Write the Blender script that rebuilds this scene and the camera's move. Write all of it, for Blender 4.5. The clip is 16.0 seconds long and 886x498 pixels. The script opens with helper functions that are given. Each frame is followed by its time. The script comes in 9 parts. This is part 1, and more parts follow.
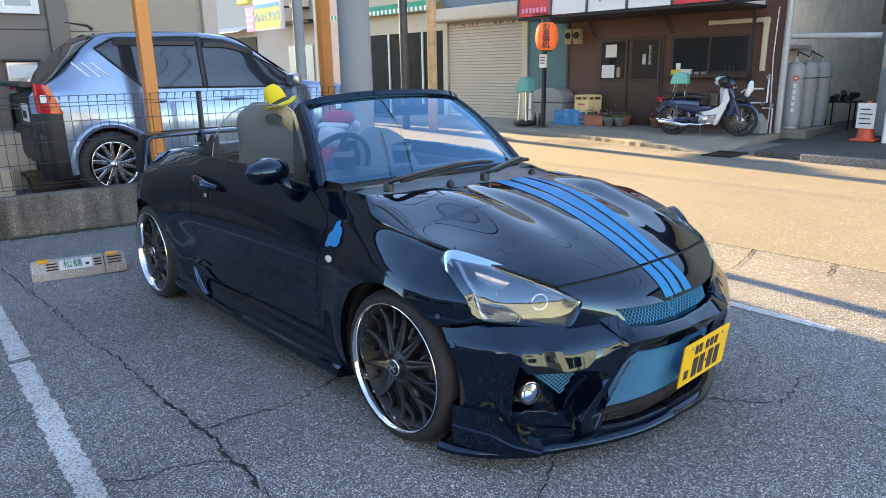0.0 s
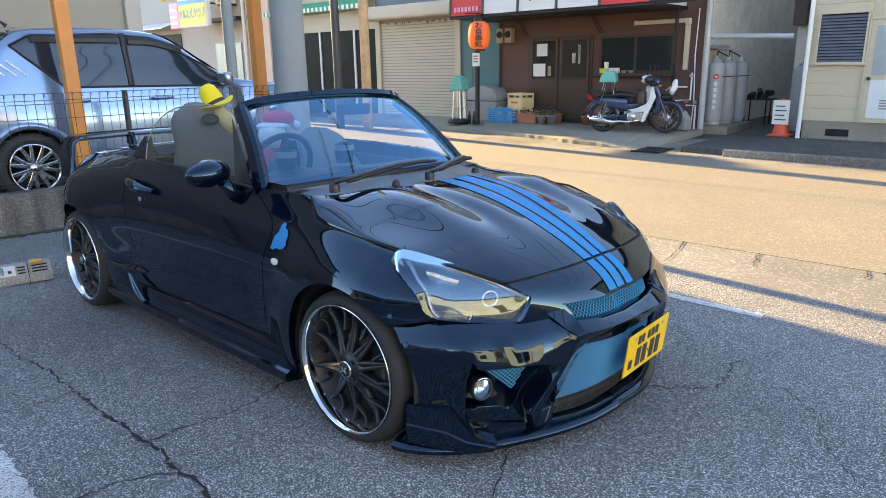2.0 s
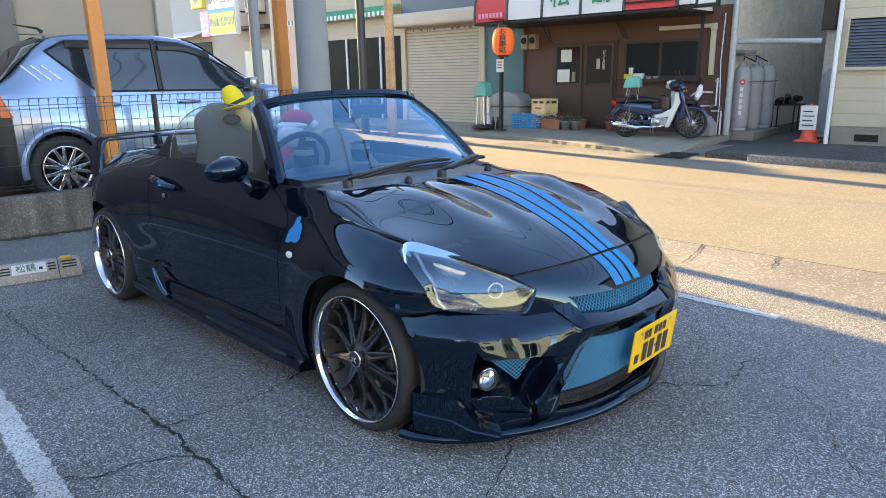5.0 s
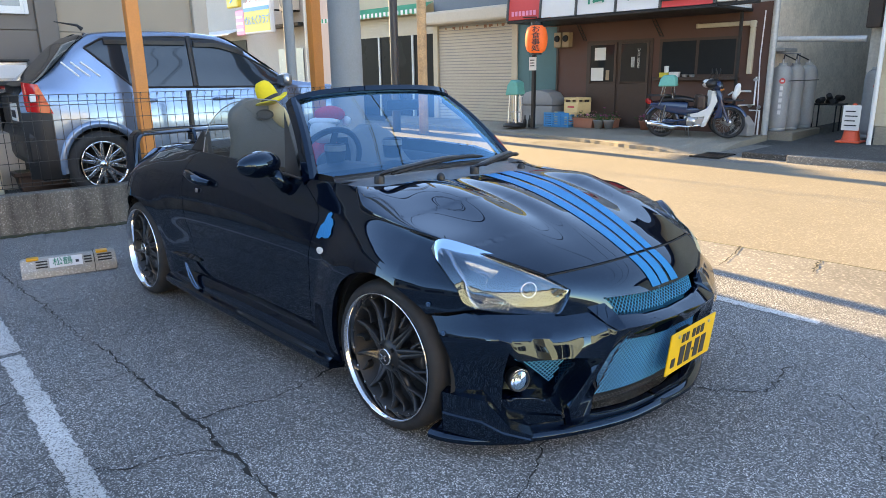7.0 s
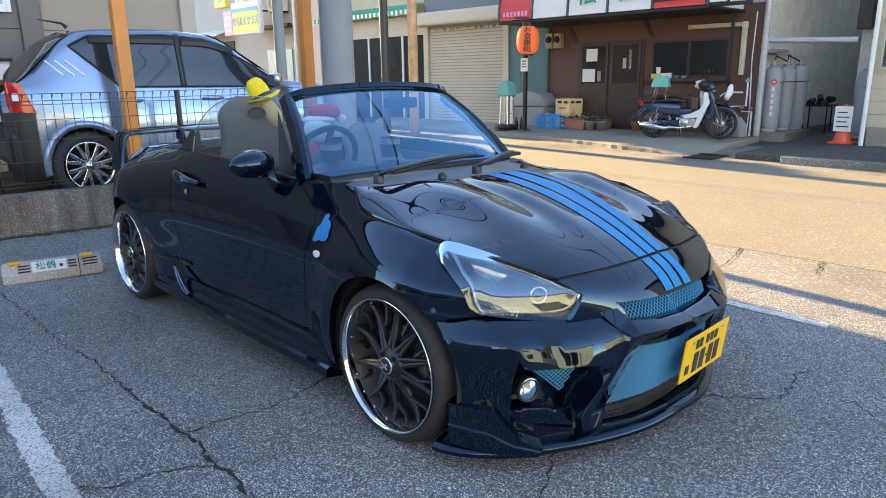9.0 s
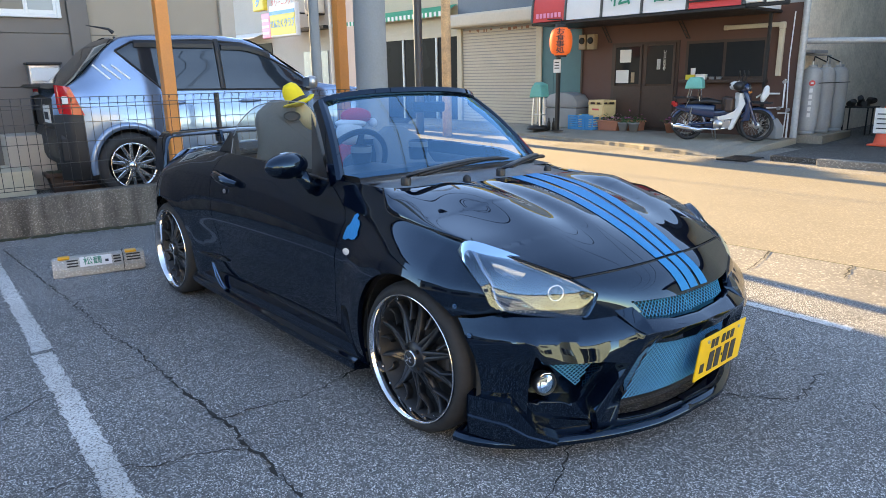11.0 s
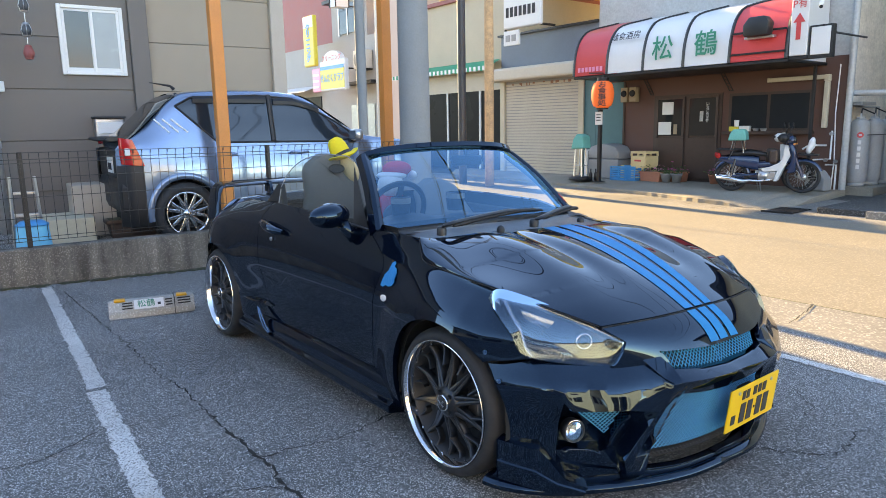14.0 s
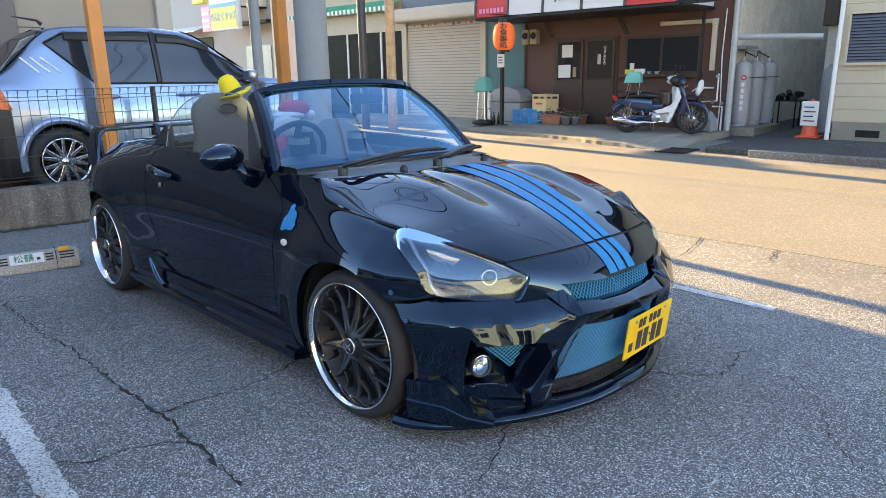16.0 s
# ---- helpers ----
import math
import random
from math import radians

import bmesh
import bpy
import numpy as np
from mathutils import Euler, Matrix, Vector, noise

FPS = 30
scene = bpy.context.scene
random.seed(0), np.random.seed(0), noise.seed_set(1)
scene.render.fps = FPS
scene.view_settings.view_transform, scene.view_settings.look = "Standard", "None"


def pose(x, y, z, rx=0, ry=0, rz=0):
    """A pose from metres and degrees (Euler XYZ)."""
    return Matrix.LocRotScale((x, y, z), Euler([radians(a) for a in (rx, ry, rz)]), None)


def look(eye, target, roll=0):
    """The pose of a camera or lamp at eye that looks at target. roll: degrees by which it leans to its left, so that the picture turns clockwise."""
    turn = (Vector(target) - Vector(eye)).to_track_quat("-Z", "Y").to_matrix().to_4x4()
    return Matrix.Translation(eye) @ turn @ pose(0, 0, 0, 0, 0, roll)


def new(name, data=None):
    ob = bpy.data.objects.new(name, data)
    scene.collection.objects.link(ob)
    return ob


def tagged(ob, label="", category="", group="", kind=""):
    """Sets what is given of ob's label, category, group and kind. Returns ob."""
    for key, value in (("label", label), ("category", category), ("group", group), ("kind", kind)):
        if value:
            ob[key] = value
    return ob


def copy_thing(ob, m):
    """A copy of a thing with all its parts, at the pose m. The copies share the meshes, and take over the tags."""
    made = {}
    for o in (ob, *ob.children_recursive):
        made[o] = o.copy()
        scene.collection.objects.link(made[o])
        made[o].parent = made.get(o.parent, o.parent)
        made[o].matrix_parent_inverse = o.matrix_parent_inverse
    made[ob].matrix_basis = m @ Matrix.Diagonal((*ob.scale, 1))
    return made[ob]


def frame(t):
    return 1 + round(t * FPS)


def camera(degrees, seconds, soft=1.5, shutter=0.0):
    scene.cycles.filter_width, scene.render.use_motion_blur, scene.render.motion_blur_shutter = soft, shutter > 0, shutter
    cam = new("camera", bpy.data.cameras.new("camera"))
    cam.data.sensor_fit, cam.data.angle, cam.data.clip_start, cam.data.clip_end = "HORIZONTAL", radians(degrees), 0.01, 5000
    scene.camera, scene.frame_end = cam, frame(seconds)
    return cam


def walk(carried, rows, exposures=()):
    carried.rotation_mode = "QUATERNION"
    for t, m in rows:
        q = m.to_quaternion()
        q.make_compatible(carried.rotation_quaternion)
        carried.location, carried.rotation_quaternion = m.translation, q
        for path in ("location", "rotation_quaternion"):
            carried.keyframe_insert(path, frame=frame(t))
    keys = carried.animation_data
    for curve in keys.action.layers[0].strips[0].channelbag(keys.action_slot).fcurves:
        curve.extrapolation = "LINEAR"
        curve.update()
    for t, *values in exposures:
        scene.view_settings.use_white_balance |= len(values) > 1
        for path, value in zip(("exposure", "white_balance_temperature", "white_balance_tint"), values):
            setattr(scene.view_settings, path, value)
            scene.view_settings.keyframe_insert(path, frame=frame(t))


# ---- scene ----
cam = camera(66.77, 16.0, soft=0.9)
# seconds, eye x y z, yaw, pitch, roll; x runs along the street, y across it, the front axle of the car at 0, 0
PATH = [
    (0.0, 1.708, -2.041, 1.298, 46.92, -15.07, 0.98),
    (0.5, 1.678, -2.032, 1.297, 43.80, -14.76, 0.95),
    (1.0, 1.736, -1.998, 1.303, 41.51, -14.84, 1.02),
    (1.5, 1.771, -1.988, 1.315, 41.02, -15.11, 0.96),
    (2.0, 1.681, -2.078, 1.304, 41.29, -15.30, 0.91),
    (2.5, 1.679, -2.089, 1.307, 41.50, -15.12, 0.86),
    (3.0, 1.764, -2.071, 1.301, 41.33, -14.89, 0.98),
    (3.5, 1.794, -2.068, 1.290, 41.43, -14.82, 0.99),
    (4.0, 1.792, -2.076, 1.296, 41.87, -14.80, 1.00),
    (4.5, 1.779, -2.087, 1.284, 42.66, -14.71, 1.02),
    (7.0, 1.737, -2.068, 1.258, 46.12, -14.72, 0.88),
    (7.5, 1.626, -2.005, 1.249, 46.30, -14.68, 0.87),
    (8.0, 1.593, -1.999, 1.230, 44.99, -14.51, 0.81),
    (10.5, 1.710, -2.080, 1.245, 46.99, -14.55, 0.90),
    (11.0, 1.723, -2.076, 1.255, 48.03, -14.48, 0.94),
    (11.5, 1.718, -2.089, 1.273, 48.45, -14.47, 0.98),
    (12.0, 1.695, -2.127, 1.264, 48.52, -14.44, 0.95),
    (12.5, 1.777, -2.146, 1.260, 48.65, -14.25, 0.95),
    (13.0, 1.808, -2.142, 1.305, 49.45, -13.30, 1.00),
    (13.5, 1.825, -2.117, 1.281, 50.91, -11.28, 1.03),
    (14.0, 1.820, -2.113, 1.275, 51.76, -10.27, 1.00),
    (14.5, 1.756, -2.096, 1.260, 52.04, -9.64, 0.96),
    (15.0, 1.768, -2.084, 1.231, 50.96, -9.80, 0.88),
    (15.5, 1.772, -2.070, 1.211, 47.24, -12.11, 0.88),
    (16.0, 1.793, -2.075, 1.238, 43.68, -14.92, 0.88),
]
EXPOSURES = [(0.0, 2.43, 8000, 14), (16.0, 2.43, 8000, 14)]
walk(cam, [(t, pose(x, y, z, 90 + pitch, roll, yaw)) for t, x, y, z, yaw, pitch, roll in PATH], EXPOSURES)

# ---- light ----
SUN_DIR = Vector((-1.0, 0.135, 0.34)).normalized()
world = bpy.data.worlds.new("sky")
scene.world = world
world.use_nodes = True
_n = world.node_tree.nodes
_sky = _n.new("ShaderNodeTexSky")
_sky.sky_type, _sky.sun_disc = "NISHITA", False
_sky.sun_elevation = math.asin(SUN_DIR.z)
_sky.sun_rotation = math.atan2(SUN_DIR.x, SUN_DIR.y) % (2 * math.pi)
_sky.air_density, _sky.dust_density, _sky.ozone_density = 0.8, 0.0, 1.9
world.node_tree.links.new(_sky.outputs[0], _n["Background"].inputs[0])
_n["Background"].inputs[1].default_value = 0.178
sun = new("sun", bpy.data.lights.new("sun", "SUN"))
sun.data.energy, sun.data.angle, sun.data.color = 4.8, radians(0.53), (1.0, 0.79, 0.44)
sun.matrix_world = look(SUN_DIR * 60, (0, 0, 0))

# ---- tools ----
def mat(name, base, rough=0.6, metal=0.0, var=0.12, scale=8.0, bump=0.0, fine=60.0, spec=0.5, coat=0.0, alpha=1.0, island=0.0):
    """A node material: a base colour varied by coarse and fine noise, with bump."""
    m = bpy.data.materials.new(name)
    m.use_nodes = True
    nt = m.node_tree
    b = nt.nodes["Principled BSDF"]
    b.inputs["Roughness"].default_value, b.inputs["Metallic"].default_value = rough, metal
    b.inputs["Specular IOR Level"].default_value = spec
    b.inputs["Coat Weight"].default_value, b.inputs["Coat Roughness"].default_value = coat, 0.02
    tc = nt.nodes.new("ShaderNodeTexCoord")
    n1, n2 = nt.nodes.new("ShaderNodeTexNoise"), nt.nodes.new("ShaderNodeTexNoise")
    for n, s in ((n1, scale), (n2, fine)):
        n.inputs["Scale"].default_value, n.inputs["Detail"].default_value = s, 5.0
        nt.links.new(tc.outputs["Object"], n.inputs["Vector"])
    mix = nt.nodes.new("ShaderNodeMath")
    mix.operation = "ADD"
    nt.links.new(n1.outputs["Fac"], mix.inputs[0])
    nt.links.new(n2.outputs["Fac"], mix.inputs[1])
    mr = nt.nodes.new("ShaderNodeMapRange")
    mr.inputs["From Min"].default_value, mr.inputs["From Max"].default_value = 0.6, 1.4
    mr.inputs["To Min"].default_value, mr.inputs["To Max"].default_value = 1 - var, 1 + var
    nt.links.new(mix.outputs[0], mr.inputs["Value"])
    hsv = nt.nodes.new("ShaderNodeHueSaturation")
    hsv.inputs["Color"].default_value = (*base, 1)
    nt.links.new(mr.outputs[0], hsv.inputs["Value"])
    nt.links.new(hsv.outputs[0], b.inputs["Base Color"])
    rr = nt.nodes.new("ShaderNodeMapRange")
    rr.inputs["From Min"].default_value, rr.inputs["From Max"].default_value = 0.3, 0.7
    rr.inputs["To Min"].default_value, rr.inputs["To Max"].default_value = max(0.0, rough * (1 - var)), min(1.0, rough * (1 + var))
    nt.links.new(n1.outputs["Fac"], rr.inputs["Value"])
    nt.links.new(rr.outputs[0], b.inputs["Roughness"])
    if bump:
        bp = nt.nodes.new("ShaderNodeBump")
        bp.inputs["Strength"].default_value, bp.inputs["Distance"].default_value = min(1.0, bump), 0.004
        nt.links.new(n2.outputs["Fac"], bp.inputs["Height"])
        nt.links.new(bp.outputs[0], b.inputs["Normal"])
    if alpha < 1:
        b.inputs["Alpha"].default_value = alpha
    return m


def glow(m, colour, strength):
    b = m.node_tree.nodes["Principled BSDF"]
    b.inputs["Emission Color"].default_value, b.inputs["Emission Strength"].default_value = (*colour, 1), strength
    return m


def glass(name, tint=(1, 1, 1), rough=0.0, ior=1.45, see=0.9, sheen=(1, 1, 1)):
    """Thin glass: clear with a mirror coat by Fresnel; sheen colours the reflection."""
    m = bpy.data.materials.new(name)
    m.use_nodes = True
    nt = m.node_tree
    out = nt.nodes["Material Output"]
    nt.nodes.remove(nt.nodes["Principled BSDF"])
    tr, gl, fr, mx = (nt.nodes.new(k) for k in ("ShaderNodeBsdfTransparent", "ShaderNodeBsdfGlossy", "ShaderNodeFresnel", "ShaderNodeMixShader"))
    tr.inputs[0].default_value = (*[c * see for c in tint], 1)
    gl.inputs["Roughness"].default_value = rough
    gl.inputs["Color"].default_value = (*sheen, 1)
    fr.inputs["IOR"].default_value = ior
    nt.links.new(fr.outputs[0], mx.inputs[0])
    nt.links.new(tr.outputs[0], mx.inputs[1])
    nt.links.new(gl.outputs[0], mx.inputs[2])
    nt.links.new(mx.outputs[0], out.inputs[0])
    return m


def mesh_of(name, bm, material, smooth=None):
    me = bpy.data.meshes.new(name)
    if smooth is not None:
        for f in bm.faces:
            f.smooth = True
        for e in bm.edges:
            e.smooth = not (len(e.link_faces) == 2 and e.calc_face_angle(0) > radians(smooth))
    bm.to_mesh(me)
    bm.free()
    for m in (material if isinstance(material, (list, tuple)) else [material]):
        me.materials.append(m)
    return me


def part(name, bm, material, parent=None, label="", m=None, smooth=None):
    """Link a bmesh as one mesh object, under a thing or a part."""
    ob = new(name, mesh_of(name, bm, material, smooth))
    if m is not None:
        ob.matrix_basis = m
    if parent is not None:
        ob.parent = parent
    if label:
        ob["label"] = label
    return ob


def thing(name, m, label, category, group="", kind=""):
    return_ob = new(name)
    return_ob.empty_display_size = 0.1
    return_ob.matrix_basis = m
    return tagged(return_ob, label, category, group, kind)


def box(x0, y0, z0, x1, y1, z1, bevel=0.0, bm=None, seg=2):
    own = bm is None
    bm = bm or bmesh.new()
    c = Vector(((x0 + x1) / 2, (y0 + y1) / 2, (z0 + z1) / 2))
    d = (abs(x1 - x0), abs(y1 - y0), abs(z1 - z0))
    r = bmesh.ops.create_cube(bm, size=1, matrix=Matrix.Translation(c) @ Matrix.Diagonal((*d, 1)))
    if bevel:
        vs = set(r["verts"])
        es = [e for e in bm.edges if e.verts[0] in vs and e.verts[1] in vs]
        bmesh.ops.bevel(bm, geom=es, offset=bevel, segments=seg, affect="EDGES", profile=0.5)
    return bm


def add(bm, other, m=None):
    """Join another bmesh into bm."""
    if m is not None:
        bmesh.ops.transform(other, matrix=m, verts=other.verts)
    me = bpy.data.meshes.new("tmp")
    other.to_mesh(me)
    other.free()
    bm.from_mesh(me)
    bpy.data.meshes.remove(me)
    return bm


def cyl(r0, r1, h, n=24, bm=None, m=None, caps=True):
    """A cone or cylinder from z = 0 to h."""
    bm = bm or bmesh.new()
    bmesh.ops.create_cone(bm, cap_ends=caps, segments=n, radius1=r0, radius2=r1, depth=h, matrix=(m or Matrix()) @ Matrix.Translation((0, 0, h / 2)))
    return bm


def lathe(prof, n=32, bm=None, m=None, closed=False):
    """Turn a profile of (radius, z) about z."""
    bm = bm or bmesh.new()
    m = m or Matrix()
    rings = []
    for r, z in prof:
        rings.append([bm.verts.new(m @ Vector((r * math.cos(a), r * math.sin(a), z))) for a in (2 * math.pi * k / n for k in range(n))])
    pairs = list(zip(rings, rings[1:])) + ([(rings[-1], rings[0])] if closed else [])
    for a, b in pairs:
        for k in range(n):
            bm.faces.new((a[k], a[(k + 1) % n], b[(k + 1) % n], b[k]))
    return bm


def tube(points, r, n=8, bm=None, caps=True):
    """A round rod through the points; r may be a list."""
    bm = bm or bmesh.new()
    pts = [Vector(p) for p in points]
    rs = r if isinstance(r, (list, tuple)) else [r] * len(pts)
    up = None
    rings = []
    for i, p in enumerate(pts):
        d = (pts[min(i + 1, len(pts) - 1)] - pts[max(i - 1, 0)]).normalized()
        if up is None:
            up = d.orthogonal().normalized()
        up = (up - d * up.dot(d)).normalized()
        side = d.cross(up)
        rings.append([bm.verts.new(p + (up * math.cos(a) + side * math.sin(a)) * rs[i]) for a in (2 * math.pi * k / n for k in range(n))])
    for a, b in zip(rings, rings[1:]):
        for k in range(n):
            bm.faces.new((a[k], a[(k + 1) % n], b[(k + 1) % n], b[k]))
    if caps:
        bm.faces.new(rings[0][::-1])
        bm.faces.new(rings[-1])
    return bm


def grid(fn, nu, nv, bm=None, flip=False):
    """A sheet from fn(u, v), u and v from 0 to 1."""
    bm = bm or bmesh.new()
    vs = [[bm.verts.new(fn(i / nu, j / nv)) for j in range(nv + 1)] for i in range(nu + 1)]
    for i in range(nu):
        for j in range(nv):
            q = (vs[i][j], vs[i + 1][j], vs[i + 1][j + 1], vs[i][j + 1])
            bm.faces.new(q[::-1] if flip else q)
    return bm


def prism(outline, h, bm=None, m=None, bevel=0.0):
    """A plate: the outline (x, y) raised from z = 0 to h."""
    bm2 = bmesh.new()
    vs = [bm2.verts.new((x, y, 0)) for x, y in outline]
    f = bm2.faces.new(vs)
    r = bmesh.ops.extrude_face_region(bm2, geom=[f])
    bmesh.ops.translate(bm2, vec=(0, 0, h), verts=[v for v in r["geom"] if isinstance(v, bmesh.types.BMVert)])
    bmesh.ops.recalc_face_normals(bm2, faces=bm2.faces)
    if bevel:
        bmesh.ops.bevel(bm2, geom=list(bm2.edges), offset=bevel, segments=2, affect="EDGES", profile=0.5)
    if bm is None:
        bm = bmesh.new()
    return add(bm, bm2, m)


def words(text, size, material, parent, m, name="lettering", depth=0.004, align="CENTER", spacing=1.0, squeeze=1.0, bold=0.0):
    """Lettering in the built-in font, as a mesh, standing in the x-z plane of m and facing -y."""
    cu = bpy.data.curves.new(name, "FONT")
    cu.body, cu.size, cu.extrude, cu.align_x, cu.align_y = text, size, depth / 2, align, "CENTER"
    cu.space_line, cu.resolution_u, cu.offset = spacing, 3, bold
    tmp = new("tmp_text", cu)
    me = bpy.data.meshes.new_from_object(tmp.evaluated_get(bpy.context.evaluated_depsgraph_get()))
    bpy.data.objects.remove(tmp)
    bpy.data.curves.remove(cu)
    me.materials.clear()
    me.materials.append(material)
    ob = new(name, me)
    ob.matrix_basis = m @ pose(0, 0, 0, 90, 0, 0) @ Matrix.Diagonal((squeeze, 1, 1, 1))
    ob.parent = parent
    return ob


def spline(keys, x):
    """Smooth value at x through (x, value) pairs in rising x (monotone-limited Hermite)."""
    if x <= keys[0][0]:
        return keys[0][1]
    if x >= keys[-1][0]:
        return keys[-1][1]
    k = 0
    while x > keys[k + 1][0]:
        k += 1
    def slope(i):
        if i == 0 or i == len(keys) - 1:
            j = 0 if i == 0 else i - 1
            return (keys[j + 1][1] - keys[j][1]) / (keys[j + 1][0] - keys[j][0])
        a = (keys[i][1] - keys[i - 1][1]) / (keys[i][0] - keys[i - 1][0])
        b = (keys[i + 1][1] - keys[i][1]) / (keys[i + 1][0] - keys[i][0])
        return 0.0 if a * b <= 0 else 2 * a * b / (a + b)
    h = keys[k + 1][0] - keys[k][0]
    t = (x - keys[k][0]) / h
    return ((2 * t**3 - 3 * t**2 + 1) * keys[k][1] + (t**3 - 2 * t**2 + t) * h * slope(k)
            + (-2 * t**3 + 3 * t**2) * keys[k + 1][1] + (t**3 - t**2) * h * slope(k + 1))

# ---- materials ----
def speckled(name, dark, light, chips=110.0, rough=0.9, bump=0.6, patch=0.25, metal=0.0, streak=0.0, sparse=6.5):
    """Asphalt or concrete: stone chips in a binder, with large worn patches."""
    m = bpy.data.materials.new(name)
    m.use_nodes = True
    nt = m.node_tree
    b = nt.nodes["Principled BSDF"]
    b.inputs["Specular IOR Level"].default_value = 0.35
    tc = nt.nodes.new("ShaderNodeTexCoord")
    vo = nt.nodes.new("ShaderNodeTexVoronoi")
    vo.inputs["Scale"].default_value = chips
    big, mid = nt.nodes.new("ShaderNodeTexNoise"), nt.nodes.new("ShaderNodeTexNoise")
    big.inputs["Scale"].default_value, big.inputs["Detail"].default_value = 0.7, 6
    mid.inputs["Scale"].default_value, mid.inputs["Detail"].default_value = chips * 0.35, 6
    for n in (vo, big, mid):
        nt.links.new(tc.outputs["Object"], n.inputs["Vector"])
    ramp = nt.nodes.new("ShaderNodeMapRange")
    ramp.inputs["From Min"].default_value, ramp.inputs["From Max"].default_value = 0.05, 1.0
    sep = nt.nodes.new("ShaderNodeSeparateColor")
    nt.links.new(vo.outputs["Color"], sep.inputs[0])
    p3 = nt.nodes.new("ShaderNodeMath")
    p3.operation = "POWER"
    p3.inputs[1].default_value = sparse
    nt.links.new(sep.outputs[0], p3.inputs[0])
    av = nt.nodes.new("ShaderNodeMath")
    av.operation = "MULTIPLY_ADD"
    av.inputs[1].default_value, av.inputs[2].default_value = 0.24, 0.0
    nt.links.new(mid.outputs["Fac"], av.inputs[0])
    sm = nt.nodes.new("ShaderNodeMath")
    sm.operation = "ADD"
    nt.links.new(av.outputs[0], sm.inputs[0])
    nt.links.new(p3.outputs[0], sm.inputs[1])
    nt.links.new(sm.outputs[0], ramp.inputs["Value"])
    mx = nt.nodes.new("ShaderNodeMix")
    mx.data_type = "RGBA"
    mx.inputs["A"].default_value, mx.inputs["B"].default_value = (*dark, 1), (*light, 1)
    nt.links.new(ramp.outputs[0], mx.inputs["Factor"])
    br = nt.nodes.new("ShaderNodeMapRange")
    br.inputs["From Min"].default_value, br.inputs["From Max"].default_value = 0.3, 0.7
    br.inputs["To Min"].default_value, br.inputs["To Max"].default_value = 1 - patch, 1 + patch
    nt.links.new(big.outputs["Fac"], br.inputs["Value"])
    hs = nt.nodes.new("ShaderNodeHueSaturation")
    nt.links.new(mx.outputs["Result"], hs.inputs["Color"])
    nt.links.new(br.outputs[0], hs.inputs["Value"])
    out = hs.outputs[0]
    if streak:
        # rain streaks: noise drawn out along z
        mp, st, sr, hv = (nt.nodes.new(k) for k in ("ShaderNodeMapping", "ShaderNodeTexNoise", "ShaderNodeMapRange", "ShaderNodeHueSaturation"))
        mp.inputs["Scale"].default_value = (7.0, 7.0, 0.8)
        st.inputs["Scale"].default_value, st.inputs["Detail"].default_value = 1.0, 6
        sr.inputs["From Min"].default_value, sr.inputs["From Max"].default_value = 0.35, 0.65
        sr.inputs["To Min"].default_value, sr.inputs["To Max"].default_value = 1 - streak, 1 + streak * 0.6
        nt.links.new(tc.outputs["Object"], mp.inputs["Vector"])
        nt.links.new(mp.outputs[0], st.inputs["Vector"])
        nt.links.new(st.outputs["Fac"], sr.inputs["Value"])
        nt.links.new(out, hv.inputs["Color"])
        nt.links.new(sr.outputs[0], hv.inputs["Value"])
        out = hv.outputs[0]
    nt.links.new(out, b.inputs["Base Color"])
    b.inputs["Roughness"].default_value = rough
    bp = nt.nodes.new("ShaderNodeBump")
    bp.inputs["Strength"].default_value, bp.inputs["Distance"].default_value = bump, 0.004
    nt.links.new(sm.outputs[0], bp.inputs["Height"])
    nt.links.new(bp.outputs[0], b.inputs["Normal"])
    return m


M_LOT = speckled("lot_asphalt", (0.052, 0.0515, 0.050), (0.74, 0.73, 0.71), chips=280, patch=0.22, bump=1.0, sparse=5.4)
M_ROAD = speckled("road_asphalt", (0.175, 0.153, 0.118), (0.35, 0.305, 0.235), chips=120, patch=0.08, bump=0.4)
M_GUTTER = speckled("gutter_concrete", (0.15, 0.14, 0.125), (0.36, 0.335, 0.295), chips=90, patch=0.35)
M_SLAB = speckled("slab_concrete", (0.225, 0.20, 0.16), (0.37, 0.33, 0.265), chips=140, patch=0.2, bump=0.2)
M_WALLC = speckled("retaining_concrete", (0.12, 0.105, 0.086), (0.30, 0.27, 0.23), chips=150, patch=0.35, bump=0.5, streak=0.55)
M_STOP = speckled("wheel_stop_concrete", (0.34, 0.32, 0.285), (0.60, 0.57, 0.52), chips=160, patch=0.25, bump=0.3)
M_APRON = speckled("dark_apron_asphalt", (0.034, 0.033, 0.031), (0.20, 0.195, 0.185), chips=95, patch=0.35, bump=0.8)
M_GRAVEL = speckled("gravel", (0.05, 0.05, 0.045), (0.2, 0.19, 0.17), chips=45, patch=0.3, bump=1.0)
M_PAINTLINE = speckled("worn_line_paint", (0.70, 0.69, 0.66), (0.12, 0.115, 0.105), chips=230, patch=0.30, sparse=3.0)
M_CRACK = mat("crack_dirt", (0.022, 0.020, 0.017), 0.95, var=0.3, scale=20)
M_SOIL = mat("dark_moss", (0.05, 0.05, 0.025), 0.95, var=0.5, scale=25, bump=1.0)
M_CREAM = mat("cream_painted_boards", (0.90, 0.865, 0.81), 0.55, var=0.06, scale=5, fine=80, bump=0.15)
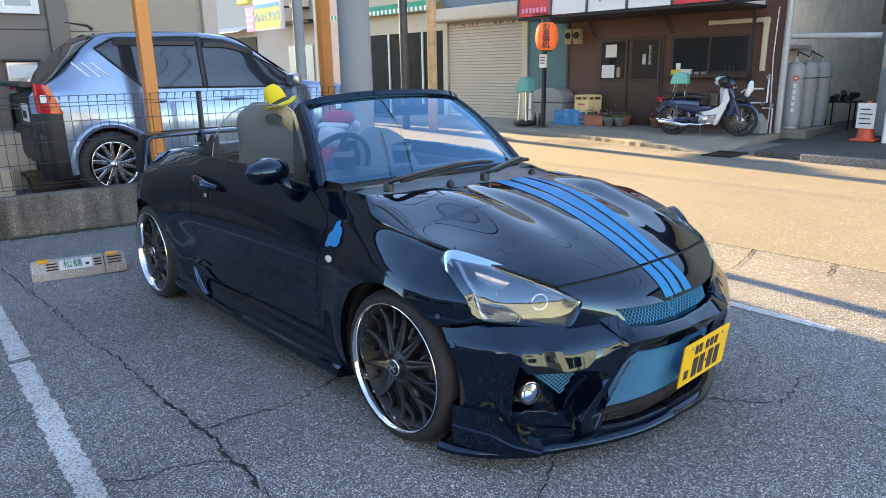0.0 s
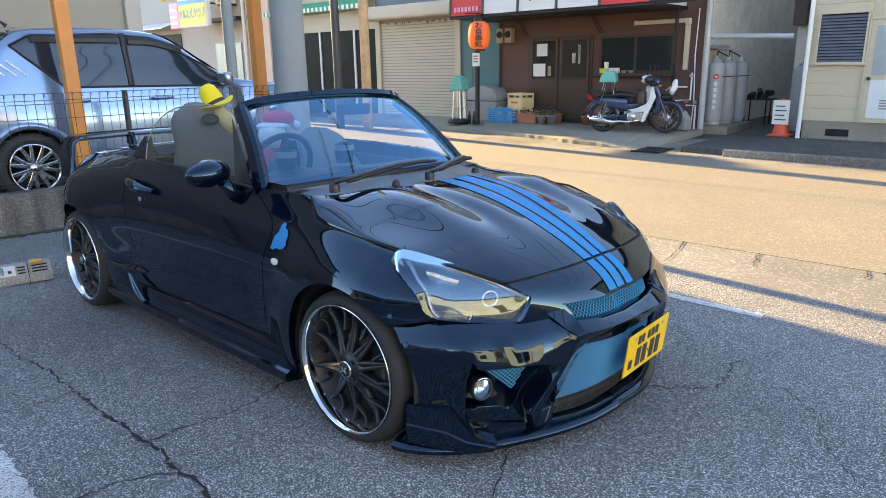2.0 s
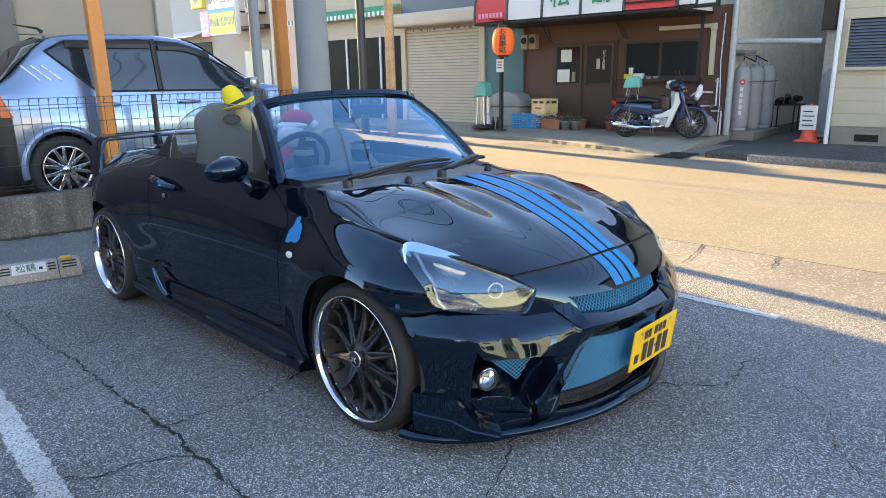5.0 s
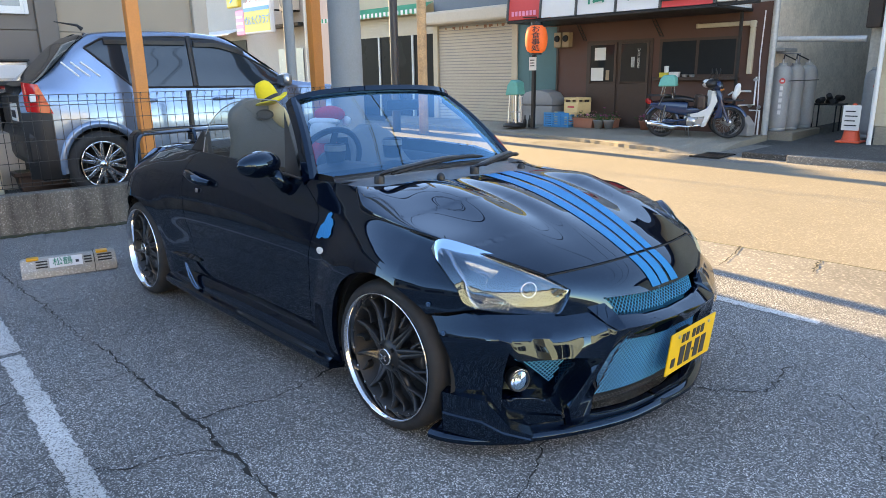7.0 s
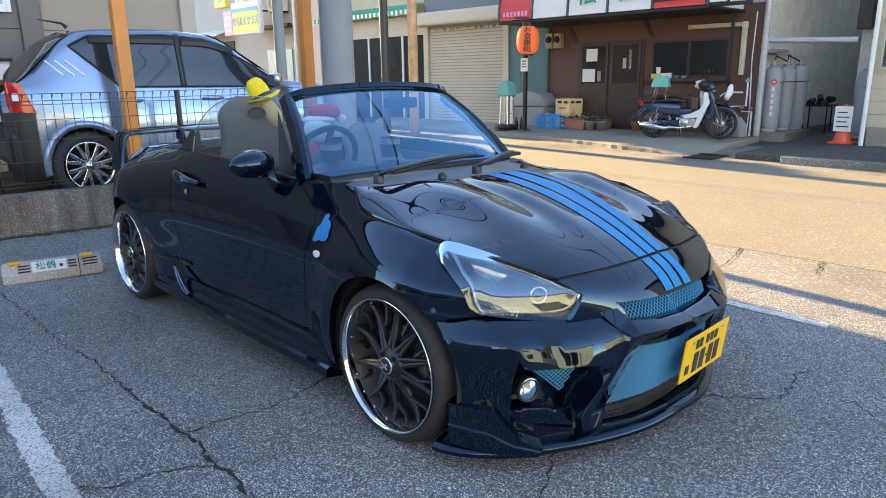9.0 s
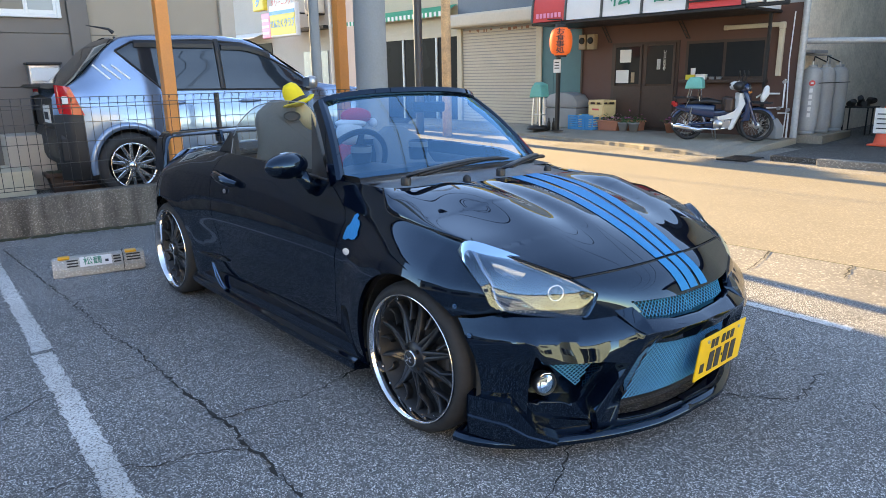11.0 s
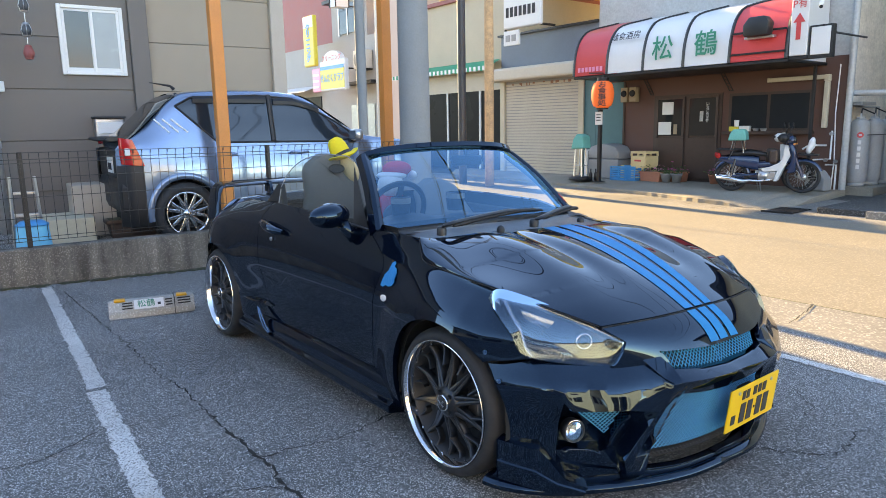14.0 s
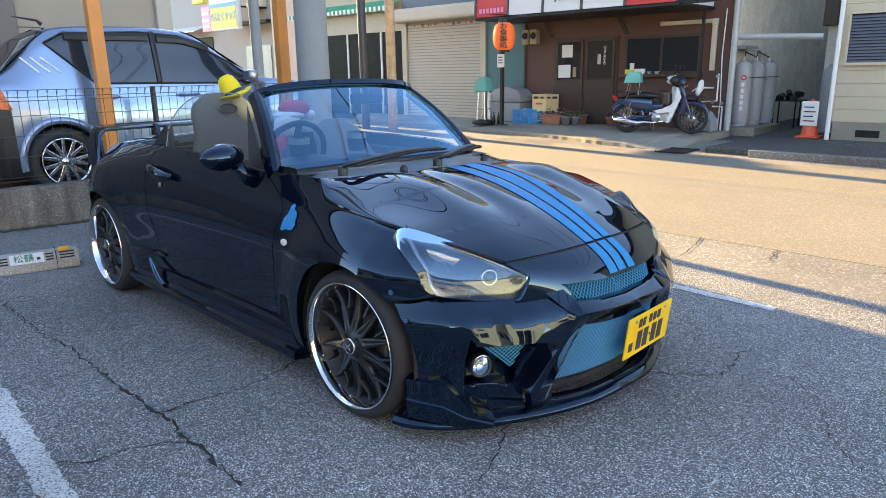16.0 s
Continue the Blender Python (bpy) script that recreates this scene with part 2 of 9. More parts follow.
M_LOUVRE = mat("smoked_louvre_glass", (0.085, 0.095, 0.115), 0.25, var=0.10, scale=6)
M_DOORBLUE = mat("pale_blue_door", (0.60, 0.66, 0.68), 0.5, var=0.05, scale=4)
M_SIDING = mat("grey_siding", (0.145, 0.125, 0.110), 0.55, var=0.05, scale=3, fine=90)
M_BEIGE = mat("beige_siding", (0.33, 0.275, 0.21), 0.6, var=0.05, scale=3, fine=90)
M_TRIM = mat("light_trim", (0.42, 0.37, 0.31), 0.5, var=0.05, scale=4)
M_WHITE = mat("white_paint", (0.72, 0.72, 0.70), 0.5, var=0.05, scale=5)
M_OFFWHITE = mat("weathered_white_siding", (0.70, 0.65, 0.56), 0.6, var=0.08, scale=2.5, fine=30)
M_SHEET = mat("pale_grey_sheet", (0.70, 0.64, 0.55), 0.55, var=0.22, scale=2.5, fine=20)
M_LAUNDRY = mat("grey_white_plaster", (0.38, 0.37, 0.35), 0.8, var=0.12, scale=1.5, fine=20)
M_BROWN = mat("brown_stucco", (0.115, 0.060, 0.046), 0.8, var=0.12, scale=6, fine=140, bump=0.5)
M_DARKWOOD = mat("dark_stained_wood", (0.058, 0.035, 0.026), 0.5, var=0.3, scale=9)
M_BLACKSTEEL = mat("black_powder_coat", (0.012, 0.012, 0.013), 0.45, var=0.1)
M_DARKPOLE = mat("dark_grey_paint", (0.055, 0.060, 0.066), 0.5, var=0.15, scale=6)
M_ORANGE = mat("orange_paint", (0.62, 0.22, 0.045), 0.5, var=0.10, scale=6, fine=70)
M_POLE = mat("pole_concrete", (0.225, 0.24, 0.245), 0.75, var=0.10, scale=5, fine=60, bump=0.3)
M_WOODPOLE = mat("weathered_wood", (0.54, 0.34, 0.180), 0.8, var=0.45, scale=7, fine=40, bump=0.8)
M_GALV = mat("galvanised_sheet", (0.42, 0.43, 0.43), 0.5, metal=0.3, var=0.2, scale=3, fine=25)
M_SHUTTER = mat("cream_shutter", (0.50, 0.44, 0.35), 0.5, var=0.07, scale=2, fine=25)
M_RUST = mat("rust_stain", (0.30, 0.15, 0.105), 0.85, var=0.35, scale=14, fine=90)
M_BLUEGREY = mat("blue_grey_sheet", (0.115, 0.145, 0.185), 0.5, var=0.12, scale=3)
M_CREAM = mat("cream_wall", (0.52, 0.45, 0.33), 0.8, var=0.08, scale=2, fine=30)
M_YELLOW_WALL = mat("ochre_wall", (0.80, 0.53, 0.17), 0.8, var=0.08, scale=2)
M_PINK = mat("pink_wall", (0.62, 0.46, 0.38), 0.8, var=0.08, scale=2)
M_REDROOF = mat("red_brown_sheet", (0.30, 0.085, 0.075), 0.6, var=0.12, scale=3)
M_RED = mat("red_sign", (0.62, 0.06, 0.06), 0.4, var=0.05)
M_SIGNWHITE = mat("white_sign", (0.66, 0.655, 0.645), 0.35, var=0.04, scale=3)
M_GREEN = mat("green_lettering", (0.01, 0.22, 0.13), 0.5, var=0.05)
M_BLACK = mat("black_plastic", (0.013, 0.013, 0.014), 0.5, var=0.1)
M_DARK = mat("dark_interior", (0.010, 0.010, 0.010), 0.9, var=0.2)
M_GREYPL = mat("grey_plastic", (0.25, 0.25, 0.25), 0.5, var=0.08)
M_BLUE = mat("blue_plastic", (0.03, 0.27, 0.55), 0.45, var=0.08)
M_CYAN = mat("sky_blue_plastic", (0.12, 0.52, 0.75), 0.4, var=0.06)
M_YELLOW = mat("yellow_plastic", (0.72, 0.52, 0.25), 0.5, var=0.08)
M_TEAL = mat("teal_cover", (0.12, 0.42, 0.36), 0.7, var=0.12, scale=12)
M_DTEAL = mat("dark_teal_paint", (0.045, 0.135, 0.145), 0.5, var=0.1)
M_CHROME = mat("chrome", (0.78, 0.78, 0.79), 0.08, metal=1.0, var=0.04)
M_STEEL = mat("brushed_steel", (0.5, 0.5, 0.5), 0.3, metal=0.9, var=0.1)
M_RUBBER = mat("tyre_rubber", (0.020, 0.020, 0.021), 0.7, var=0.15, scale=20, bump=0.2)
M_WINDOW = mat("window_glass", (0.02, 0.024, 0.027), 0.05, var=0.1, spec=0.5)
M_SHOPPANE = mat("dim_shop_glass", (0.022, 0.023, 0.024), 0.3, var=0.2, scale=1.2, spec=0.03)
M_FROST = mat("frosted_glass", (0.30, 0.34, 0.35), 0.25, var=0.12, scale=6, fine=140)
M_TERRA = mat("terracotta", (0.42, 0.17, 0.10), 0.8, var=0.15, scale=14)
M_LEAF = mat("leaf", (0.05, 0.11, 0.03), 0.6, var=0.4, scale=30)
M_FLOWER = mat("petals", (0.40, 0.07, 0.22), 0.6, var=0.4, scale=40)
M_PAPER = mat("paper", (0.72, 0.71, 0.67), 0.8, var=0.04)
M_INK = mat("ink", (0.03, 0.03, 0.035), 0.7, var=0.05)
M_CONE = mat("orange_cone", (0.75, 0.10, 0.04), 0.5, var=0.08)
M_LANTERN = glow(mat("lantern_paper", (0.80, 0.13, 0.03), 0.7, var=0.12, scale=5), (1.0, 0.2, 0.03), 0.05)
M_GREENSTRIPE = mat("green_canvas", (0.03, 0.30, 0.16), 0.7, var=0.1)
M_SIGNYEL = mat("yellow_sign", (0.64, 0.54, 0.06), 0.4, var=0.04)
M_SIGNBLUE = mat("blue_sign", (0.05, 0.30, 0.72), 0.4, var=0.04)
M_SIGNPINK = mat("pink_sign", (0.80, 0.30, 0.45), 0.4, var=0.04)
M_GAS = mat("grey_cylinder_paint", (0.36, 0.37, 0.37), 0.5, var=0.12, scale=6, fine=40)
M_CARDBOARD = mat("brown_box", (0.33, 0.25, 0.16), 0.8, var=0.1)

# ---- ground, road, kerbs ----
SLOPE = 0.02                       # the parking lot falls towards the street
ROAD_Z = -0.05
FAR = 260.0


def lot_z(y):
    return -y * SLOPE


def strip(name, ys, material, label, x0=-FAR, x1=FAR, nx=40, kind="structure", category="ground"):
    """A ground sheet along the street from pairs (y, z)."""
    bm = bmesh.new()
    rows = [[bm.verts.new((x0 + (x1 - x0) * i / nx, y, z)) for y, z in ys] for i in range(nx + 1)]
    for a, b in zip(rows, rows[1:]):
        for k in range(len(ys) - 1):
            bm.faces.new((a[k], b[k], b[k + 1], a[k + 1]))
    return tagged(part(name, bm, material), label, category, kind=kind)


strip("ground", [(-900, lot_z(-12)), (-12, lot_z(-12)), (-3, lot_z(-3)), (0, 0), (2.15, lot_z(2.15))], M_LOT,
      "grey weathered asphalt of a small parking lot", x0=-900, x1=900)
strip("gutter", [(2.15, lot_z(2.15)), (2.5, -0.055), (2.95, ROAD_Z - 0.004)], M_GUTTER, "worn concrete gutter strip along the road", category="gutter")
strip("road", [(2.95, ROAD_Z), (5.2, ROAD_Z + 0.02), (7.55, ROAD_Z)], M_ROAD, "sunlit worn asphalt of a narrow street", category="road")
strip("gutter_far", [(7.55, ROAD_Z - 0.004), (8.2, ROAD_Z + 0.008), (9.9, ROAD_Z + 0.02)], M_GUTTER, "concrete gutter on the far side of the street", category="gutter")
strip("ground_far", [(9.9, ROAD_Z + 0.02), (12.0, 0.03), (900, 0.03)], M_GRAVEL, "dark gravel and asphalt before the shops", x0=-900, x1=900)

# slab before the restaurant
bm = bmesh.new()
rows = []
SLAB_Y = [(-13.0, 9.85), (-7.73, 8.92), (-5.6, 8.53), (-3.85, 8.08), (-3.3, 8.04), (-3.12, 8.22), (-3.0, 8.62)]
SLAB_Z = [(-13.0, 0.035), (-3.95, 0.030), (-3.3, -0.035), (-3.0, -0.035)]
for k in range(81):
    x = -13.0 + 10.0 * k / 80
    y, z = spline(SLAB_Y, x), spline(SLAB_Z, x)
    wob = 0.010 * math.sin(k * 2.7) + 0.008 * math.sin(k * 7.1)
    mid = min(y + 0.75, 10.0)
    rows.append([bm.verts.new(p) for p in ((x, y + wob, -0.09), (x, y + 0.008 + wob, z - 0.012), (x, y + 0.03 + wob, z), (x, mid, 0.099 if x < -3.4 else 0.06), (x, 10.5, 0.10), (x, 10.5, -0.09))])
for a, b in zip(rows, rows[1:]):
    for j in range(5):
        bm.faces.new((a[j], b[j], b[j + 1], a[j + 1]))
bm.faces.new(rows[-1])
bmesh.ops.recalc_face_normals(bm, faces=bm.faces)
tagged(part("pavement", bm, M_SLAB), "raised concrete slab before the shop fronts", "pavement", kind="structure")
# kerb and apron on the right
bm = box(-1.75, 7.95, -0.09, 14.0, 8.10, 0.055, 0.012)
tagged(part("kerb", bm, M_GUTTER), "low concrete kerb before the white house", "kerb", kind="structure")
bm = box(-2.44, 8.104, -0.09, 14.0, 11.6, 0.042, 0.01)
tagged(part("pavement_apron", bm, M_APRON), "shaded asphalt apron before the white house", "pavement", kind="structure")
# drain grate beside the slab
bm = bmesh.new()
for k in range(10):
    box(-3.06 + k * 0.043, 7.80, -0.05, -3.035 + k * 0.043, 8.34, -0.026, bm=bm)
box(-3.09, 7.77, -0.05, -2.63, 7.80, -0.024, bm=bm)
box(-3.09, 8.34, -0.05, -2.63, 8.37, -0.024, bm=bm)
tagged(part("drain_grate", bm, M_BLACKSTEEL), "dark steel drain grate in the gutter", "grate", kind="structure")

# gutter joints
rng = random.Random(4)
bm = bmesh.new()
for k in range(40):
    x = -16 + k * 0.62 + rng.uniform(-0.30, 0.30)
    y0, a = 2.95, rng.uniform(-0.25, 0.25)
    n = 5
    for i in range(n):
        far = (0.6, 0.6, 0.35, 0.2)[k % 4]
        t0, t1 = i / n * far, (i + 1) / n * far
        w0, w1 = 0.002 + 0.008 * rng.random() ** 2, 0.002 + 0.010 * rng.random() ** 2
        ox = rng.uniform(-0.015, 0.015)
        vs = [bm.verts.new((x + a * t0 - w0, y0 - t0, -0.047)), bm.verts.new((x + a * t0 + w0, y0 - t0, -0.047)),
              bm.verts.new((x + a * t1 + w1 + ox, y0 - t1, -0.0475)), bm.verts.new((x + a * t1 - w1 + ox, y0 - t1, -0.0475))]
        bm.faces.new(vs)
for k in range(36):
    x = -14 + k * 0.6 + rng.uniform(-0.05, 0.05)
    w, y0, y1 = rng.uniform(0.003, 0.010), 7.60 - 0.09 * min(0.0, x + 3.7) + rng.uniform(0, 0.1), 7.98 - 0.09 * min(0.0, x + 3.7) + rng.uniform(-0.08, 0.05)
    if rng.random() < 0.35:
        y0 = y1 - 0.10
    a = rng.uniform(-0.06, 0.06)
    bm.faces.new([bm.verts.new((x - w, y0, ROAD_Z + 0.014)), bm.verts.new((x + w, y0, ROAD_Z + 0.014)), bm.verts.new((x + w * 0.7 + a, y1, ROAD_Z + 0.020)), bm.verts.new((x - w * 0.7 + a, y1, ROAD_Z + 0.020))])
tagged(part("gutter_joint", bm, M_CRACK), "dark broken joints in the concrete gutter", "joint", kind="structure")


def crack(points, w, seed):
    """A jagged crack in the lot, from x-y points."""
    r = random.Random(seed)
    fine = []
    for (x0, y0), (x1, y1) in zip(points, points[1:]):
        n = max(2, int(math.hypot(x1 - x0, y1 - y0) / 0.022))
        for i in range(n):
            t = i / n
            fine.append((x0 + (x1 - x0) * t + r.gauss(0, 0.0065), y0 + (y1 - y0) * t + r.gauss(0, 0.0065)))
    fine.append(points[-1])
    b = bmesh.new()
    prev = None
    for i, (x, y) in enumerate(fine):
        a, c = fine[max(0, i - 1)], fine[min(len(fine) - 1, i + 1)]
        d = Vector((c[0] - a[0], c[1] - a[1])).normalized()
        ww = w * 0.7 * r.uniform(0.15, 1.5) * (0.4 if i in (0, len(fine) - 1) else 1)
        cur = [b.verts.new((x - d.y * ww, y + d.x * ww, lot_z(y) + 0.004)), b.verts.new((x + d.y * ww, y - d.x * ww, lot_z(y) + 0.004))]
        if prev:
            b.faces.new((prev[0], prev[1], cur[1], cur[0]))
        prev = cur
    return tagged(part("crack", b, M_CRACK), "dark jagged crack in the asphalt", "crack", group="cracks in the lot", kind="structure")


def paint_line(p0, p1, w, seed):
    """A worn white line on the lot."""
    r = random.Random(seed)
    d = Vector((p1[0] - p0[0], p1[1] - p0[1]))
    n = int(d.length / 0.02)
    d.normalize()
    b = bmesh.new()
    prev = None
    for i in range(n + 1):
        x, y = p0[0] + d.x * i * 0.02, p0[1] + d.y * i * 0.02
        a, c = w / 2 + r.gauss(0, 0.005), w / 2 + r.gauss(0, 0.005)
        cur = [b.verts.new((x - d.y * a, y + d.x * a, lot_z(y + d.x * a) + 0.004)), b.verts.new((x + d.y * c, y - d.x * c, lot_z(y - d.x * c) + 0.004))]
        if prev:
            b.faces.new((prev[0], prev[1], cur[1], cur[0]))
        prev = cur
    return tagged(part("parking_line", b, M_PAINTLINE), "worn white painted parking bay line", "line", group="bay lines", kind="structure")


paint_line((-4.45, -1.36), (-1.72, -1.524), 0.078, 1)
paint_line((-1.69, -1.535), (1.2, -1.705), 0.086, 3)
paint_line((-4.4, 1.80), (0.73, 1.60), 0.075, 2)

# ---- retaining wall, raised ground, grey house ----
HOUSE = pose(-4.48, 0, 0, 0, 0, -4.5)      # local y runs along the retaining wall
bm = box(-0.16, -7, -0.1, 0, 2.35, 0.345, 0.012)
tagged(part("wall_retaining", bm, M_WALLC, m=HOUSE), "stained low concrete retaining wall under the fence", "wall", kind="structure")
bm = bmesh.new()
r = random.Random(8)
for k in range(420):
    y = r.uniform(-4, 2.3)
    s = r.uniform(0.01, 0.035)
    x = 0.005 + abs(r.gauss(0, 0.025))
    bmesh.ops.create_icosphere(bm, subdivisions=1, radius=s, matrix=Matrix.Translation((x, y, lot_z(y) + 0.004)) @ Matrix.Diagonal((1.3, 1.6, 0.35, 1)))
tagged(part("moss_strip", bm, M_SOIL, m=HOUSE), "mossy dirt along the foot of the retaining wall", "moss", kind="stuff")
bm = box(-3.6, -7, -0.1, -0.16, 2.35, 0.180)
tagged(part("ground_raised", bm, M_LOT, m=HOUSE), "raised asphalt forecourt behind the fence", "ground", kind="structure")


def siding_panels(x, y0, y1, z0, z1, rows, t=0.03):
    b = bmesh.new()
    h = (z1 - z0) / rows
    for k in range(rows):
        box(x - t, y0, z0 + k * h + 0.003, x, y1, z0 + (k + 1) * h - 0.003, 0.004, bm=b, seg=1)
    return b


M_PANEDARK = mat("wired_glass_over_curtain", (0.055, 0.07, 0.075), 0.16, var=0.15, scale=5, fine=140)


def house():
    hx = -2.92
    g = thing("house", HOUSE, "two-storey grey house with wide horizontal siding panels", "house")
    part("wall", box(hx - 8, -9, -0.1, hx - 0.03, 1.97, 6.2), M_SIDING, g)
    # unseen wing, added so its edge casts the shade line on the lot
    part("wing", box(hx - 8, 1.97, -0.1, hx - 2.4, 2.62, 6.2), M_BEIGE, g)
    for k in range(7):
        part("panel", siding_panels(hx, -9, -0.015, 0.60 + k * 0.6, 1.20 + k * 0.6, 1), M_SIDING, g)
    for k in range(7):
        part("panel", siding_panels(hx - 0.012, 0.20, 1.79, 0.59 + k * 0.6, 1.19 + k * 0.6, 1), M_BEIGE, g)
    part("corner_post", box(hx - 0.06, -0.015, 0.2, hx + 0.06, 0.20, 6.2, 0.01), M_SIDING, g, "grey vertical post")
    part("corner_post", box(hx - 0.06, 1.79, 0.2, hx + 0.06, 1.98, 6.2, 0.01), M_TRIM, g, "light beige corner trim")
    # added eave, out of view: it shades the top of the wall
    part("eave", box(hx + 0.002, -9, 3.75, hx + 0.80, 1.97, 3.83, 0.01), M_TRIM, g, "pale eave added out of view to shade the wall top")
    part("roof", box(hx - 8.5, -9.5, 6.2, hx + 0.3, 2.3, 6.35, 0.02), M_BLACK, g)
    zl, zh = 2.00, 2.745
    w = part("window", box(hx - 0.02, -0.755, zl, hx + 0.012, -0.10, zh), M_DARK, g)
    fr = bmesh.new()
    for a, b in ((-0.785, -0.74), (-0.125, -0.08)):
        box(hx - 0.01, a, zl - 0.03, hx + 0.05, b, zh + 0.03, 0.006, bm=fr)
    box(hx - 0.01, -0.74, zl - 0.03, hx + 0.052, -0.125, zl + 0.012, 0.006, bm=fr)
    box(hx - 0.01, -0.74, zh - 0.012, hx + 0.052, -0.125, zh + 0.03, 0.006, bm=fr)
    part("window_frame", fr, M_WHITE, w, "white aluminium sliding frame")
    for y0, y1, d, m in ((-0.74, -0.42, 0.014, M_PANEDARK), (-0.44, -0.125, 0.026, M_FROST)):
        sash = bmesh.new()
        for a, b, c, e in ((y0, y0 + 0.030, zl + 0.012, zh - 0.012), (y1 - 0.030, y1, zl + 0.012, zh - 0.012), (y0 + 0.030, y1 - 0.030, zl + 0.012, zl + 0.055), (y0 + 0.030, y1 - 0.030, zh - 0.04, zh - 0.012)):
            box(hx + d, a, c, hx + d + 0.014, b, e, 0.003, bm=sash)
        part("sash", sash, M_WHITE, w, "white sash")
        part("pane", box(hx + d + 0.003, y0 + 0.030, zl + 0.055, hx + d + 0.007, y1 - 0.030, zh - 0.04), m, w, "frosted wired glass pane")
    return g


house()

# ---- far side of the street ----
WALL = 10.4


def awning_point(v):
    """Front profile of the barrel awning: v from the lower front edge to the wall."""
    keys_y = [(0, 8.96), (0.25, 8.98), (0.5, 9.06), (0.75, 9.30), (1, 10.38)]
    keys_z = [(0, 2.26), (0.25, 2.55), (0.5, 2.85), (0.75, 3.14), (1, 3.42)]
    return spline(keys_y, v), spline(keys_z, v)


def restaurant():
    g = thing("restaurant", Matrix(), "brown stucco restaurant front under a red and white barrel awning", "restaurant")
    w = part("wall", box(-8.35, WALL, 0.0, -3.08, WALL + 0.15, 2.35), M_BROWN, g)
    part("teal_panel", box(-8.34, WALL - 0.035, 0.09, -7.60, WALL - 0.004, 2.18), M_DTEAL, g, "dark teal painted boarding beside the door")
    part("corner_strip", box(-7.60, WALL - 0.03, 0.09, -7.56, WALL - 0.004, 2.18), M_DARKWOOD, g)
    # openings: the sliding door pair and the window to their side
    part("upper_wall", box(-8.35, WALL + 0.02, 2.35, -3.08, WALL + 0.2, 5.6), M_GALV, g, "weathered grey sheet upper wall")
    part("body", box(-8.35, WALL + 0.2, 0.0, -3.26, 22, 5.6), M_SHEET, g)
    d = part("door", box(-6.80, WALL - 0.03, 0.1, -5.28, WALL - 0.004, 1.84), M_DARKWOOD, g, "dark brown wooden sliding door frame")
    for x0, x1 in ((-6.74, -6.07), (-6.01, -5.34)):
        part("panel", box(x0, WALL - 0.055, 0.16, x1, WALL - 0.03, 0.98, 0.008), M_DARKWOOD, d)
        part("pane", box(x0 + 0.04, WALL - 0.05, 1.02, x1 - 0.04, WALL - 0.035, 1.76), M_WINDOW, d)
        fr = bmesh.new()
        box(x0, WALL - 0.06, 0.98, x0 + 0.05, WALL - 0.03, 1.8, 0.005, bm=fr)
        box(x1 - 0.05, WALL - 0.06, 0.98, x1, WALL - 0.03, 1.8, 0.005, bm=fr)
        box(x0 + 0.05, WALL - 0.06, 1.755, x1 - 0.05, WALL - 0.03, 1.8, 0.005, bm=fr)
        part("frame", fr, M_DARKWOOD, d)
    wi = part("window", box(-5.14, WALL - 0.02, 1.10, -3.60, WALL - 0.004, 1.81), M_DARKWOOD, g, "dark wide window with a brown frame")
    part("pane", box(-5.08, WALL - 0.03, 1.15, -4.40, WALL - 0.022, 1.76), M_WINDOW, wi)
    part("pane", box(-4.34, WALL - 0.03, 1.15, -3.66, WALL - 0.022, 1.76), M_WINDOW, wi)
    part("sill", box(-5.2, WALL - 0.14, 1.04, -3.55, WALL - 0.004, 1.10, 0.006), M_DARKWOOD, wi)
    # barrel awning in panels
    aw = part("awning", box(-7.82, 8.97, 2.20, -3.42, WALL, 2.25, 0.008), M_BLACKSTEEL, g, "black steel underside of the awning")
    edges = [-7.80, -6.96, -6.12, -5.27, -4.40, -3.45]
    mats = [M_RED, M_SIGNWHITE, M_SIGNWHITE, M_SIGNWHITE, M_RED]
    for a, b, m in zip(edges, edges[1:], mats):
        part("panel", grid(lambda u, v: Vector((a + 0.025 + (b - a - 0.05) * u, *awning_point(v))), 4, 20), m, aw,
             "glossy red panel" if m is M_RED else "white sign panel", smooth=40)
    for x in edges:
        rib = tube([(x, *awning_point(v / 20)) for v in range(21)], 0.03, 6)
        part("rib", rib, M_BLACKSTEEL, aw)
    for k, x in enumerate((edges[0], edges[-1])):
        b = bmesh.new()
        vs = [b.verts.new((x, *awning_point(v / 16))) for v in range(17)] + [b.verts.new((x, WALL, 2.25))]
        b.faces.new(vs)
        part("end_panel", b, M_RED if k == 0 else M_SIGNWHITE, aw)
    # lettering lies on the curved panels
    for t, xc, m, size in (("松", -5.70, M_GREEN, 0.46), ("鶴", -4.84, M_GREEN, 0.46)):
        words(t, size, m, aw, pose(xc, 8.95, 2.60, -4, 0, 0), bold=0.0025)
    words("麺食酒房", 0.17, M_INK, aw, pose(-6.54, 8.985, 2.93, -20, 0, 0))
    for k in range(7):
        part("number_bar", box(-7.68 + k * 0.093, 8.945, 2.33, -7.62 + k * 0.093, 8.955, 2.42), M_SIGNPINK, aw, "pale illegible number mark")
    part("band", box(-4.36, 8.93, 2.70, -3.47, 8.975, 2.73), M_BLACKSTEEL, aw)
    part("band", box(-4.36, 8.93, 2.36, -3.47, 8.955, 2.39), M_BLACKSTEEL, aw)
    return g


restaurant()


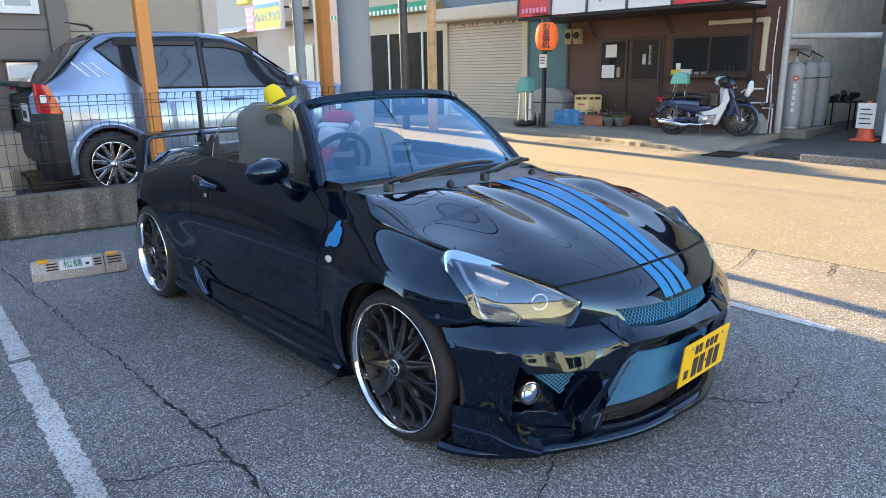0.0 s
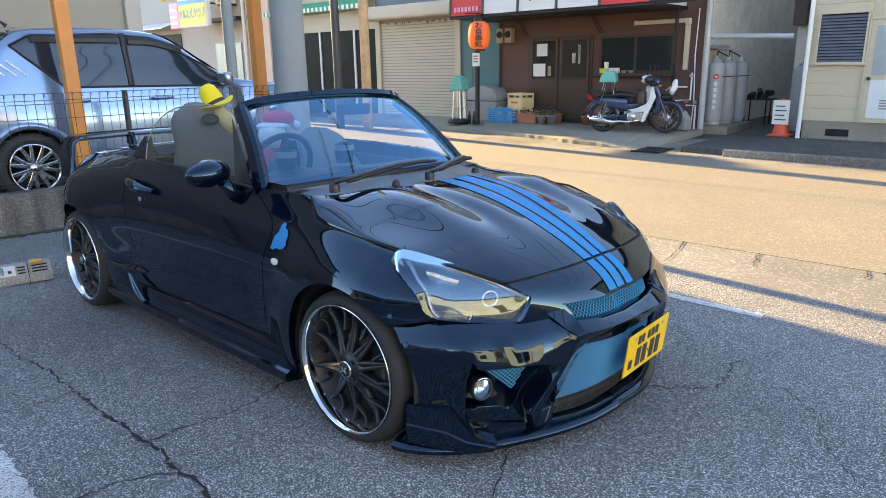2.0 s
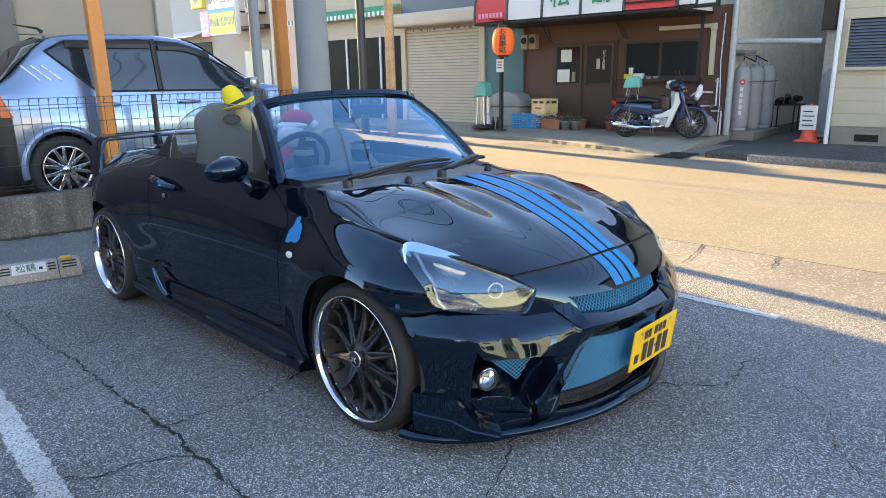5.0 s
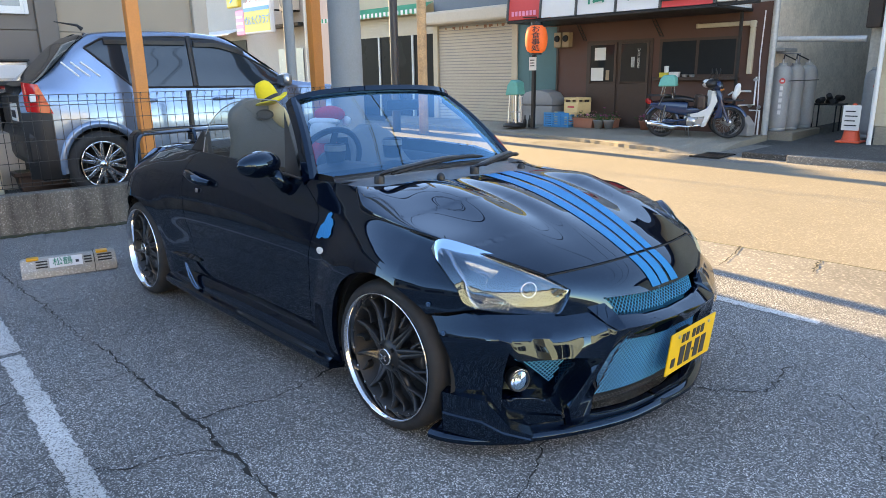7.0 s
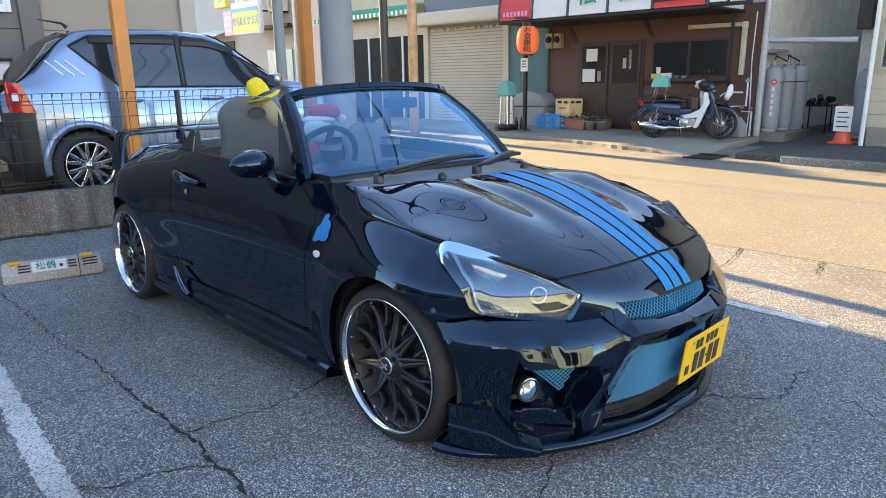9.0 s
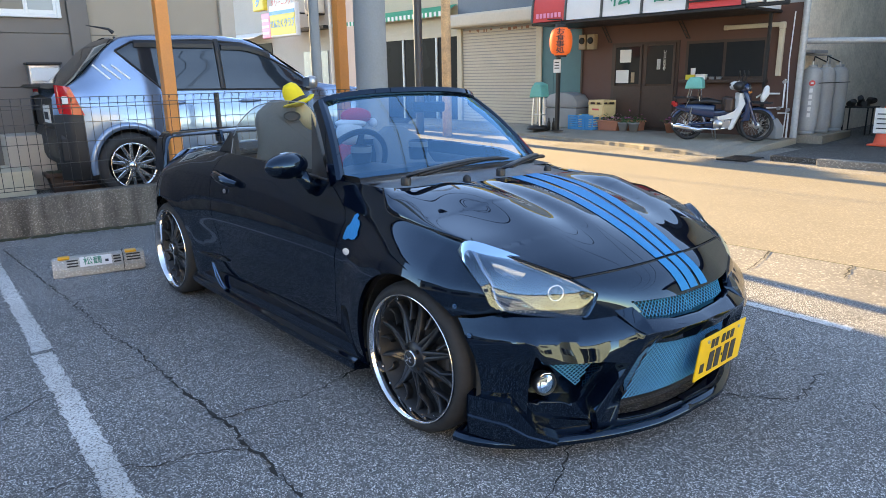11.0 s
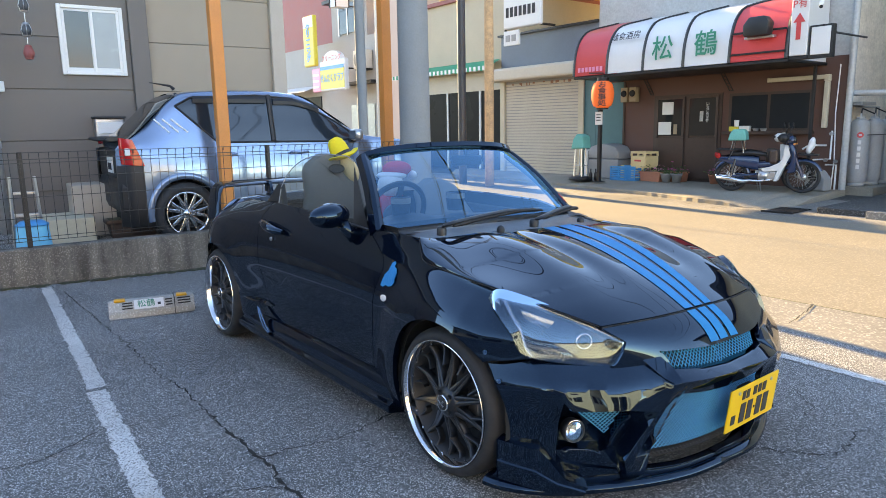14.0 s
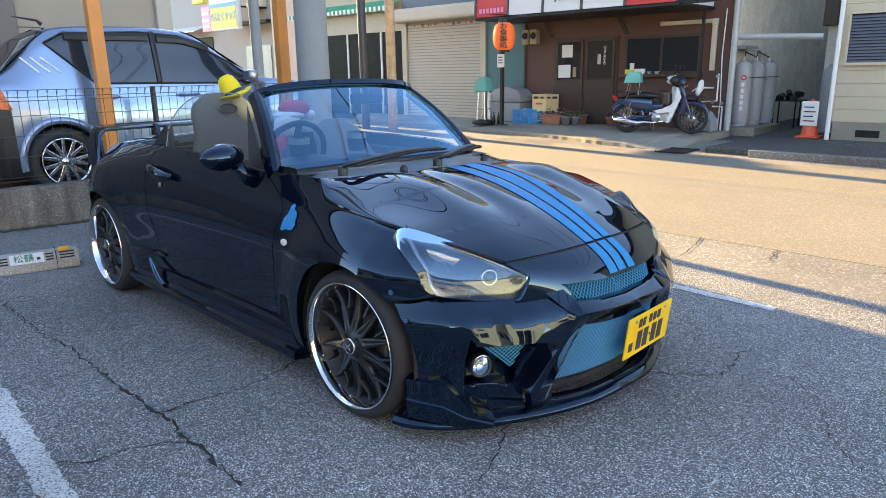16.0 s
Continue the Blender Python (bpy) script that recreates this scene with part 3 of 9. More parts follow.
def sign_box():
    g = thing("box_sign", Matrix(), "white box sign with red arrow beside the awning", "sign")
    part("panel", box(-3.42, 8.98, 2.28, -3.15, 9.10, 3.5, 0.01), M_SIGNWHITE, g)
    part("panel", box(-3.10, 8.985, 2.27, -2.82, 9.10, 2.68, 0.01), M_SIGNWHITE, g)
    part("frame", box(-3.13, 9.0, 2.22, -2.79, 9.12, 2.71, 0.006), M_BLACKSTEEL, g)
    part("frame", box(-3.44, 9.0, 2.22, -3.135, 9.12, 2.275, 0.006), M_BLACKSTEEL, g)
    words("P有", 0.15, M_RED, g, pose(-3.285, 8.97, 3.05))
    part("arrow", prism([(-0.04, 0), (0.03, 0), (0.03, 0.26), (0.09, 0.26), (0.0, 0.40), (-0.09, 0.26), (-0.04, 0.26)], 0.006, None, pose(-3.285, 8.975, 2.52, 90, 0, 0)), M_RED, g)
    for x in (-3.38, -2.86):
        part("arm", tube([(x, 9.1, 2.60), (x, WALL + 0.03, 2.60)], 0.018, 6), M_BLACKSTEEL, g)
    return g


sign_box()


def lantern():
    g = thing("paper_lantern", pose(-7.02, 8.93, 0), "red paper lantern with black lettering hanging from a bracket", "lantern")
    prof = [(0.0, 2.16), (0.085, 2.16), (0.085, 2.12)]
    for k in range(15):
        a = k / 14
        z = 2.12 - a * 0.50
        r = 0.13 + 0.095 * math.sin(math.pi * a) ** 0.45
        prof += [(r, z), (r * 0.985, z - 0.018)]
    prof += [(0.085, 1.60), (0.0, 1.60)]
    part("shade", lathe(prof, 28), M_LANTERN, g, "ribbed orange-red paper", smooth=25)
    part("cap", lathe([(0.0, 2.20), (0.115, 2.19), (0.115, 2.125), (0.0, 2.125)], 24), M_BLACK, g)
    part("ring", lathe([(0.0, 1.62), (0.115, 1.62), (0.115, 1.57), (0.0, 1.57)], 24), M_BLACK, g)
    words("お\n食\n事\n処", 0.128, M_INK, g, pose(0.145, -0.200, 1.862, 0, 0, 36), spacing=0.92, bold=0.002, squeeze=1.3)
    part("bracket", tube([(-0.35, 0.0, 2.30), (0.0, 0.0, 2.28), (0, 0, 2.18)], 0.012, 6), M_BLACKSTEEL, g)
    return g


lantern()


def lantern_post():
    g = thing("post", pose(-7.24, 9.15, 0.1), "dark steel awning post with a paper notice", "post")
    part("shaft", box(-0.035, -0.035, 0, 0.035, 0.035, 2.12, 0.006), M_BLACKSTEEL, g)
    part("base_plate", box(-0.09, -0.09, 0, 0.09, 0.09, 0.012, 0.004), M_BLACKSTEEL, g)
    n = part("notice", box(-0.09, -0.05, 1.17, 0.09, -0.038, 1.43), M_PAPER, g, "white paper notice with dark print")
    for k in range(3):
        part("print_bar", box(-0.06, -0.054, 1.25 + k * 0.055, 0.05, -0.051, 1.27 + k * 0.055), M_INK, n)
    return g


lantern_post()


def shutter_shop():
    g = thing("shutter_shop", Matrix(), "closed shop with a cream roller shutter and blue-grey sheet above", "shop")
    part("wall", box(-11.6, WALL + 0.06, 0, -8.36, WALL + 4, 3.55), M_BLUEGREY, g)
    s = part("shutter", box(-11.35, WALL, 0.08, -8.87, WALL + 0.05, 2.4), M_GREYPL, g, "cream roller shutter with horizontal slats")
    for k in range(30):
        part("slat", box(-11.34, WALL - 0.018, 0.10 + k * 0.075, -8.88, WALL - 0.002, 0.160 + k * 0.075, 0.012, seg=1), M_SHUTTER, s)
    for x in (-11.52, -8.86):
        part("frame", box(x, WALL - 0.06, 0.08, x + 0.16, WALL + 0.055, 2.4), M_CREAM, g)
    streak = random.Random(17)
    for k in range(18):
        x = -8.98 - abs(streak.gauss(0, 0.9))
        h = streak.uniform(0.01, 0.07)
        if x > -11.3:
            part("rust_streak", box(x, WALL - 0.0225, 2.34 - h, x + streak.uniform(0.015, 0.09), WALL - 0.0185, 2.35), M_RUST, s)
    part("shutter_box", box(-11.6, WALL - 0.42, 2.40, -8.60, WALL + 0.055, 2.72, 0.06), M_SHUTTER, g, "cream shutter housing with rust streaks")
    part("coping", box(-11.65, WALL - 0.03, 3.55, -8.36, WALL + 4, 3.6), M_BLACKSTEEL, g)
    part("side_wall", box(-8.70, WALL - 0.02, 0.08, -8.36, WALL + 0.055, 2.72), M_DTEAL, g, "dark teal painted strip")
    return g


shutter_shop()


def beige_shop():
    g = thing("beige_shop", Matrix(), "beige shop with dark windows and a green striped awning", "shop")
    y = 10.6
    part("wall", box(-17.2, y, 2.75, -11.62, y + 6, 4.75), M_CREAM, g)
    part("back", box(-17.2, y + 0.6, 0, -11.62, y + 6, 2.75), M_DARK, g)
    part("roof_edge", box(-17.3, y - 0.1, 4.75, -11.62, y + 6, 4.85), M_REDROOF, g)
    part("upper_storey", box(-17.2, y + 1.2, 4.85, -6.5, y + 7, 7.2), M_YELLOW_WALL, g)
    part("shutter_header", box(-17.0, y - 0.02, 2.25, -11.65, y + 0.02, 2.75), M_SHUTTER, g)
    for k in range(6):
        part("slat", box(-17.0, y - 0.035, 2.27 + k * 0.08, -11.65, y - 0.02, 2.335 + k * 0.08), M_SHUTTER, g)
    for x in (-17.1, -15.6, -14.05, -12.6, -11.7):
        part("mullion", box(x - 0.04, y - 0.03, 0.05, x + 0.04, y + 0.05, 2.25, 0.006), M_GALV, g)
    for x0, x1 in ((-17.06, -15.64), (-15.56, -14.09), (-14.01, -12.64), (-12.56, -11.74)):
        part("pane", box(x0, y + 0.0, 0.3, x1, y + 0.012, 2.25), M_SHOPPANE, g, "dark shop window pane")
    a = part("awning", grid(lambda u, v: Vector((-17.3 + 5.6 * u, y - 0.05 - 0.34 * v, 3.04 - 0.14 * v - 0.04 * v * v)), 2, 6), M_GREENSTRIPE, g, "green and white striped canvas awning")
    for k in range(62):
        x = -17.3 + k * 0.0903
        part("stripe", box(x, y - 0.405, 2.74 + 0.012 * (k % 3), x + 0.0903, y - 0.392, 2.868), M_GREENSTRIPE if k % 2 else M_SIGNWHITE, a)
    return g


beige_shop()


def phone_sign():
    g = thing("hanging_sign", pose(-9.95, 9.6, -0.06), "white projecting sign with illegible dark numbers", "sign")
    part("panel", box(-0.6, -0.06, 3.62, 0.6, 0.06, 5.4, 0.03), M_SIGNWHITE, g)
    for k, (z, n) in enumerate(((5.15, 5), (4.75, 7), (4.30, 6), (3.88, 7))):
        for i in range(n):
            part("number_bar", box(-0.5 + i * 0.145, -0.072, z, -0.41 + i * 0.145, -0.062, z + 0.22), M_INK, g)
    part("small_board", box(-0.62, -0.03, 3.24, -0.10, 0.03, 3.58, 0.01), M_SIGNWHITE, g, "small white board with faded print")
    for k in range(2):
        part("print_bar", box(-0.54 + 0.2 * k, -0.04, 3.33, -0.40 + 0.2 * k, -0.032, 3.48), M_GREYPL, g)
    part("board_strip", box(-0.60, -0.02, 3.58, -0.56, 0.02, 3.66), M_BLACKSTEEL, g)
    part("arm", tube([(0, 0, 3.75), (0, 1.1, 3.75)], 0.03, 6), M_BLACKSTEEL, g)
    part("arm", tube([(0, 0, 5.2), (0, 1.1, 5.2)], 0.03, 6), M_BLACKSTEEL, g)
    return g


phone_sign()


def cleaner_shop():
    g = thing("cleaner_shop", Matrix(), "white two-storey laundry shop with a red-brown upper wall", "shop")
    part("wall", box(-30, 10.4, 0, -17.3, 16, 4.35), M_LAUNDRY, g)
    part("upper_wall", box(-30, 11.6, 4.35, -20.9, 16, 7.5), M_REDROOF, g)
    part("annex", box(-20.8, 10.62, 2.9, -18.4, 11.5, 5.9), M_LAUNDRY, g)
    w = part("window", box(-20.2, 10.58, 4.6, -19.0, 10.62, 5.6), M_WINDOW, g)
    for x in (-20.22, -19.62, -19.0):
        part("frame", box(x - 0.03, 10.56, 4.55, x + 0.03, 10.62, 5.65), M_STEEL, w)
    part("eave", box(-21.2, 10.45, 5.75, -18.0, 11.0, 5.87), M_BLACK, g)
    part("eave", box(-19.3, 10.0, 2.75, -17.3, 10.4, 2.85), M_BLACK, g)
    part("door", box(-19.2, 10.36, 0, -17.7, 10.4, 2.1), M_FROST, g, "glazed shop door")
    part("awning", grid(lambda u, v: Vector((-25 + 3.6 * u, 10.35 - 0.7 * v, 2.9 - 0.25 * v)), 1, 1), M_SIGNWHITE, g)
    part("pane", box(-25, 10.37, 0.3, -21.4, 10.395, 2.5), M_SHOPPANE, g)
    return g


cleaner_shop()


def street_lantern(x, y, z):
    g = thing("wall_lantern", pose(x, y, z) @ Matrix.Diagonal((0.78, 1.0, 0.78, 1)), "white glazed lantern with a black pyramid roof on the shop", "lantern", "lanterns on the laundry shop")
    part("glass_box", box(-0.24, -0.24, 0.0, 0.24, 0.24, 0.46, 0.01), M_SIGNWHITE, g, "milky lantern glass")
    for sx in (-1, 1):
        for sy in (-1, 1):
            part("corner_bar", box(sx * 0.25 - 0.02, sy * 0.25 - 0.02, -0.02, sx * 0.25 + 0.02, sy * 0.25 + 0.02, 0.48), M_BLACKSTEEL, g)
    part("roof", lathe([(0.0, 0.95), (0.06, 0.85), (0.10, 0.72), (0.48, 0.48), (0.0, 0.47)], 4, m=pose(0, 0, 0, 0, 0, 45)), M_BLACK, g, "black curved pyramid roof")
    part("arm", tube([(0, 0.2, 0.1), (0, 1.0, 0.1)], 0.03, 6), M_BLACKSTEEL, g)
    return g


street_lantern(-18.7, 9.75, 5.25)
street_lantern(-20.4, 9.75, 5.90)


def air_unit():
    g = thing("air_conditioner", pose(-18.1, 10.2, 3.25), "pale outdoor air conditioner unit on the shop wall", "air conditioner")
    part("case", box(-0.35, -0.15, 0, 0.35, 0.18, 0.6, 0.02), M_OFFWHITE, g)
    part("fan_grille", lathe([(0.0, 0.012), (0.22, 0.012), (0.24, 0.0)], 24, m=pose(-0.08, -0.15, 0.3, 90, 0, 0)), M_GREYPL, g)
    part("bracket", box(-0.3, -0.1, -0.05, 0.3, 0.2, 0.0), M_BLACKSTEEL, g)


air_unit()


def pink_building():
    g = thing("pink_building", Matrix(), "narrow pale pink building between the shops", "building")
    part("wall", box(-17.28, 10.2, 0, -15.9, 16, 7.0), M_PINK, g)
    part("drain_pipe", tube([(-17.1, 10.14, 0), (-17.1, 10.14, 7)], 0.05, 8), M_OFFWHITE, g)
    part("drain_pipe", tube([(-16.8, 10.14, 0), (-16.8, 10.14, 7)], 0.03, 8), M_BLACKSTEEL, g)
    return g


pink_building()


def cleaning_signs():
    g = thing("vertical_sign", pose(-20.2, 9.4, 0), "white and yellow vertical laundry sign with blue lettering", "sign")
    part("panel", box(-0.38, -0.08, 3.45, 0.38, 0.08, 5.15, 0.03), M_SIGNYEL, g)
    part("top_panel", box(-0.36, -0.085, 4.75, 0.36, 0.085, 5.13, 0.02), M_SIGNWHITE, g)
    part("foot_panel", box(-0.36, -0.086, 3.47, 0.36, 0.086, 3.80, 0.02), M_SIGNYEL, g)
    words("ク\nリ\nー\nニ\nン\nグ", 0.25, M_SIGNBLUE, g, pose(0, -0.095, 4.22), spacing=0.84, bold=0.010, squeeze=1.3)
    h = thing("laundry_sign", pose(-18.62, 9.4, 0), "white, blue and yellow laundry sign with a pink side board", "sign")
    part("panel", box(-0.85, -0.08, 2.55, 0.85, 0.08, 3.55, 0.04), M_SIGNWHITE, h)
    part("crown", prism([(0.62 * math.cos(a), 0.34 * math.sin(a)) for a in (math.pi * k / 12 for k in range(13))], 0.16, None, pose(0, 0.08, 3.5, 90, 0, 0)), M_SIGNWHITE, h)
    part("field", box(-0.8, -0.092, 2.62, 0.8, -0.081, 3.3), M_SIGNYEL, h)
    part("band", box(-0.8, -0.10, 3.25, 0.8, -0.093, 3.36), M_SIGNBLUE, h)
    words("クリーニング", 0.22, M_RED, h, pose(0, -0.10, 3.60))
    words("せんたくクラブ", 0.30, M_SIGNBLUE, h, pose(0, -0.10, 2.95), squeeze=0.75)
    part("side_board", box(-1.45, -0.06, 2.55, -0.88, 0.06, 3.35, 0.03), M_SIGNPINK, h)
    for k in range(3):
        part("print_bar", box(-1.40, -0.07, 2.68 + k * 0.2, -0.95, -0.062, 2.76 + k * 0.2), M_SIGNWHITE, h)
    for ob in (g, h):
        part("arm", tube([(0, 0.05, 3.3), (0, 1.05, 3.3)], 0.03, 6), M_BLACKSTEEL, ob)


cleaning_signs()


def white_house():
    g = thing("white_house", Matrix(), "white clapboard house with a louvred window and a glazed door", "house")
    y = 10.3
    part("wall", box(-1.32, y + 0.03, 0.3, 9, y + 9, 5.2), M_CREAM, g)
    part("foundation", box(-1.30, y + 0.01, -0.05, 9, y + 8, 0.33), M_SLAB, g)
    for k in range(24):
        for x0, x1 in ((-1.32, -0.515),):
            part("clapboard", box(x0, y, 0.33 + k * 0.2, x1, y + 0.03, 0.5275 + k * 0.2, 0.004, seg=1), M_CREAM, g)
    part("vent", box(-0.95, y - 0.004, 0.10, -0.62, y + 0.012, 0.21), M_DARK, g)
    part("drain_pipe", tube([(-1.34, y - 0.06, 0.02), (-1.34, y - 0.06, 5.2)], 0.035, 10), M_WHITE, g)
    w = part("window", box(-1.22, y - 0.012, 1.24, -0.55, y + 0.01, 1.98), M_DARK, g)
    for k in range(15):
        part("slat", box(-1.20, -0.0025, -0.022, -0.57, 0.0025, 0.022), M_LOUVRE, w, m=pose(0, y - 0.022, 1.268 + k * 0.0475, -28, 0, 0))
    for x0, z0, x1, z1 in ((-1.235, 1.225, -1.205, 2.0), (-0.565, 1.225, -0.535, 2.0), (-1.205, 1.225, -0.565, 1.25), (-1.205, 1.975, -0.565, 2.0)):
        part("frame", box(x0, y - 0.045, z0, x1, y + 0.01, z1, 0.003), M_CREAM, w)
    part("sill", box(-1.26, y - 0.06, 1.205, -0.51, y + 0.01, 1.225, 0.003), M_CREAM, w)
    d = part("door", box(-0.50, y - 0.02, 0.33, 0.45, y + 0.01, 1.87, 0.006), M_CREAM, g, "white door with frosted glass")
    part("pane", box(-0.42, y - 0.03, 1.05, 0.37, y - 0.02, 1.78), M_FROST, d)
    part("knob", cyl(0.03, 0.03, 0.05, 12, m=pose(-0.44, y - 0.02, 1.0, 90, 0, 0)), M_CHROME, d)
    part("lower_panel", box(-0.42, y - 0.026, 0.40, 0.37, y - 0.02, 0.98, 0.003), M_DOORBLUE, d, "pale blue-white door panel")
    for x0 in (-0.26, -0.02):
        for k in range(4):
            part("louvre", box(x0, y - 0.036, 0.54 + k * 0.04, x0 + 0.20, y - 0.026, 0.562 + k * 0.04), M_GREYPL, d)
    for x0, z0, x1, z1 in ((-0.53, 0.33, -0.50, 1.90), (-0.50, 1.87, 0.45, 1.90)):
        part("door_frame", box(x0, y - 0.035, z0, x1, y + 0.01, z1, 0.003), M_CREAM, d)
    part("roof", box(-1.7, y - 0.6, 5.2, 9.4, y + 9, 5.35), M_BLACK, g)
    return g


white_house()


def side_wall():
    """The corrugated side of the restaurant along the alley."""
    g = thing("shed", Matrix(), "weathered corrugated sheet wall along the alley", "wall")
    for j in range(9):
        y0 = WALL + 0.21 + j * 0.9
        sheet = grid(lambda u, v: Vector((-3.235 + 0.012 * math.cos(u * 20 * math.pi) + 0.004 * (j % 2), y0 + 0.915 * u, 0.02 + 5.58 * v)), 80, 1)
        part("sheet", sheet, M_SHEET, g, smooth=60)
    part("drain_pipe", tube([(-3.01, WALL - 0.04, 0.1), (-3.01, WALL - 0.04, 5.6)], 0.055, 12), M_GALV, g)
    part("drain_pipe", tube([(-3.0, WALL + 0.03, 1.72), (-1.62, WALL + 0.06, 1.67)], 0.05, 12), M_GALV, g)
    part("end_wall", box(-3.2, 17.5, 0, -1.3, 17.7, 4), M_CREAM, g)
    part("side_wall", box(-1.98, 12.0, 0, -1.34, 17.4, 4.2), M_SHEET, g, "grey shed wall deeper in the alley")
    return g


side_wall()


def gas_cylinders():
    plain = thing("gas_cylinder", pose(-2.93, 11.30, 0.14), "tall plain grey gas cylinder", "gas cylinder", "gas cylinders by the shop")
    prof = [(0.0, 0.02), (0.12, 0.02), (0.135, 0.05), (0.150, 0.08), (0.162, 0.12), (0.164, 0.15), (0.164, 0.98), (0.155, 1.05), (0.128, 1.11), (0.08, 1.145), (0.0, 1.155)]
    part("body", lathe(prof, 32), M_GAS, plain, smooth=35)
    part("foot_ring", lathe([(0.128, 0.0), (0.140, 0.0), (0.142, 0.055), (0.130, 0.055)], 28, closed=True), M_GAS, plain, smooth=35)
    part("collar", lathe([(0.062, 1.13), (0.070, 1.135), (0.070, 1.19), (0.062, 1.19)], 24, closed=True), M_GAS, plain, smooth=35)
    part("valve", cyl(0.022, 0.018, 0.11, 10, m=pose(0, 0, 1.14)), M_STEEL, plain)
    copy_thing(plain, pose(-2.86, 11.75, 0.14))
    for x, y, z, bars in ((-2.99, 10.85, 0.14, 5), (-1.70, 11.55, 0.04, 0)):
        g = copy_thing(plain, pose(x, y, z))
        tagged(g, "tall grey gas cylinder with a red round mark", "gas cylinder", "gas cylinders by the shop")
        part("mark", cyl(0.050, 0.050, 0.006, 20, m=pose(0.069, -0.148, 0.88, 90, 0, 25)), M_RED, g)
        part("mark_bar", box(-0.022, -0.003, -0.012, 0.022, 0.0, 0.012), M_SIGNWHITE, g, m=pose(0.072, -0.1545, 0.88, 0, 0, 25))
        for k in range(bars):
            part("print_bar", box(-0.026, -0.002, 0, 0.026, 0.002, 0.070), M_SIGNWHITE, g, m=pose(0.067, -0.1525, 0.72 - k * 0.105, 0, 0, 25))
    b = bmesh.new()
    box(-3.19, 10.62, -0.02, -2.62, 12.0, 0.14, 0.01, bm=b)
    tagged(part("plinth", b, M_SLAB), "concrete block plinth under gas cylinders", "plinth", kind="structure")


gas_cylinders()


def cone_with_sign():
    g = thing("traffic_cone", pose(-1.66, 10.45, 0.045), "orange traffic cone carrying a white notice", "traffic cone")
    part("base", box(-0.18, -0.18, 0, 0.18, 0.18, 0.03, 0.01), M_CONE, g)
    part("cone", lathe([(0.14, 0.03), (0.13, 0.06), (0.035, 0.62), (0.0, 0.63)], 24), M_CONE, g, smooth=40)
    n = part("notice", box(-0.13, -0.12, 0.20, 0.13, -0.11, 0.60, 0.004), M_PAPER, g, "white notice with dark print")
    for k in range(4):
        part("print_bar", box(-0.09, -0.126, 0.27 + k * 0.075, 0.09 - 0.03 * (k % 2), -0.121, 0.288 + k * 0.075), M_INK, n)
    return g


cone_with_sign()


def utility_pole(name, x, y, r0, r1, h, material, label):
    g = thing(name, pose(x, y, -0.1), label, "utility pole")
    part("shaft", tube([(0, 0, h * k / 10) for k in range(11)], [r0 + (r1 - r0) * k / 10 for k in range(11)], 28), material, g, smooth=40)
    return g


utility_pole("concrete_pole", -4.0, 2.10, 0.165, 0.135, 9.0, M_POLE, "grey concrete utility pole at the lot corner")
utility_pole("steel_pole", -10.35, 8.05, 0.095, 0.09, 9.0, M_DARKPOLE, "dark steel pole before the shops")
WPOLE = utility_pole("wooden_pole", -9.42, 8.05, 0.105, 0.09, 9.0, M_WOODPOLE, "weathered wooden utility pole before the shutter")
for z, r in ((4.05, 0.108), (4.16, 0.108), (5.0, 0.106)):
    part("band", lathe([(r, 0.0), (r + 0.008, 0.006), (r + 0.008, 0.030), (r, 0.036)], 24, m=pose(0, 0, z)), M_DARKPOLE, WPOLE, "dark steel band")
part("step_bolt", tube([(-0.26, -0.05, 4.10), (-0.10, -0.02, 4.08), (0.12, 0.0, 4.06)], 0.010, 6), M_BLACKSTEEL, WPOLE)
utility_pole("grey_pole", -6.56, 3.04, 0.072, 0.062, 9.0, M_POLE, "slim grey concrete pole beside the road")


def sign_post(y):
    g = thing("orange_post", HOUSE @ pose(-0.24, y, 0.18), "square orange painted steel post behind the fence", "post", "orange posts")
    part("shaft", box(-0.055, -0.055, 0, 0.055, 0.055, 5.0, 0.006), M_ORANGE, g)
    part("base_plate", box(-0.1, -0.1, 0, 0.1, 0.1, 0.012), M_BLACKSTEEL, g)
    return g


sign_post(0.285)
sign_post(2.10)

# ---- the black open two-seater ----
def car_paint(name, rough):
    m = mat(name, (0.0014, 0.0034, 0.0092), rough, var=0.05, scale=3, spec=0.5, coat=0.0)
    b = m.node_tree.nodes["Principled BSDF"]
    b.inputs["IOR"].default_value = 1.64
    # blue tint lays a bluer sky into what the paint mirrors
    b.inputs["Specular Tint"].default_value = (0.50, 0.76, 1.0, 1)
    return m


M_PAINT = car_paint("black_car_paint", 0.012)
M_FLANK = car_paint("dusty_black_car_paint", 0.045)
M_STRIPE = mat("blue_vinyl", (0.006, 0.205, 0.46), 0.45, var=0.05, spec=0.12)
M_MESH = mat("blue_grille_mesh", (0.035, 0.34, 0.60), 0.35, var=0.06, coat=0.3)
M_PLATE = mat("yellow_plate", (0.82, 0.50, 0.012), 0.4, var=0.03)
M_GUNMETAL = mat("dark_alloy", (0.050, 0.052, 0.056), 0.38, metal=0.85, var=0.08)
M_SEAT = mat("grey_black_seat_cloth", (0.15, 0.145, 0.135), 0.85, var=0.15, scale=20, fine=160, bump=0.4)
M_SEATLIGHT = mat("light_seat_trim", (0.35, 0.34, 0.32), 0.8, var=0.06)
M_COWL = mat("satin_grey_cowl", (0.060, 0.066, 0.075), 0.34, var=0.12, scale=14, fine=200, bump=0.15)
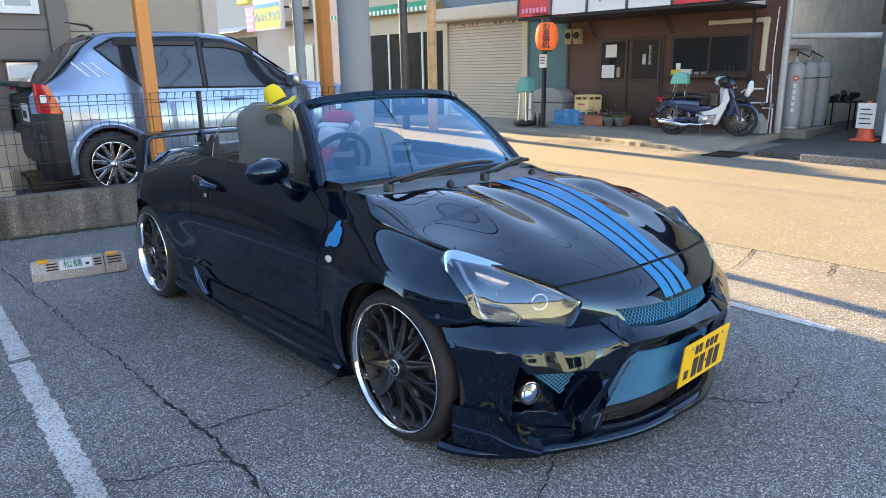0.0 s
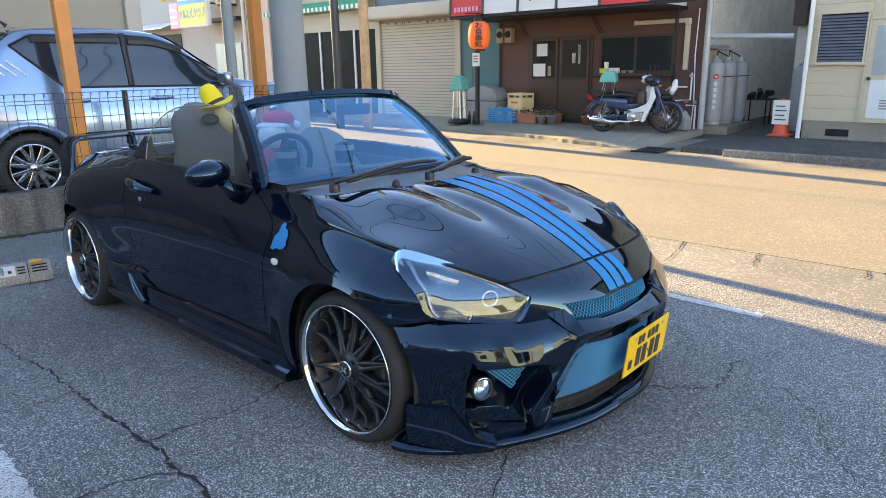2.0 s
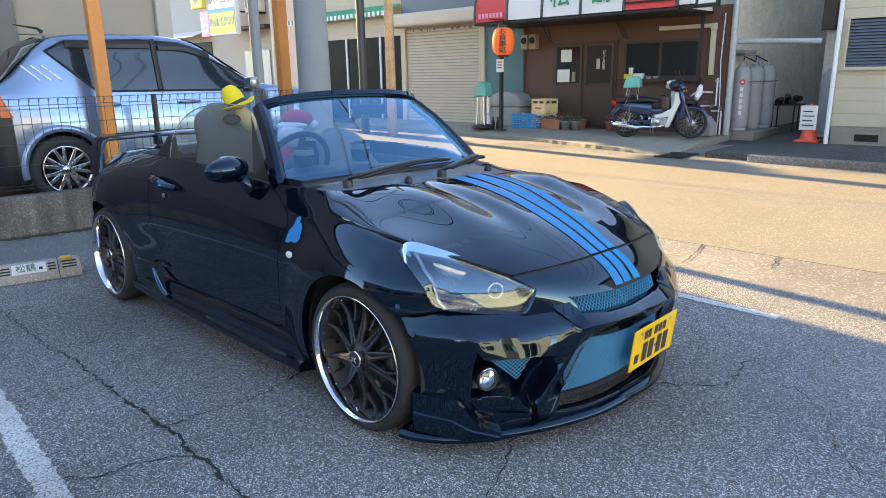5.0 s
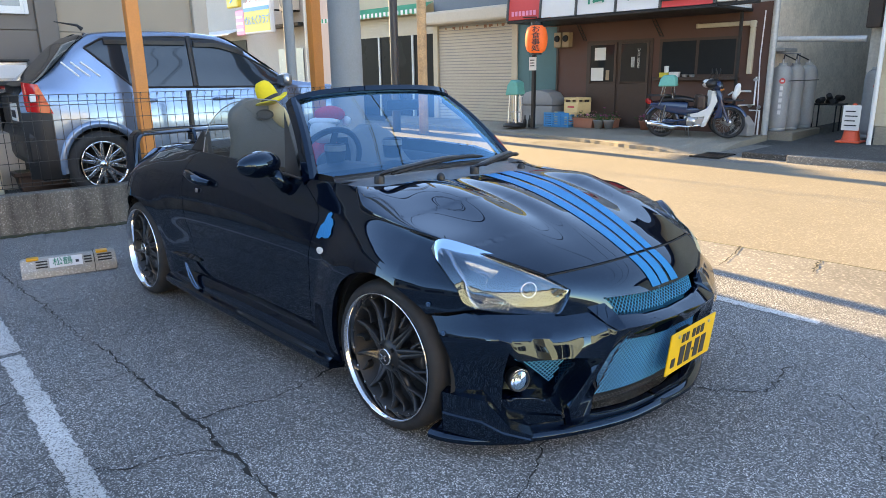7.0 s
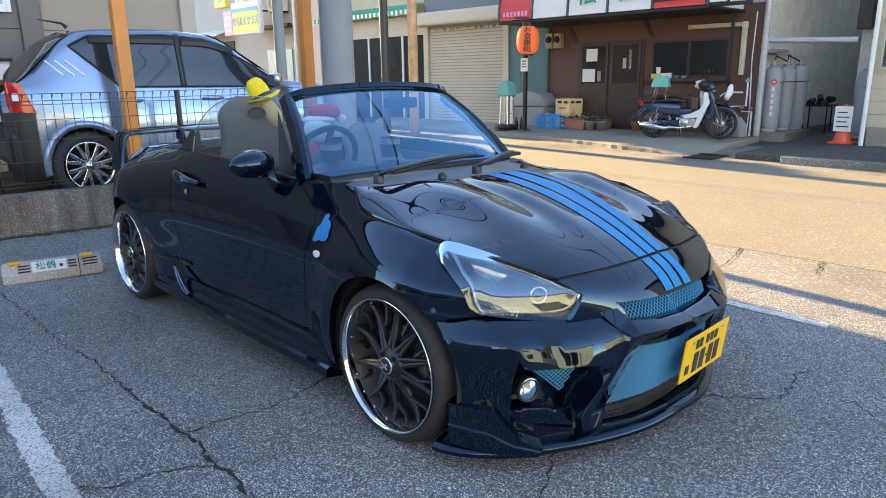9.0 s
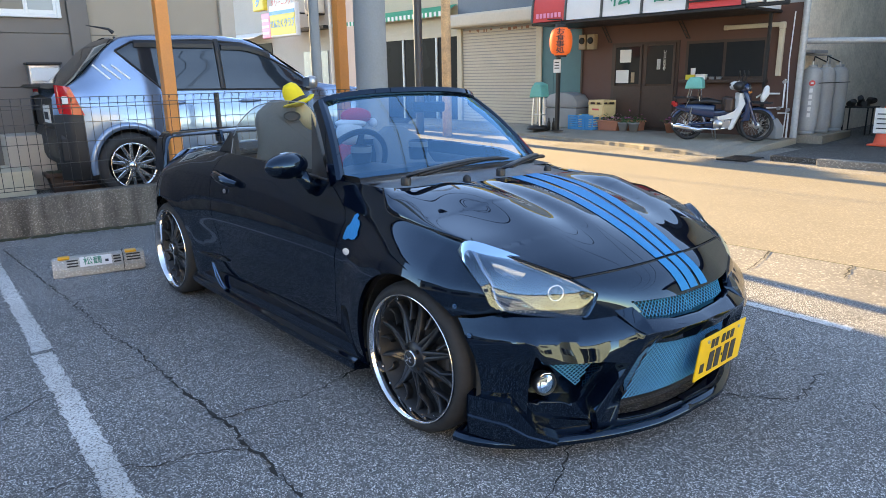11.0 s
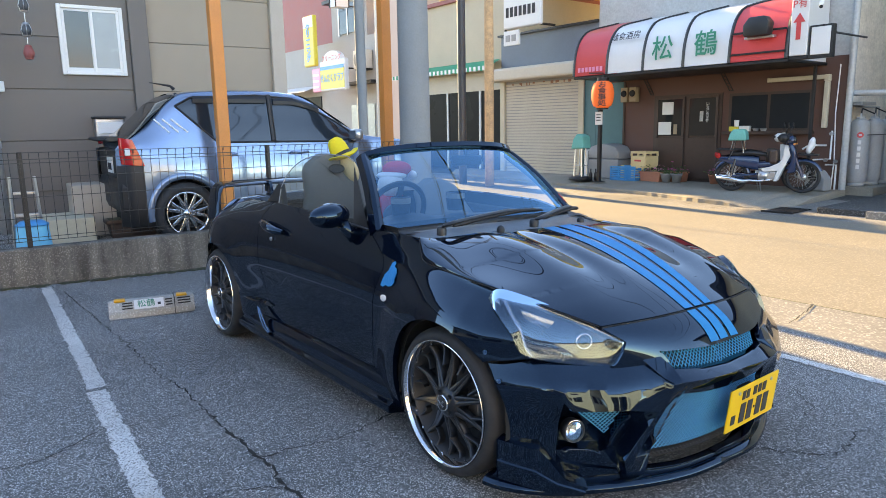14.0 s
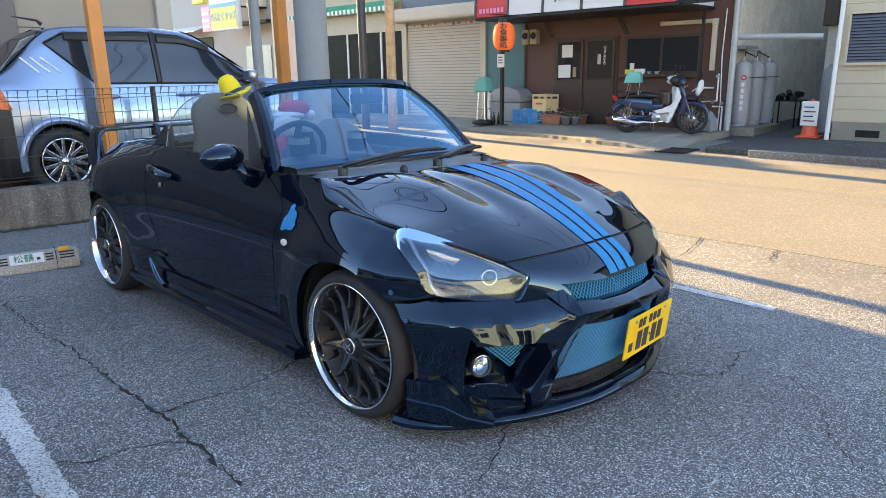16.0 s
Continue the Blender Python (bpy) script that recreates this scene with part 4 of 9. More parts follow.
M_WIPER = mat("worn_black_wiper", (0.016, 0.017, 0.019), 0.45, var=0.25, scale=30)
M_DASH = mat("dash_plastic", (0.018, 0.018, 0.020), 0.6, var=0.1, scale=15, fine=180, bump=0.2)
# blue sheen colours the screen's reflection, in place of a bluer sky
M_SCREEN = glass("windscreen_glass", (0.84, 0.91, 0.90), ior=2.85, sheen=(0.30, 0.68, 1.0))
M_SIDEGLASS = glass("side_window_glass", (0.80, 0.86, 0.84), ior=2.0)
# the lens reflection is coloured sky blue by its sheen too
M_LENS = glass("lamp_lens", (0.85, 0.88, 0.92), ior=1.9, sheen=(0.58, 0.82, 1.0))
M_LAMPIN = mat("lamp_silver", (0.32, 0.38, 0.46), 0.22, metal=0.75, var=0.1)
M_LAMPDARK = mat("smoked_chrome", (0.030, 0.038, 0.052), 0.12, metal=0.95, var=0.1)
M_AMBER = mat("pale_marker_lens", (0.70, 0.66, 0.60), 0.2, var=0.05)
M_BOLT = mat("blue_anodised_bolt", (0.16, 0.28, 0.42), 0.25, metal=0.9, var=0.1)
M_CALIPER = mat("brake_steel", (0.20, 0.17, 0.15), 0.45, metal=0.8, var=0.2)
M_HAT = mat("yellow_felt", (0.78, 0.58, 0.015), 0.75, var=0.08, scale=20)
M_FELTRED = mat("red_felt", (0.60, 0.02, 0.02), 0.85, var=0.1, scale=20)
M_FLUFF = mat("white_fluff", (0.75, 0.76, 0.78), 0.95, var=0.08, scale=30, bump=0.6)


def split_along(bm, g, eps=1e-5):
    """Cut a mesh along g = 0, so that panel edges run cleanly."""
    d = {v: g(v.co) for v in bm.verts}
    for e in list(bm.edges):
        a, b = e.verts
        if d[a] * d[b] < 0:
            t = d[a] / (d[a] - d[b])
            if t < 0.03:
                d[a] = 0.0
            elif t > 0.97:
                d[b] = 0.0
    for e in list(bm.edges):
        a, b = e.verts
        if d[a] * d[b] < 0:
            t = d[a] / (d[a] - d[b])
            nv = bmesh.utils.edge_split(e, a, t)[1]
            d[nv] = 0.0
    for f in list(bm.faces):
        vs = list(f.verts)
        if not min(d[v] for v in vs) < -eps < eps < max(d[v] for v in vs):
            continue
        zs = [i for i, v in enumerate(vs) if abs(d[v]) < eps]
        for i, j in ((i, j) for i in zs for j in zs if i < j and 1 < j - i < len(vs) - 1):
            one, two = [d[v] for v in vs[i + 1:j]], [d[v] for v in vs[j + 1:] + vs[:i]]
            if (max(one) <= eps and min(two) >= -eps) or (min(one) >= -eps and max(two) <= eps):
                bmesh.utils.face_split(f, vs[i], vs[j])
                break


def keep(bm, test):
    """Delete the faces whose middle fails the test."""
    bad = [f for f in bm.faces if not test(f.calc_center_median())]
    bmesh.ops.delete(bm, geom=bad, context="FACES")
    return bm


def lipped(bm, depth=0.012):
    """Give a sheet a returned edge all round, against its normals."""
    bm.normal_update()
    es = [e for e in bm.edges if e.is_boundary]
    nrm = {v: v.normal.copy() for e in es for v in e.verts}
    r = bmesh.ops.extrude_edge_only(bm, edges=es)
    for v in r["geom"]:
        if isinstance(v, bmesh.types.BMVert):
            src = min((e.other_vert(v) for e in v.link_edges if e.other_vert(v) in nrm), key=lambda w: (w.co - v.co).length, default=None)
            if src:
                v.co -= nrm[src] * depth
    return bm


def poly_sd(poly, x, y):
    """Signed distance to a polygon, negative inside."""
    d, inside = 1e9, False
    n = len(poly)
    for i in range(n):
        (x0, y0), (x1, y1) = poly[i], poly[(i + 1) % n]
        ex, ey = x1 - x0, y1 - y0
        t = max(0.0, min(1.0, ((x - x0) * ex + (y - y0) * ey) / (ex * ex + ey * ey)))
        d = min(d, math.hypot(x - x0 - ex * t, y - y0 - ey * t))
        if (y0 > y) != (y1 > y) and x < x0 + (y - y0) / (y1 - y0) * ex:
            inside = not inside
    return -d if inside else d


def mirror_bm(bm):
    bmesh.ops.scale(bm, vec=(1, -1, 1), verts=bm.verts)
    bmesh.ops.reverse_faces(bm, faces=bm.faces)
    return bm


def catmull(pts, t):
    """A point on the Catmull-Rom curve through pts, t from 0 to 1."""
    n = len(pts) - 1
    f = min(t * n, n - 1e-6)
    i, s = int(f), f - int(f)
    p0, p1, p2, p3 = pts[max(0, i - 1)], pts[i], pts[i + 1], pts[min(n, i + 2)]
    return 0.5 * ((2 * p1) + (p2 - p0) * s + (2 * p0 - 5 * p1 + 4 * p2 - p3) * s**2 + (3 * p1 - p0 - 3 * p2 + p3) * s**3)


def bump01(x, a, b, soft):
    """1 between a and b with soft edges."""
    s = lambda q: max(0.0, min(1.0, q)) ** 2 * (3 - 2 * max(0.0, min(1.0, q)))
    return s((x - a) / soft + 0.5) * (1 - s((x - b) / soft + 0.5))


WHEELS_X = (0.0, -2.23)
HUB_Z, ARCH_R = 0.275, 0.312

# half widths and heights along the body; x falls towards the tail
TOP_Y = [(-2.72, 0.40), (-2.55, 0.50), (-2.3, 0.56), (-1.9, 0.60), (-1.5, 0.625), (-0.6, 0.640), (-0.40, 0.625), (-0.24, 0.615), (-0.15, 0.645), (0.06, 0.65), (0.20, 0.63), (0.345, 0.52), (0.46, 0.40)]
TOP_Z = [(-2.72, 0.70), (-2.55, 0.80), (-2.3, 0.845), (-1.9, 0.872), (-1.5, 0.880), (-1.0, 0.868), (-0.6, 0.850), (-0.40, 0.845), (-0.24, 0.836), (-0.15, 0.805), (0.06, 0.770), (0.20, 0.742), (0.345, 0.686), (0.46, 0.621)]
WIDE_Y = [(-2.72, 0.50), (-2.62, 0.60), (-2.45, 0.675), (-2.23, 0.715), (-1.9, 0.712), (-1.4, 0.700), (-0.9, 0.695), (-0.45, 0.698), (-0.2, 0.712), (0.0, 0.722), (0.2, 0.705), (0.32, 0.665), (0.46, 0.55)]
SHOULDER_Z = [(-2.72, 0.62), (-2.3, 0.74), (-1.9, 0.79), (-1.2, 0.795), (-0.45, 0.775), (-0.2, 0.752), (0.06, 0.715), (0.2, 0.69), (0.46, 0.58)]


# how far the upper flank leans in at the shoulder
TUCK = [(-2.72, 0.0), (-2.2, 0.006), (-1.6, 0.004), (-1.0, 0.012), (-0.5, 0.026), (-0.2, 0.026), (0.1, 0.046), (0.3, 0.040), (0.46, 0.0)]


def side_profile(x):
    yt, zt, yw, zs = spline(TOP_Y, x), spline(TOP_Z, x), spline(WIDE_Y, x), spline(SHOULDER_Z, x)
    flare = 0.012 * (math.exp(-(x / 0.34) ** 2) + math.exp(-((x + 2.23) / 0.34) ** 2))
    tuck = spline(TUCK, x)
    sill = bump01(x, -1.75, -0.48, 0.30)
    return [Vector((x, -(yw - 0.035 - 0.020 * sill), 0.15)), Vector((x, -(yw - 0.016 - 0.018 * sill), 0.25)), Vector((x, -(yw - 0.008 + flare * 0.4 - 0.011 * sill), 0.36)),
            Vector((x, -(yw - 0.004 + flare - 0.008 * sill), 0.47)), Vector((x, -(yw + 0.002 + flare), 0.57)), Vector((x, -(yw - 0.004 + flare * 0.5 - tuck * 0.5), 0.57 + (zs - 0.57) * 0.6)),
            Vector((x, -(yw - 0.022 - tuck), zs)), Vector((x, -(yt * 0.55 + (yw - 0.03 - tuck) * 0.45), zs + (zt - zs) * 0.65)), Vector((x, -yt, zt))]


def arch_flare(p):
    """Swell the skin round the wheels: full out at the arch, a crease a hand's width above it."""
    out = 0.0
    for wx, h in zip(WHEELS_X, (0.020, 0.012)):
        r = math.hypot(p.x - wx, p.z - HUB_Z) - ARCH_R
        fade = 1 - 0.75 * max(0.0, min(1.0, (p.x - wx - 0.12) / 0.14))
        out += h * fade * max(0.0, min(1.0, 1 - (r - 0.055) / 0.12))
    return Vector((p.x, p.y - out, p.z))


def side_sheet(x0, x1, nx, nv=44):
    return grid(lambda u, v: arch_flare(catmull(side_profile(x0 + (x1 - x0) * u), v)), nx, nv)


LAMP_UP = [(0.205, -0.679, 0.700), (0.226, -0.650, 0.731), (0.31, -0.576, 0.700), (0.375, -0.511, 0.660), (0.447, -0.440, 0.612), (0.513, -0.374, 0.561)]
LAMP_LOW = [(0.205, -0.679, 0.700), (0.262, -0.694, 0.665), (0.318, -0.680, 0.602), (0.362, -0.642, 0.527), (0.503, -0.412, 0.486), (0.513, -0.374, 0.561)]
# the front's plan line, from the arch to the middle
PLAN = [Vector(p) for p in ((0.215, -0.705, 0), (0.285, -0.690, 0), (0.365, -0.645, 0), (0.450, -0.565, 0), (0.540, -0.430, 0), (0.606, -0.290, 0), (0.650, -0.150, 0), (0.668, 0.0, 0))]
UP_POLY = [(-0.262, 0.518), (-0.205, 0.438), (0.205, 0.438), (0.262, 0.518), (0.05, 0.505), (-0.05, 0.505)]
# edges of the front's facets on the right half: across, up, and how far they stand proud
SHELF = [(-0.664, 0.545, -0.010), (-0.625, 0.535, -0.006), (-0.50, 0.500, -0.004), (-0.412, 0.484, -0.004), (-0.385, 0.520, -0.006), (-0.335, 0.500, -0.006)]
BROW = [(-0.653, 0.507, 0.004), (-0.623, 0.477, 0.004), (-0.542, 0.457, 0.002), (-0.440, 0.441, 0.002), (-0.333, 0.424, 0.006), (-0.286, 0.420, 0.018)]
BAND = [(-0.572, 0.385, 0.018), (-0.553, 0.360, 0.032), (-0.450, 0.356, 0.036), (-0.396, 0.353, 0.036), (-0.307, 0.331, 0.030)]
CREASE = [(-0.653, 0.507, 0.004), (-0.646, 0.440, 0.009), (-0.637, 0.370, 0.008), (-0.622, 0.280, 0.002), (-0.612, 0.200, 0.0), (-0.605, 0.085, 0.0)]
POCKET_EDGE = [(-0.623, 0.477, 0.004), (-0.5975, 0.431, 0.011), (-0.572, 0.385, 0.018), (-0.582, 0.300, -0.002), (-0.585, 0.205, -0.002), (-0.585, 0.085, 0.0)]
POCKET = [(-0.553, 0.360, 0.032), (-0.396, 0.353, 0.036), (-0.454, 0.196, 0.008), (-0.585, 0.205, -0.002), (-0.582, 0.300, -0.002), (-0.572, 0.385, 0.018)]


def nose_lean(z):
    """How far the front stands back at a height."""
    return spline([(0.05, -0.036), (0.125, -0.034), (0.20, -0.033), (0.30, -0.020), (0.385, -0.004), (0.425, 0.0), (0.445, -0.010), (0.475, -0.030), (0.53, -0.066)], z)


def nose_frame(a):
    k = 1 - abs(a)
    t = (catmull(PLAN, min(1.0, k + 0.01)) - catmull(PLAN, max(0.0, k - 0.01))).normalized()
    n = Vector((t.y, -t.x, 0))
    return catmull(PLAN, k), (-n if n.x < 0 else n)


def nose_point(a, z):
    """A point of the smooth front: a from -1 at the near arch to 1 at the far one."""
    p, n = nose_frame(a)
    p = p + n * nose_lean(z) * (0.35 + 0.65 * min(1.0, (1 - abs(a)) * 1.8))
    return Vector((p.x, p.y if a <= 0 else -p.y, z))


def front_at(y, z, d):
    """A point of the front standing d proud of the smooth skin."""
    a = nose_a(y)
    n = nose_frame(a)[1]
    return nose_point(a, z) + Vector((n.x, n.y if y < 0 else -n.y, 0)) * d


def along(curve, t):
    """A point on a polyline, t from 0 to 1 in equal shares for its legs."""
    f = min(t * (len(curve) - 1), len(curve) - 1 - 1e-9)
    i = int(f)
    return Vector(curve[i]).lerp(Vector(curve[i + 1]), f - i)


def facets(bm, curves, legs=6, rows=4):
    """Facets of the front, lofted from edge to edge."""
    n = (len(curves[0]) - 1) * legs
    for a, b in zip(curves, curves[1:]):
        grid(lambda u, v: front_at(*along(a, u).lerp(along(b, u), v)), n, rows, bm)


def plan_y(x):
    """Where the plan line of the front meets a given x."""
    lo, hi = 0.0, 0.6
    for _ in range(24):
        k = (lo + hi) / 2
        lo, hi = (k, hi) if catmull(PLAN, k).x < x else (lo, k)
    return catmull(PLAN, lo).y


def sunk(curve, depth, pull=0.0, centre=(0.0, 0.0)):
    return [(y + (centre[0] - y) * pull, z + (centre[1] - z) * pull, d - depth) for y, z, d in curve]


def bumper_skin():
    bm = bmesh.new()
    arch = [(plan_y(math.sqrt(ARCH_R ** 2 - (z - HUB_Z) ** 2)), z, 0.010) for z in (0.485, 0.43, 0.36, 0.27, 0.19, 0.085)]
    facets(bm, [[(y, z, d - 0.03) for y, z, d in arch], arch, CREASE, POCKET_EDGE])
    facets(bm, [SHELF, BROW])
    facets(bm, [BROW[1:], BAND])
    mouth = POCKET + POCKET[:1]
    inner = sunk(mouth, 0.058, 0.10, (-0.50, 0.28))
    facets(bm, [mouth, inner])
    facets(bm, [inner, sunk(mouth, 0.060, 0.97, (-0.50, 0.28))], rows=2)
    # sill under the pocket
    facets(bm, [[(-0.585, 0.205, -0.002), (-0.520, 0.2005, 0.003), (-0.454, 0.196, 0.008)], [(-0.585, 0.178, -0.006), (-0.529, 0.158, -0.002), (-0.415, 0.130, 0.006)],
                [(-0.585, 0.160, -0.008), (-0.525, 0.140, -0.008), (-0.405, 0.115, -0.006)], [(-0.585, 0.075, -0.010), (-0.520, 0.070, -0.010), (-0.390, 0.070, -0.008)]])
    # hollow between pocket and blade, then the blade
    outer = [(-0.396, 0.353, 0.036), (-0.425, 0.275, 0.022), (-0.454, 0.196, 0.008), (-0.415, 0.130, 0.006)]
    hollow = [(-0.330, 0.335, 0.004), (-0.368, 0.262, -0.022), (-0.412, 0.190, -0.022), (-0.405, 0.128, 0.010)]
    crest = [(-0.307, 0.331, 0.030), (-0.350, 0.255, 0.032), (-0.402, 0.165, 0.036), (-0.392, 0.122, 0.030)]
    ridge = [(-0.292, 0.333, 0.032), (-0.330, 0.250, 0.034), (-0.375, 0.160, 0.036), (-0.355, 0.118, 0.026)]
    jamb = [(-0.240, 0.335, -0.002), (-0.266, 0.262, -0.002), (-0.300, 0.175, -0.002), (-0.309, 0.105, -0.002)]
    facets(bm, [outer, hollow, crest, ridge, jamb, sunk(jamb, 0.035)])
    facets(bm, [[(-0.405, 0.128, 0.010), (-0.392, 0.122, 0.030), (-0.355, 0.118, 0.026), (-0.309, 0.105, -0.002)], [(-0.390, 0.075, -0.004), (-0.375, 0.075, -0.004), (-0.345, 0.075, -0.004), (-0.305, 0.075, -0.004)]])
    # top of the blade turning into the cross bar
    facets(bm, [[(-0.286, 0.420, 0.018), (-0.307, 0.331, 0.030)], [(-0.262, 0.424, 0.028), (-0.292, 0.333, 0.032)], [(-0.238, 0.429, 0.032), (-0.240, 0.335, -0.002)]])
    facets(bm, [[(-0.238, 0.429, 0.032), (-0.240, 0.335, -0.002)], [(-0.220, 0.4285, 0.032), (-0.212, 0.373, 0.002)]])
    facets(bm, [[(-0.240, 0.335, -0.002), (-0.212, 0.373, 0.002)], [(-0.240, 0.335, -0.037), (-0.212, 0.373, -0.035)]])
    top = [(-0.240, 0.459, -0.004), (-0.125, 0.447, -0.002), (0.0, 0.443, 0.0)]
    front = [(-0.238, 0.429, 0.032), (-0.120, 0.427, 0.034), (0.0, 0.427, 0.034)]
    low = [(-0.212, 0.373, 0.002), (-0.110, 0.362, 0.002), (0.0, 0.356, 0.002)]
    facets(bm, [sunk(top, 0.035), top, front], legs=10)
    facets(bm, [[(-0.220, 0.4285, 0.032), (-0.120, 0.427, 0.034), (0.0, 0.427, 0.034)], low, sunk(low, 0.035)], legs=10)
    # strut from the lamp's inner corner to the cross bar
    s_out = [(-0.400, 0.560, 0.010), (-0.345, 0.500, 0.010), (-0.292, 0.444, 0.012), (-0.262, 0.424, 0.028)]
    s_in = [(-0.330, 0.548, 0.012), (-0.283, 0.506, 0.010), (-0.246, 0.466, 0.010), (-0.238, 0.429, 0.032)]
    facets(bm, [sunk(s_out, 0.022), s_out, s_in, sunk(s_in, 0.03)])
    facets(bm, [[(-0.335, 0.500, -0.006), (-0.286, 0.420, 0.018)], [(-0.300, 0.440, -0.004), (-0.262, 0.424, 0.026)]])
    # face under the lower mesh
    foot = [(-0.309, 0.105, -0.002), (-0.200, 0.100, 0.0), (0.0, 0.095, 0.0)]
    facets(bm, [sunk(foot, 0.03), foot, [(-0.305, 0.070, -0.004), (-0.200, 0.066, 0.0), (0.0, 0.063, 0.0)]], legs=10)
    twin = bm.copy()
    mirror_bm(twin)
    add(bm, twin)
    bmesh.ops.remove_doubles(bm, verts=bm.verts, dist=0.0012)
    bmesh.ops.recalc_face_normals(bm, faces=bm.faces)
    if sum(f.normal.x * f.calc_area() for f in bm.faces) < 0:
        bmesh.ops.reverse_faces(bm, faces=bm.faces)
    return bm


def nose_upper(y, s):
    """The nose panel between the brow and the bonnet's front edge."""
    lo = nose_point(nose_a(y), 0.48)
    hi = hood_point(1.0, max(-1.0, min(1.0, y / 0.43))) + Vector((0.004, 0, -0.004))
    return lo.lerp(hi, s) + Vector((0.75, 0, 0.6)) * (0.016 * math.sin(math.pi * s))


WING_Y = {}


def wing_y(x, z):
    """Half width of the flared flank at a length and height."""
    key = (round(x, 5), round(z, 5))
    if key not in WING_Y:
        sec = side_profile(x)
        lo, hi = 0.45, 1.0
        for _ in range(26):
            k = (lo + hi) / 2
            lo, hi = (k, hi) if catmull(sec, k).z < z else (lo, k)
        WING_Y[key] = -arch_flare(catmull(sec, lo)).y
    return WING_Y[key]


def hood_point(u, t):
    """u from the cowl to the front edge, t across from -1 to 1."""
    side = [Vector(p) for p in ((-0.268, 0.616, 0.842), (-0.221, 0.642, 0.800), (-0.165, 0.662, 0.768), (-0.011, 0.668, 0.750), (0.218, 0.637, 0.720), (0.355, 0.550, 0.674), (0.468, 0.436, 0.615))]
    mid = [Vector(p) for p in ((-0.425, 0, 0.842), (-0.25, 0, 0.838), (-0.08, 0, 0.820), (0.09, 0, 0.786), (0.25, 0, 0.738), (0.395, 0, 0.680), (0.518, 0, 0.616))]
    s, c = catmull(side, u), catmull(mid, u)
    if u < 0.74:
        s.y = wing_y(s.x, s.z) + 0.003
    a = abs(t)
    x = c.x + (s.x - c.x) * (a ** 2.2 if u < 0.5 else a ** 2)
    y = s.y * t
    # the rear shoulder rolls over into a steep flank, the front falls away softly
    roll = max(0.0, min(1.0, (0.78 - u) / 0.50))
    roll = roll * roll * (3 - 2 * roll)
    steep = 1 - max(0.0, 1 - min(1.0, a) ** 3.4) ** (1 / 3.4)
    z = c.z + (s.z - c.z) * ((1 - roll) * a ** 2.4 + roll * steep)
    b = math.exp(-((x - 0.02) / 0.26) ** 2)
    z += 0.026 * b * math.exp(-((a * s.y - 0.36) / 0.11) ** 2)
    z += 0.012 * math.exp(-((x - 0.10) / 0.22) ** 2) * math.exp(-((a * s.y - 0.13) / 0.07) ** 2)
    z -= 0.010 * math.exp(-((x + 0.02) / 0.20) ** 2) * math.exp(-((a * s.y - 0.22) / 0.05) ** 2)
    return Vector((x, y, z))


def bonnet_rear(t):
    """Where the bonnet's rear edge lies, arched forward of the cowl."""
    return 0.22 * (1 - min(1.0, abs(t)) ** 5)


def bonnet_edge(x):
    """Height of the bonnet's side edge."""
    return spline([(-0.268, 0.842), (-0.221, 0.800), (-0.165, 0.768), (-0.011, 0.750), (0.218, 0.720), (0.355, 0.674), (0.468, 0.615)], x)


def arch_sd(x, z):
    return min(math.hypot(x - wx, z - HUB_Z) for wx in WHEELS_X) - ARCH_R


DOOR = [(-0.60, 0.92), (-0.570, 0.817), (-0.522, 0.786), (-0.447, 0.742), (-0.426, 0.701), (-0.458, 0.629), (-0.500, 0.457), (-0.525, 0.262), (-0.62, 0.228), (-1.38, 0.180), (-1.475, 0.245), (-1.57, 0.375), (-1.612, 0.52), (-1.628, 0.68), (-1.622, 0.782), (-1.58, 0.93)]


def lamp_side(x, z):
    return poly_sd([(p[0], p[2]) for p in LAMP_UP] + [(p[0], p[2]) for p in LAMP_LOW[-2:0:-1]], x, z)


def lamp_front(y, z):
    return poly_sd([(p[1], p[2]) for p in LAMP_UP] + [(p[1], p[2]) for p in LAMP_LOW[-2:0:-1]], y, z)


def bumper_seam(x, z):
    """Below zero under the seam between wing and bumper."""
    return z - (0.495 + 0.22 * (x - 0.24)) if x > 0.15 else 1.0


